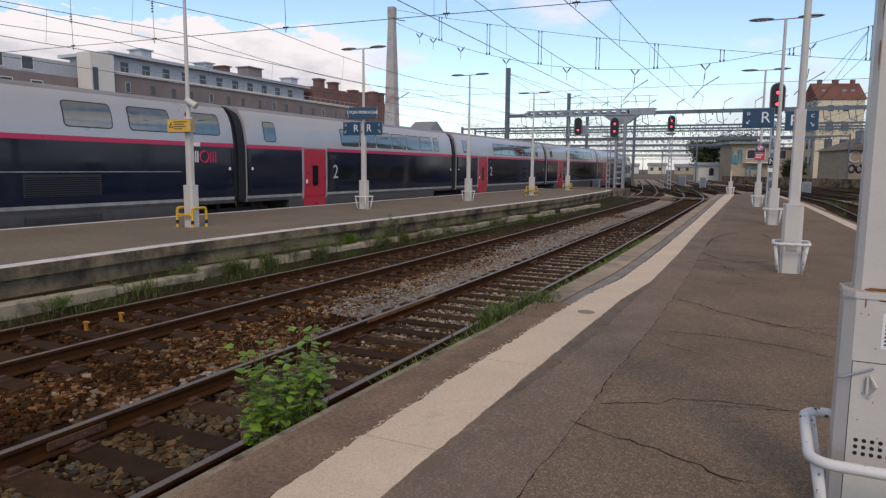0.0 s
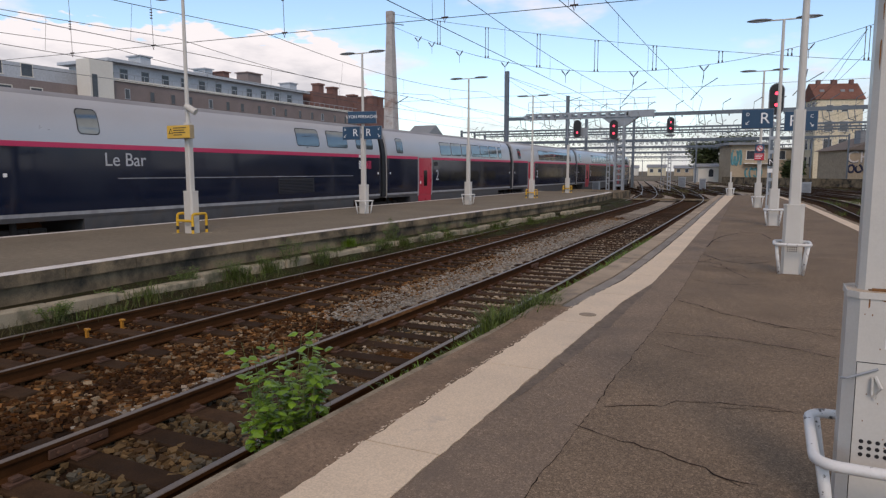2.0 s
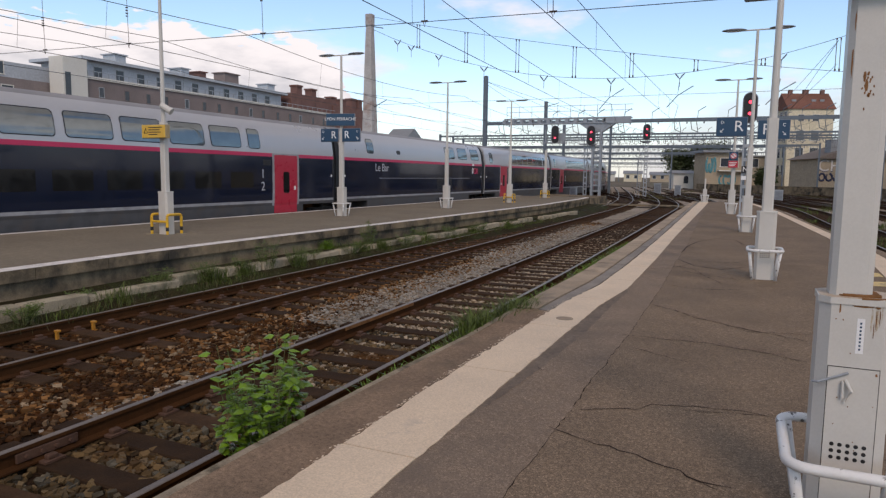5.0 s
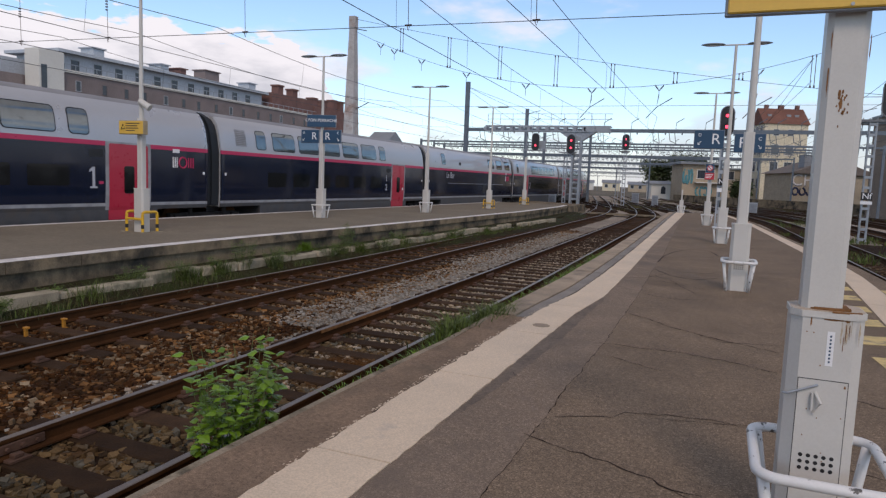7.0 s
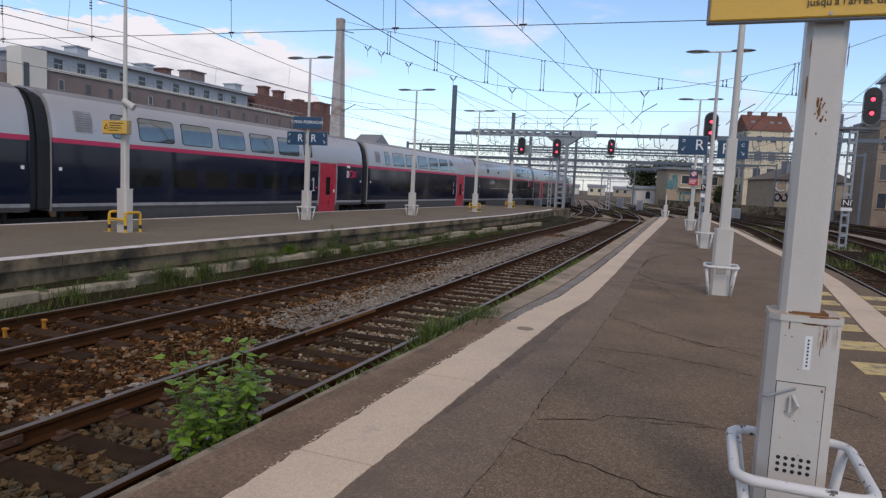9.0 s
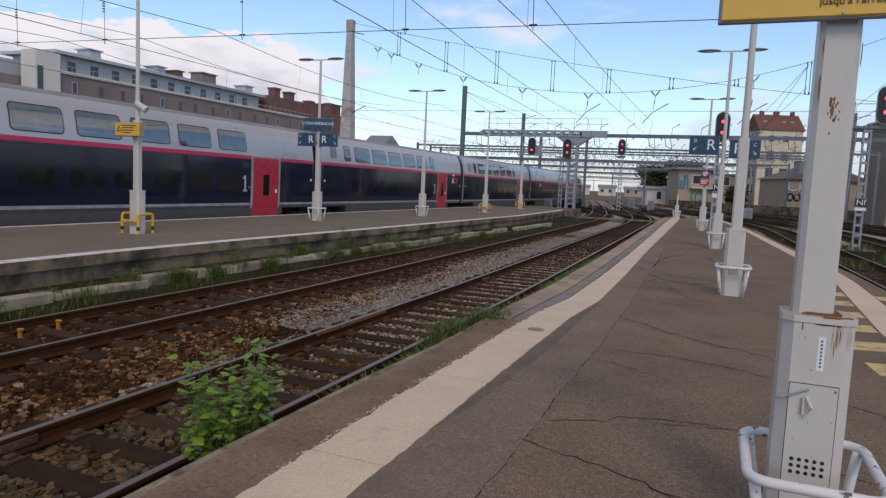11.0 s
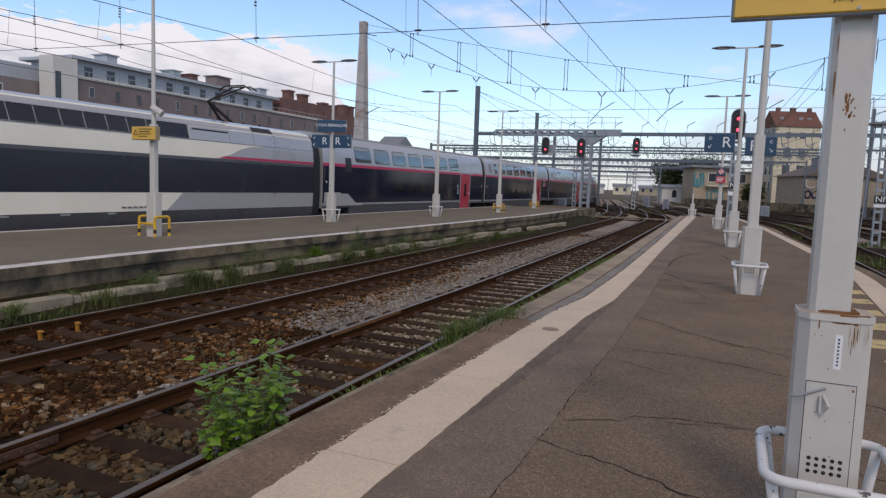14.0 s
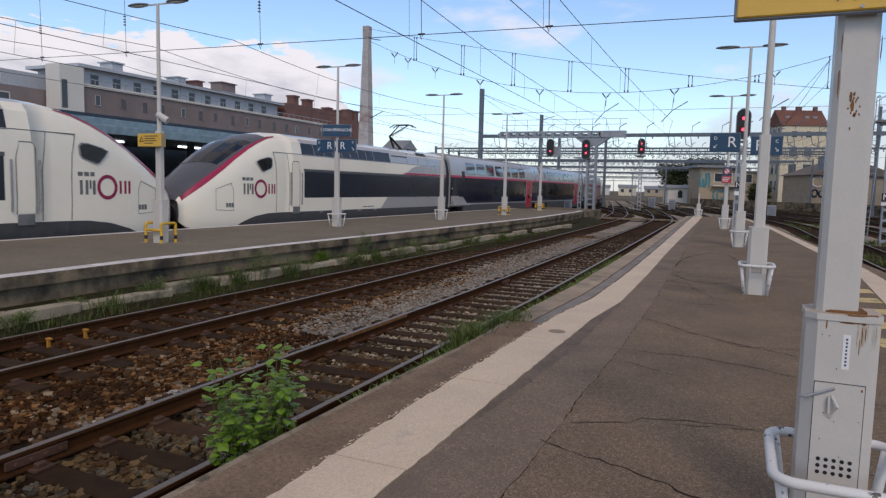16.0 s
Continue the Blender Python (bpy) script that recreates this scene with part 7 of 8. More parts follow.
# older red-brick houses further up the line
t = thing("red_brick_building", "old red brick houses with tall chimney stacks", "building")
bm = bmesh.new()
box(bm, BX - 12, BX - 1, 133, 150, BED, 20.4)
box(bm, BX - 12, BX - 0.5, 150.1, 168, BED, 19.0)
part("wall", bm, M_REDBRICK, t)
for y, h in ((138, 2.2), (144, 2.0), (153, 1.0), (158, 0.9), (163, 1.6), (166.5, 1.6)):
    bm = bmesh.new()
    box(bm, BX - 5, BX - 3, y, y + 2.0, 18.9, 20.3 + h)
    box(bm, BX - 5.2, BX - 2.8, y - 0.2, y + 2.2, 20.3 + h, 20.7 + h)
    part("chimney", bm, M_REDBRICK, t)
t = thing("white_house", "white house with a gable roof behind the train", "building")
bm = bmesh.new()
box(bm, BX + 4, BX + 10, 171, 179, BED, 12.0)
part("wall", bm, M_OFFWHITE, t)
bm = bmesh.new()
pr = [(170.4, 12.0), (179.6, 12.0), (175, 14.6)]
a_ = [bm.verts.new((BX + 3.5, y, z)) for y, z in pr]
b_ = [bm.verts.new((BX + 10.5, y, z)) for y, z in pr]
bm.faces.new(a_)
bm.faces.new(b_[::-1])
for i in range(3):
    bm.faces.new((a_[i], b_[i], b_[(i + 1) % 3], a_[(i + 1) % 3]))
part("roof", bm, M_ZINC, t)

# station canopy on the platform behind the train
t = thing("station_canopy", "dark teal station canopy over the next platform", "canopy")
bm = bmesh.new()
box(bm, -40, -27.5, -30, 64, 3.9, 4.2)
part("roof", bm, M_CANOPY, t)
bm = bmesh.new()
box(bm, -27.5, -27.25, -30, 64, 3.72, 4.12, 0.02)
part("fascia", bm, M_CANOPY, t, "pale teal fascia board")
bm = bmesh.new()
box(bm, -29.4, -29.2, -30, 64, 4.2, 4.62, 0.02)
part("gutter", bm, M_CANOPY, t)
for k in range(13):
    bm = bmesh.new()
    box(bm, -31.2, -30.9, -24 + k * 7 - 0.15, -24 + k * 7 + 0.15, 0.0, 3.9)
    part("column", bm, M_CANOPYDARK, t)
bm = bmesh.new()
box(bm, -46, -40.5, -30, 64, BED, 6.0)
part("back_wall", bm, M_CANOPYDARK, t, "dark blue panelled wall under the canopy")
for k in range(11):
    bm = bmesh.new()
    box(bm, -34.1, -33.9, -22 + k * 7, -19.4 + k * 7, 3.78, 3.88)
    part("strip_light", bm, M_STRIP, t, "lit white strip light" if k == 0 else "")
t = thing("platform_west", "asphalt platform under the canopy", "platform", kind="structure")
bm = bmesh.new()
box(bm, -40, -26.5, -30, 64, BED, 0.0)
part("asphalt_surface", bm, M_ASPHALT, t)
t = thing("low_building", "long low railway building behind the train", "building")
bm = bmesh.new()
box(bm, -75, -60, 45, 140, BED, 4.8)
part("wall", bm, M_BRICK, t)


# ---- east side: houses, shed, signal box ----
def gabled(name, label, cx, cy, w, d, h, rh, wall, roof, rot=0, over=0.5, ridge="x"):
    t = thing(name, label, "building", m=pose(cx, cy, 0, 0, 0, rot))
    bm = bmesh.new()
    box(bm, -w / 2, w / 2, -d / 2, d / 2, BED, h)
    part("wall", bm, wall, t)
    bm = bmesh.new()
    if ridge == "x":
        pts = [(-d / 2 - over, h), (d / 2 + over, h), (0, h + rh)]
        a_ = [bm.verts.new((-w / 2 - over, y, z)) for y, z in pts]
        b_ = [bm.verts.new((w / 2 + over, y, z)) for y, z in pts]
    else:
        pts = [(-w / 2 - over, h), (w / 2 + over, h), (0, h + rh)]
        a_ = [bm.verts.new((x, -d / 2 - over, z)) for x, z in pts]
        b_ = [bm.verts.new((x, d / 2 + over, z)) for x, z in pts]
    bm.faces.new(a_)
    bm.faces.new(b_[::-1])
    for i in range(3):
        bm.faces.new((a_[i], b_[i], b_[(i + 1) % 3], a_[(i + 1) % 3]))
    bmesh.ops.recalc_face_normals(bm, faces=bm.faces)
    part("roof", bm, roof, t)
    return t


h = gabled("yellow_house", "tall pale yellow house with a red tiled roof", 9.5, 156.1, 8.6, 7, 15.4, 3.4, M_PALEYEL, M_TILES, 20, 0.3)
for z, wh in ((2.5, 1.9), (5.9, 1.9), (9.3, 1.9), (13.1, 1.2)):
    for k, x in enumerate((-1.9, 0.9)):
        window(h, x, -3.5, z, 1.5 if wh > 1.5 else 1.1, wh, "y", M_OFFWHITE, M_SHUT if z == 9.3 else M_PANE, -1)
    for y in (-2.2, 0, 2.2):
        window(h, -4.3, y, z, 1.2, 1.9, "x", M_OFFWHITE, M_PANE, -1)
for x, w in ((-3.2, 0.7), (-0.4, 1.0), (3.0, 0.7)):
    bm = bmesh.new()
    box(bm, x, x + w, -0.35, 0.35, 18.2, 19.5)
    part("chimney", bm, M_REDBRICK, h)
for x in (-3.2, 0.6, 2.2):
    bm = bmesh.new()
    box(bm, x, x + 0.8, -2.0, -1.5, 16.9, 17.45)
    part("skylight", bm, M_ZINC, h)
s = gabled("graffiti_shed", "beige shed with a gable and white and blue graffiti", 14.3, 128.9, 13, 10, 4.9, 2.5, M_BEIGE, M_SLATE, 20, 0.6, "y")
M_GRAF = mat("graffiti_white", (0.62, 0.60, 0.58), 0.7, fine_amt=0.2)
M_GRAF2 = mat("graffiti_navy", (0.02, 0.03, 0.08), 0.7, fine_amt=0.2)
M_GRAF3 = mat("graffiti_teal", (0.10, 0.30, 0.34), 0.7, fine_amt=0.2)


def scrawl(parent, x0, x1, z0, z1, y, material, seed, r=0.16, n=7, axis="y"):
    """Unreadable sprayed loops on a wall."""
    rnd = random.Random(seed)
    for k in range(n):
        cx = x0 + (x1 - x0) * (k + 0.5) / n
        w, hh = (x1 - x0) / n * 0.42, (z1 - z0) * 0.42
        a0, a1 = rnd.uniform(0, 6), rnd.uniform(3.5, 6.2)
        bm = bmesh.new()
        pts = []
        for i in range(11):
            a = a0 + a1 * i / 10
            p = (cx + w * math.cos(a), (z0 + z1) / 2 + hh * math.sin(a) * rnd.uniform(0.85, 1.1))
            pts.append((p[0], y, p[1]) if axis == "y" else (y, p[0], p[1]))
        tube(bm, pts, r, 4)
        part("graffiti", bm, material, parent)


letters("graffiti_shadow", "CH", 2.75, M_GRAF2, Matrix.Translation((-4.62, -5.03, 3.72)) @ UP, s, "dark outline of the sprayed letters", 0.02)
letters("graffiti", "CH", 2.55, M_GRAF, Matrix.Translation((-4.65, -5.07, 3.75)) @ UP, s, "white sprayed letters", 0.02)
scrawl(s, -2.0, 0.6, 3.0, 4.6, -5.0, M_GRAF, 1, 0.13, 2)
scrawl(s, -6.3, 0.4, 1.3, 2.7, -5.0, M_GRAF2, 2, 0.17, 6)
bm = bmesh.new()
box(bm, -4.2, -2.4, -4.0, -2.0, 5.2, 8.0)
part("chimney", bm, M_ZINC, s)
b5 = thing("signal_box", "two-storey beige signal box with wide windows", "building", m=pose(-2.6, 159.6, 0, 0, 0, 20))
bm = bmesh.new()
box(bm, -7.5, 0.5, -4, 4, BED, 7.0)
box(bm, 0.5, 8, -3, 4, BED, 6.2)
part("wall", bm, M_BEIGE, b5)
bm = bmesh.new()
box(bm, -8.4, 1.2, -5, 4.6, 7.0, 7.5)
box(bm, 0.4, 8.4, -3.4, 4.4, 6.2, 6.5)
part("flat_roof", bm, M_ZINC, b5)
for x, w in ((-3.6, 1.6), (-1.7, 1.6), (3.0, 1.2), (6.0, 1.2)):
    window(b5, x, -4.0 if x < 0 else -3.0, 4.1, w, 1.7, "y", M_OFFWHITE, M_PANE, -1)
bm = bmesh.new()
box(bm, -5, 0.5, -5.2, -4, 3.1, 3.3)
part("balcony", bm, M_OFFWHITE, b5)
scrawl(b5, -7.4, -5.4, 2.5, 6.2, -4.0, M_GRAF3, 3, 0.22, 3)
scrawl(b5, -4.6, -1.2, 0.2, 2.4, -4.0, M_GRAF3, 4, 0.2, 4)
hut = gabled("track_hut", "small pale hut with an arched window", -13.3, 163, 5.4, 4.5, 2.6, 0.7, M_OFFWHITE, M_ZINC, 18)
bm = bmesh.new()
box(bm, -0.5, 0.5, -2.3, -2.2, 0.4, 1.6)
tube(bm, [(0, -2.3, 1.6), (0, -2.2, 1.6)], 0.5, 16)
part("arched_window", bm, M_PANE, hut)
w_ = gabled("apartment_house", "pale grey apartment house with rows of windows", 31.3, 98, 18, 20, 17.5, 3.5, M_PALEGREY, M_ZINC, 14)
for z in (0.6, 4.0, 7.4, 10.8):
    for y in (-8, -5, -2, 1, 4, 7):
        window(w_, -9.0, y, z, 1.2, 2.0, "x", M_CLAD, M_PANE, -1)
    for x in (-7, -3.5, 0, 3.5, 7):
        window(w_, x, -10.0, z, 1.2, 2.0, "y", M_CLAD, M_PANE, -1)
br = thing("brown_house", "narrow brown rendered house beside the apartment house", "building", m=pose(18.6, 93.0, 0, 0, 0, 8))
bm = bmesh.new()
box(bm, -1.8, 1.8, -4, 4, BED, 11.0)
part("wall", bm, M_BROWN, br)
bm = bmesh.new()
box(bm, -2.0, 2.0, -4.3, 4.3, 11.0, 11.25)
part("flat_roof", bm, M_ZINC, br)
for z in (1.2, 4.4, 7.6):
    for x in (-0.9, 0.9):
        window(br, x, -4.0, z, 0.9, 1.7, "y", M_BEIGE, M_PANE, -1)
n2 = gabled("brown_shed", "low brown shed with a slate roof", 22, 72, 9, 12, 2.6, 2.0, M_BEIGE, M_ZINC, -10, 0.5, "y")
t = thing("retaining_wall", "dark stained retaining wall along the yard", "wall", kind="structure")
bm = bmesh.new()
for (xa, ya), (xb, yb) in (((-9, 140), (4, 118)), ((4, 118), (20, 100)), ((20, 100), (40, 84))):
    d = Vector((xb - xa, yb - ya)).normalized() * 0.4
    prism(bm, [(xa, ya), (xb, yb), (xb - d.y, yb + d.x), (xa - d.y, ya + d.x)], BED, 0.55)
part("wall", bm, M_WALL, t)
# distance beyond the yard
for x, y, w, hh, m_, lab in ((-55, 366, 9, 3.4, M_PALEYEL, "small yellow building far up the line"), (-78, 380, 22, 3.2, M_OFFWHITE, "low pale shed far up the line"),
                             (-36, 372, 22, 3.0, M_BEIGE, "low beige shed far up the line"), (-100, 420, 40, 6, M_BRICK, "distant dark brick building"), (-15, 430, 40, 5.5, M_BEIGE, "distant beige rendered building")):
    t = gabled("distant_building", lab, x, y, w, 10, hh, 1.6, m_, M_ZINC, 8)
    for k in range(max(2, int(w / 4))):
        window(t, -w / 2 + 2 + k * 4, -5, 1.0, 1.5, 1.6, "y", M_CLAD, M_PANE, -1)

# ---- plants ----
M_LEAF = mat("bright_green_leaf", (0.096, 0.185, 0.009), 0.45, dark=0.7, light=1.25, scale=6, island=0.4, bump=0, fine_amt=0.1)
M_GRASS = mat("weed_green", (0.066, 0.098, 0.012), 0.65, dark=0.7, light=1.2, scale=2, island=0.45, bump=0, fine_amt=0.1)
M_DRY = mat("dry_grass", (0.075, 0.066, 0.022), 0.8, dark=0.7, light=1.2, scale=2, island=0.4, bump=0, fine_amt=0.1)
M_WEEDLEAF = mat("weed_leaf", (0.075, 0.120, 0.012), 0.6, dark=0.7, light=1.2, scale=2, island=0.4, bump=0, fine_amt=0.1)
M_STEM = mat("green_stem", (0.10, 0.12, 0.04), 0.7, bump=0)
M_TREE = mat("tree_leaves", (0.060, 0.085, 0.028), 0.7, dark=0.6, light=1.3, scale=0.5, island=0.4, bump=0)
M_BARK = mat("bark", (0.10, 0.08, 0.06), 0.9)


def leaf_at(V, F, p, d, n, L, w):
    """A broad pointed leaf folded along its middle."""
    side = d.cross(n).normalized() * w
    o = len(V)
    tip = p + d * L - n * L * 0.18
    V += [p, p + d * L * 0.3 + side - n * L * 0.05, p + d * L * 0.62 + side * 0.72 - n * L * 0.10, tip, p + d * L * 0.62 - side * 0.72 - n * L * 0.10,
          p + d * L * 0.3 - side - n * L * 0.05, p + d * L * 0.45 + n * L * 0.06]
    for a, b in ((0, 1), (1, 2), (2, 3), (3, 4), (4, 5), (5, 0)):
        F.append((o + a, o + b, o + 6))


def bush(label, x, y, z, w, h, n_stems, per, leaf, seed, name="shrub", lean=(0, 0)):
    rnd = random.Random(seed)
    t = thing(name, label, "shrub", m=pose(x, y, z))
    sb = bmesh.new()
    V, F = [], []
    for _ in range(n_stems):
        a, r = rnd.uniform(0, 6.28), w * math.sqrt(rnd.random())
        foot = Vector((0.35 * r * math.cos(a), 0.35 * r * math.sin(a) * 1.6, 0))
        hh = h * rnd.uniform(0.55, 1.0)
        top = Vector((r * math.cos(a) + lean[0], r * math.sin(a) * 1.6 + lean[1], hh))
        mid = foot.lerp(top, 0.5) + Vector((rnd.uniform(-0.04, 0.04), rnd.uniform(-0.04, 0.04), 0.06))
        tube(sb, [foot, mid, top], 0.006, 4, True, 0, 0.002)
        for i in range(per):
            k = rnd.uniform(0.25, 1.0)
            p = (foot.lerp(mid, k * 2) if k < 0.5 else mid.lerp(top, k * 2 - 1))
            az = rnd.uniform(0, 6.28)
            d = Vector((math.cos(az), math.sin(az), rnd.uniform(-0.35, 0.5))).normalized()
            up = Vector((rnd.uniform(-0.4, 0.4), rnd.uniform(-0.4, 0.4), 1)).normalized()
            p = p + d * rnd.uniform(0.01, 0.06)
            leaf_at(V, F, p, d, up, leaf * rnd.uniform(0.6, 1.15), leaf * rnd.uniform(0.36, 0.56))
    part("stem_cluster", sb, M_STEM, t)["kind"] = "stuff"
    me = bpy.data.meshes.new("leaves")
    me.from_pydata([tuple(v) for v in V], [], F)
    me.materials.append(M_LEAF if name == "shrub" else M_WEEDLEAF)
    o = new("leaves", me)
    o.parent = t
    tagged(o, "bright green pointed leaves", kind="stuff")
    return t


bush("bright green self-sown shrub growing at the platform edge", -3.20, 3.92, BED, 0.33, 1.24, 46, 17, 0.084, 3)


def tuft(name, label, spots, seed, blade_h, mats=M_GRASS, wide=0.006, droop=0.35):
    """Weeds: blades of grass scattered in clumps (x, y, z, spread x, spread y, blades)."""
    rnd = random.Random(seed)
    V, F = [], []
    for x, y, z, sx, sy, n in spots:
        for _ in range(n):
            p = Vector((x + rnd.gauss(0, sx), y + rnd.gauss(0, sy), z))
            a = rnd.uniform(0, 6.28)
            hh = blade_h * rnd.uniform(0.4, 1.1)
            d = Vector((math.cos(a), math.sin(a), 0)) * hh * rnd.uniform(0.1, droop * 2)
            s = Vector((-math.sin(a), math.cos(a), 0)) * wide * rnd.uniform(0.6, 1.5)
            o = len(V)
            m1 = p + d * 0.4 + Vector((0, 0, hh * 0.65))
            V += [p - s, p + s, m1 + s * 0.9, m1 - s * 0.9, p + d + Vector((0, 0, hh * 0.95))]
            F += [(o, o + 1, o + 2, o + 3), (o + 3, o + 2, o + 4)]
    me = bpy.data.meshes.new(name)
    me.from_pydata([tuple(v) for v in V], [], F)
    me.materials.append(mats)
    return tagged(new(name, me), label, "weeds", kind="stuff")


# the leafy clump that hangs over the edge, and weeds along the near rail
tuft("weeds", "leafy green weeds spilling over the platform edge", [(-2.74, 7.4, -0.28, 0.13, 0.30, 1500), (-2.60, 8.1, -0.16, 0.11, 0.26, 900), (-2.85, 6.9, -0.45, 0.10, 0.25, 700), (-2.72, 7.0, -0.1, 0.08, 0.2, 300)], 5, 0.26, M_GRASS, 0.005, 0.8)
rw = random.Random(8)
tuft("weeds", "green weeds between the rail and the platform wall",
     [(-3.0 + rw.uniform(-0.12, 0.12), y, BED, 0.10, 0.22, 50) for y in [3.2, 3.8, 5.2, 5.6, 6.2, 6.8] + [9 + 0.5 * k for k in range(20)]], 6, 0.24, M_GRASS, 0.006)
tuft("weeds", "bright green moss and weeds in the edge joint", [(along(EDGE_L, 9 + 0.4 * k) - 0.10 + rw.uniform(-0.05, 0.03), 9 + 0.4 * k, -0.30, 0.08, 0.25, rw.randint(60, 260)) for k in range(26)], 16, 0.22, M_LEAF, 0.006, 0.8)
tuft("weeds", "low bright weeds along the near platform nosing", [(along(EDGE_L, y) - 0.03, y, -0.10, 0.03, 0.16, rw.randint(20, 90)) for y in [4.6 + 0.3 * k for k in range(9)]], 26, 0.10, M_LEAF, 0.004, 0.9)
spots = []
for k in range(64):
    y = 4.5 + 30 * rw.random()
    spots.append((along(FE_R, y) + rw.choice((0.5, 0.75, 1.15, 1.3, 1.45)) + rw.uniform(-0.15, 0.15), y, -0.62, 0.12, 0.26, rw.randint(30, 100)))
tuft("weeds", "patchy green weeds along the foot of the far platform", spots, 9, 0.18, M_GRASS, 0.004, 0.8)
spots = [(along(FE_R, y) + dx, y + rw.uniform(-0.2, 0.2), -0.62, 0.09, 0.16, n) for y, dx, n in
         ((8.1, 1.25, 130), (10.6, 1.2, 260), (11.6, 1.1, 260), (13.6, 1.2, 160), (16.3, 1.0, 420), (17.3, 1.1, 420), (20.5, 1.1, 260), (24.0, 1.2, 260), (28.0, 1.2, 260))]
tuft("weeds", "tall clumps of grass at the platform foot", spots, 29, 0.40, M_GRASS, 0.004, 0.6)
spots = [(along(FE_R, y) + rw.uniform(0.2, 1.6), y, -0.62, 0.25, 0.5, 90) for y in [5 + 0.6 * k for k in range(50)]]
tuft("weeds", "bright green tuft of grass at the platform foot", [(-10.85, 16.14, -0.62, 0.10, 0.14, 420)], 61, 0.42, M_LEAF, 0.004, 0.5)
tuft("dry_grass", "dry yellowish grass along the far platform", spots, 10, 0.20, M_DRY, 0.003, 0.9)
bush("leafy green weed at the foot of the far platform", -9.95, 12.4, -0.62, 0.24, 0.75, 26, 30, 0.036, 13, "weed_shrub")
bush("leafy green weed at the foot of the far platform", -10.05, 11.6, -0.62, 0.2, 0.45, 16, 26, 0.04, 14, "weed_shrub")
bush("leafy green weed at the foot of the far platform", -10.1, 17.2, -0.62, 0.28, 0.95, 28, 30, 0.036, 15, "weed_shrub")
bush("leafy green weed at the foot of the far platform", -9.9, 20.2, -0.62, 0.3, 0.55, 24, 26, 0.04, 17, "weed_shrub")
for yy, hh, ww, sd in ((6.4, 0.35, 0.2, 41), (9.3, 0.5, 0.24, 42), (10.4, 0.55, 0.28, 43), (13.2, 0.6, 0.28, 44), (14.3, 0.45, 0.25, 45), (15.8, 0.5, 0.3, 46), (18.6, 0.5, 0.3, 47), (22.5, 0.5, 0.35, 48), (25.0, 0.5, 0.4, 49)):
    bush("straggly weed at the foot of the far platform", along(FE_R, yy) + 0.95 + 0.15 * (sd % 3), yy, -0.62, ww, hh * 0.95, 30, 24, 0.030, sd, "weed_shrub")
bush("leafy green weed at the foot of the far platform", -9.95, 7.6, -0.62, 0.2, 0.35, 16, 26, 0.04, 18, "weed_shrub")
spots = [(rw.uniform(3.4, 8.0), 10 + 60 * rw.random(), BED, 0.35, 0.6, 60) for _ in range(60)]
tuft("weeds", "scrubby weeds beside the yard tracks", spots, 19, 0.3, M_GRASS, 0.016)
spots = [(bend(rw.uniform(-6.5, 22), y), y, BED, 0.8, 1.2, 60) for y in [70 + 1.2 * k for k in range(50)]]
tuft("dry_grass", "dry scrub between the yard tracks", spots, 20, 0.35, M_DRY, 0.03)


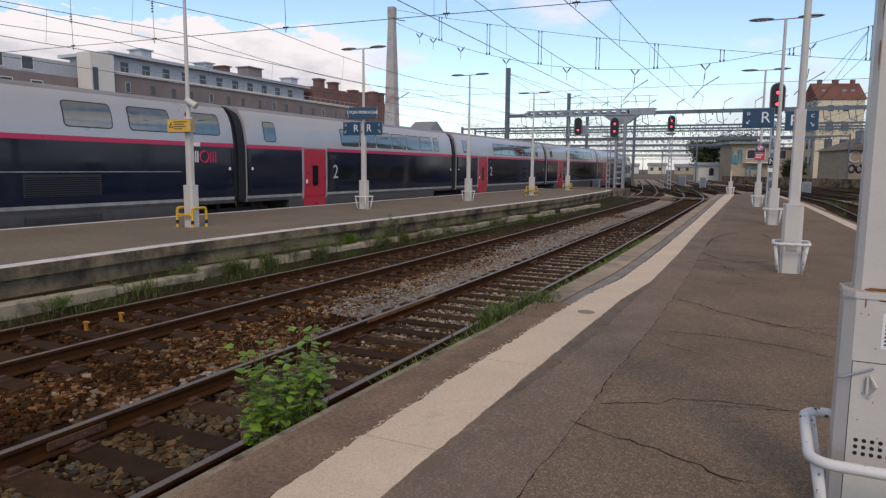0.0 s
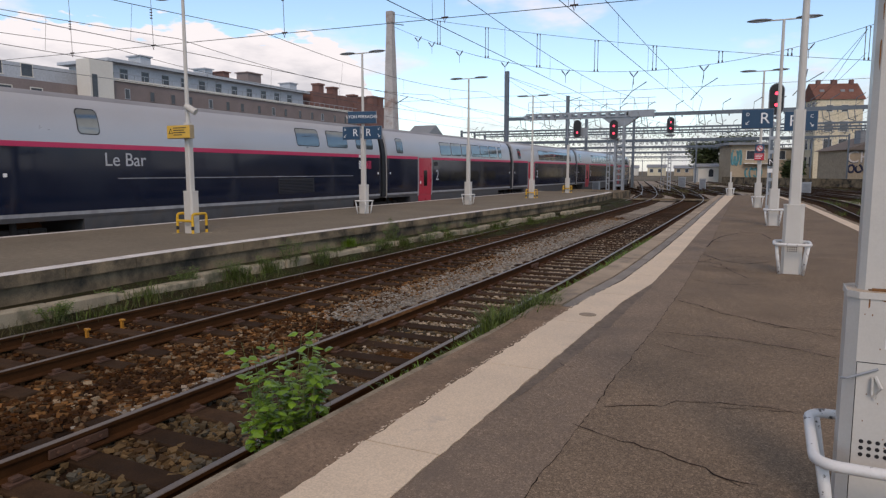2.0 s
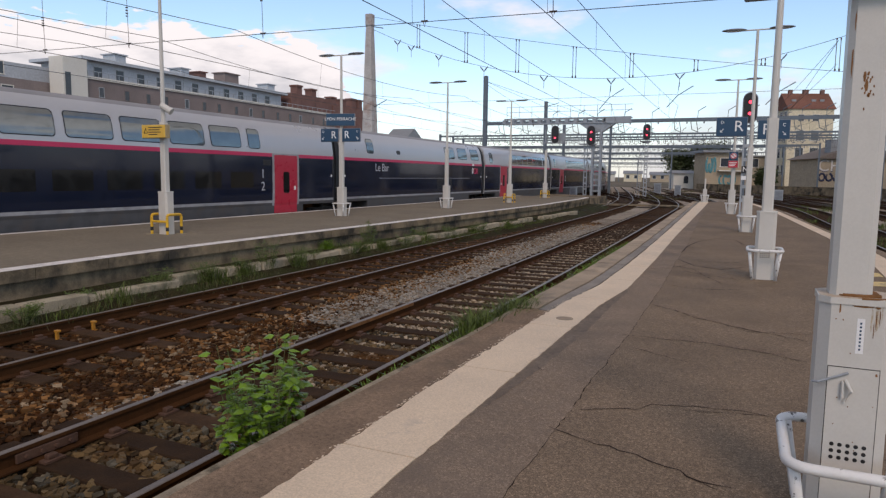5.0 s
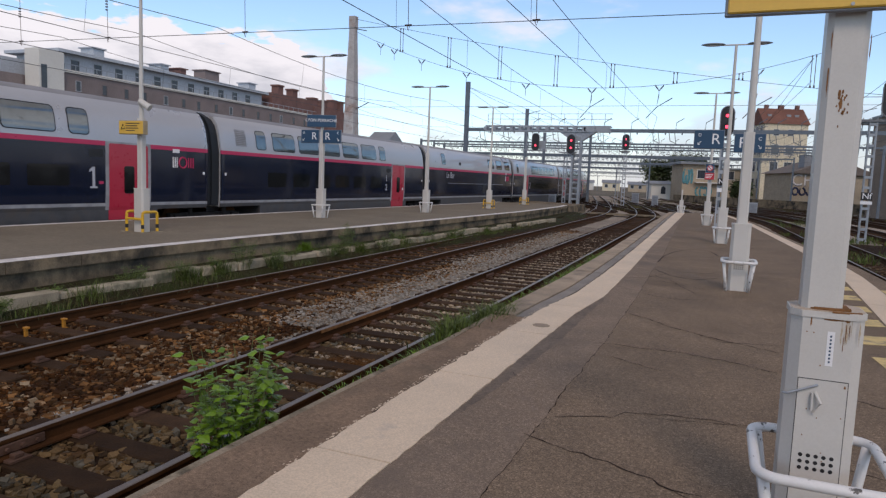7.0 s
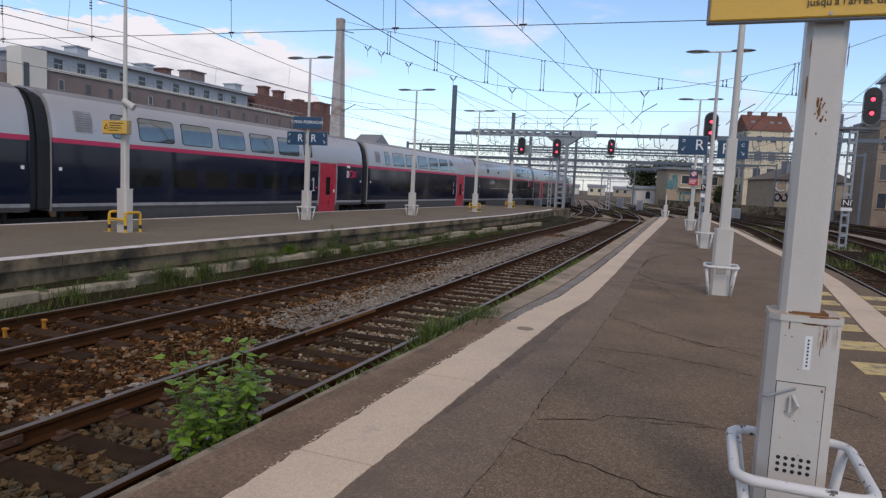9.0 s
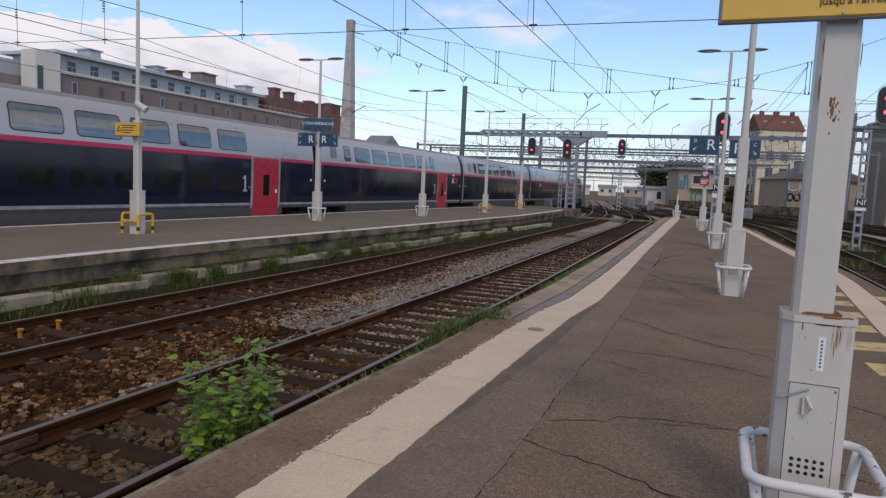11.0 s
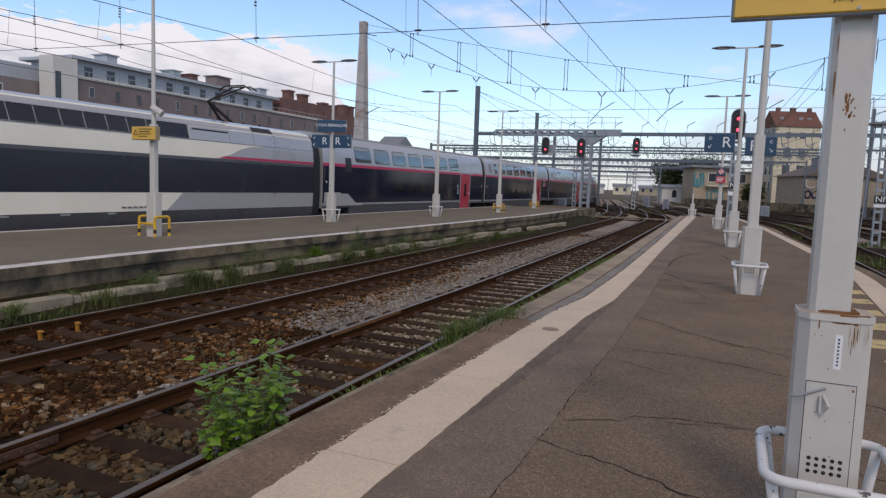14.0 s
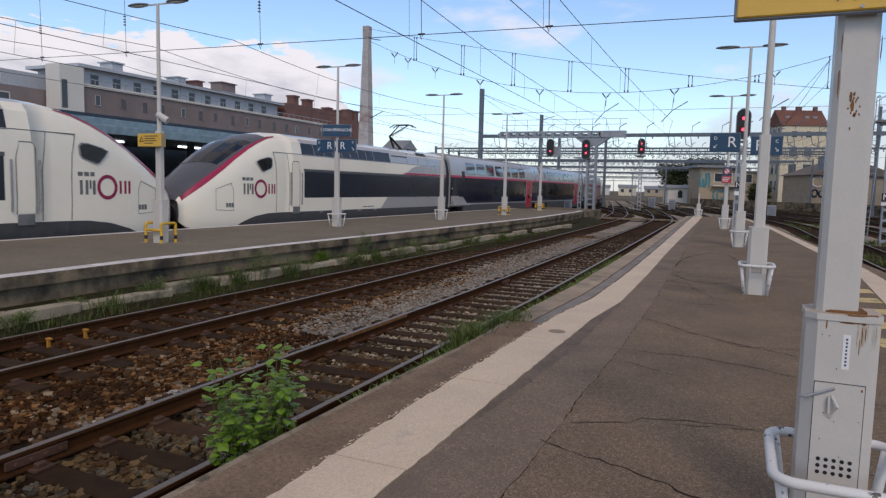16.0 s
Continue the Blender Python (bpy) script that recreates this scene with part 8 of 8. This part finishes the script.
def tree(label, x, y, h, w, seed, n=3200):
    rnd = random.Random(seed)
    t = thing("tree", label, "tree", m=pose(x, y, BED))
    bm = bmesh.new()
    tube(bm, [(0, 0, 0), (0.1, 0, h * 0.3), (-0.1, 0.1, h * 0.6)], 0.3, 8, True, 0, 0.12)
    part("trunk", bm, M_BARK, t)
    limbs = []
    bm = bmesh.new()
    for k in range(14):
        a = rnd.uniform(0, 6.28)
        e = Vector((w * rnd.uniform(0.3, 0.85) * math.cos(a), w * rnd.uniform(0.3, 0.85) * math.sin(a), h * rnd.uniform(0.45, 0.92)))
        limbs.append(e)
        tube(bm, [(0, 0, h * rnd.uniform(0.25, 0.5)), e * 0.6 + Vector((0, 0, h * 0.18)), e], 0.1, 5, True, 0, 0.03)
    part("limbs", bm, M_BARK, t)
    V, F = [], []
    for _ in range(n):
        c = rnd.choice(limbs)
        p = c + Vector((rnd.gauss(0, w * 0.2), rnd.gauss(0, w * 0.2), rnd.gauss(0, h * 0.09)))
        az = rnd.uniform(0, 6.28)
        d = Vector((math.cos(az), math.sin(az), rnd.uniform(-0.6, 0.4))).normalized()
        leaf_at(V, F, p, d, Vector((rnd.uniform(-0.5, 0.5), rnd.uniform(-0.5, 0.5), 1)).normalized(), 0.55, 0.26)
    me = bpy.data.meshes.new("crown")
    me.from_pydata([tuple(v) for v in V], [], F)
    me.materials.append(M_TREE)
    o = new("crown", me)
    o.parent = t
    return t


for x, y, w, hh in ((-8.5, 96, 0.8, 1.5), (3.2, 84, 0.9, 1.3), (-12.5, 108, 1.0, 1.6), (8.0, 70, 0.7, 1.2), (-16.5, 70, 0.7, 1.4)):
    t = thing("relay_cabinet", "grey trackside relay cabinet", "cabinet", "relay cabinets", m=pose(x, y, BED - 0.1))
    bm = bmesh.new()
    box(bm, -w / 2, w / 2, -0.25, 0.25, 0, hh, 0.02)
    box(bm, -w / 2 - 0.05, w / 2 + 0.05, -0.3, 0.3, hh, hh + 0.06, 0.01)
    part("body", bm, M_STEEL, t)
    bm = bmesh.new()
    box(bm, -w / 2 + 0.06, w / 2 - 0.06, -0.262, -0.25, 0.15, hh - 0.1)
    part("door", bm, M_SIGNBACK, t)
tree("leafy green tree behind the track hut", -17, 186, 9.5, 4.5, 31)
tree("leafy green tree beside the signal box", -11.0, 188, 11.0, 6.0, 32, 6000)
tree("leafy green tree beside the yellow house", 3.5, 150, 4.5, 2.0, 33, 1500)


# ---- what moves ----
def travelled(t):
    return 4.818 * t + 0.14087 * t * t - 0.002669 * t ** 3


def on_line(s):
    return Vector((main_line(s), s, RAIL))


def motions():
    for car, u, length in CARS:
        rows = []
        for i in range(33):
            t = 0.5 * i
            a, b = on_line(u + travelled(t)), on_line(u + length + travelled(t))
            turn = math.atan2(a.x - b.x, b.y - a.y) if length > 0 else math.pi + math.atan2(b.x - a.x, a.y - b.y)
            rows.append((t, Matrix.Translation(a) @ Matrix.Rotation(turn, 4, "Z")))
        walk(car, rows)


motions()
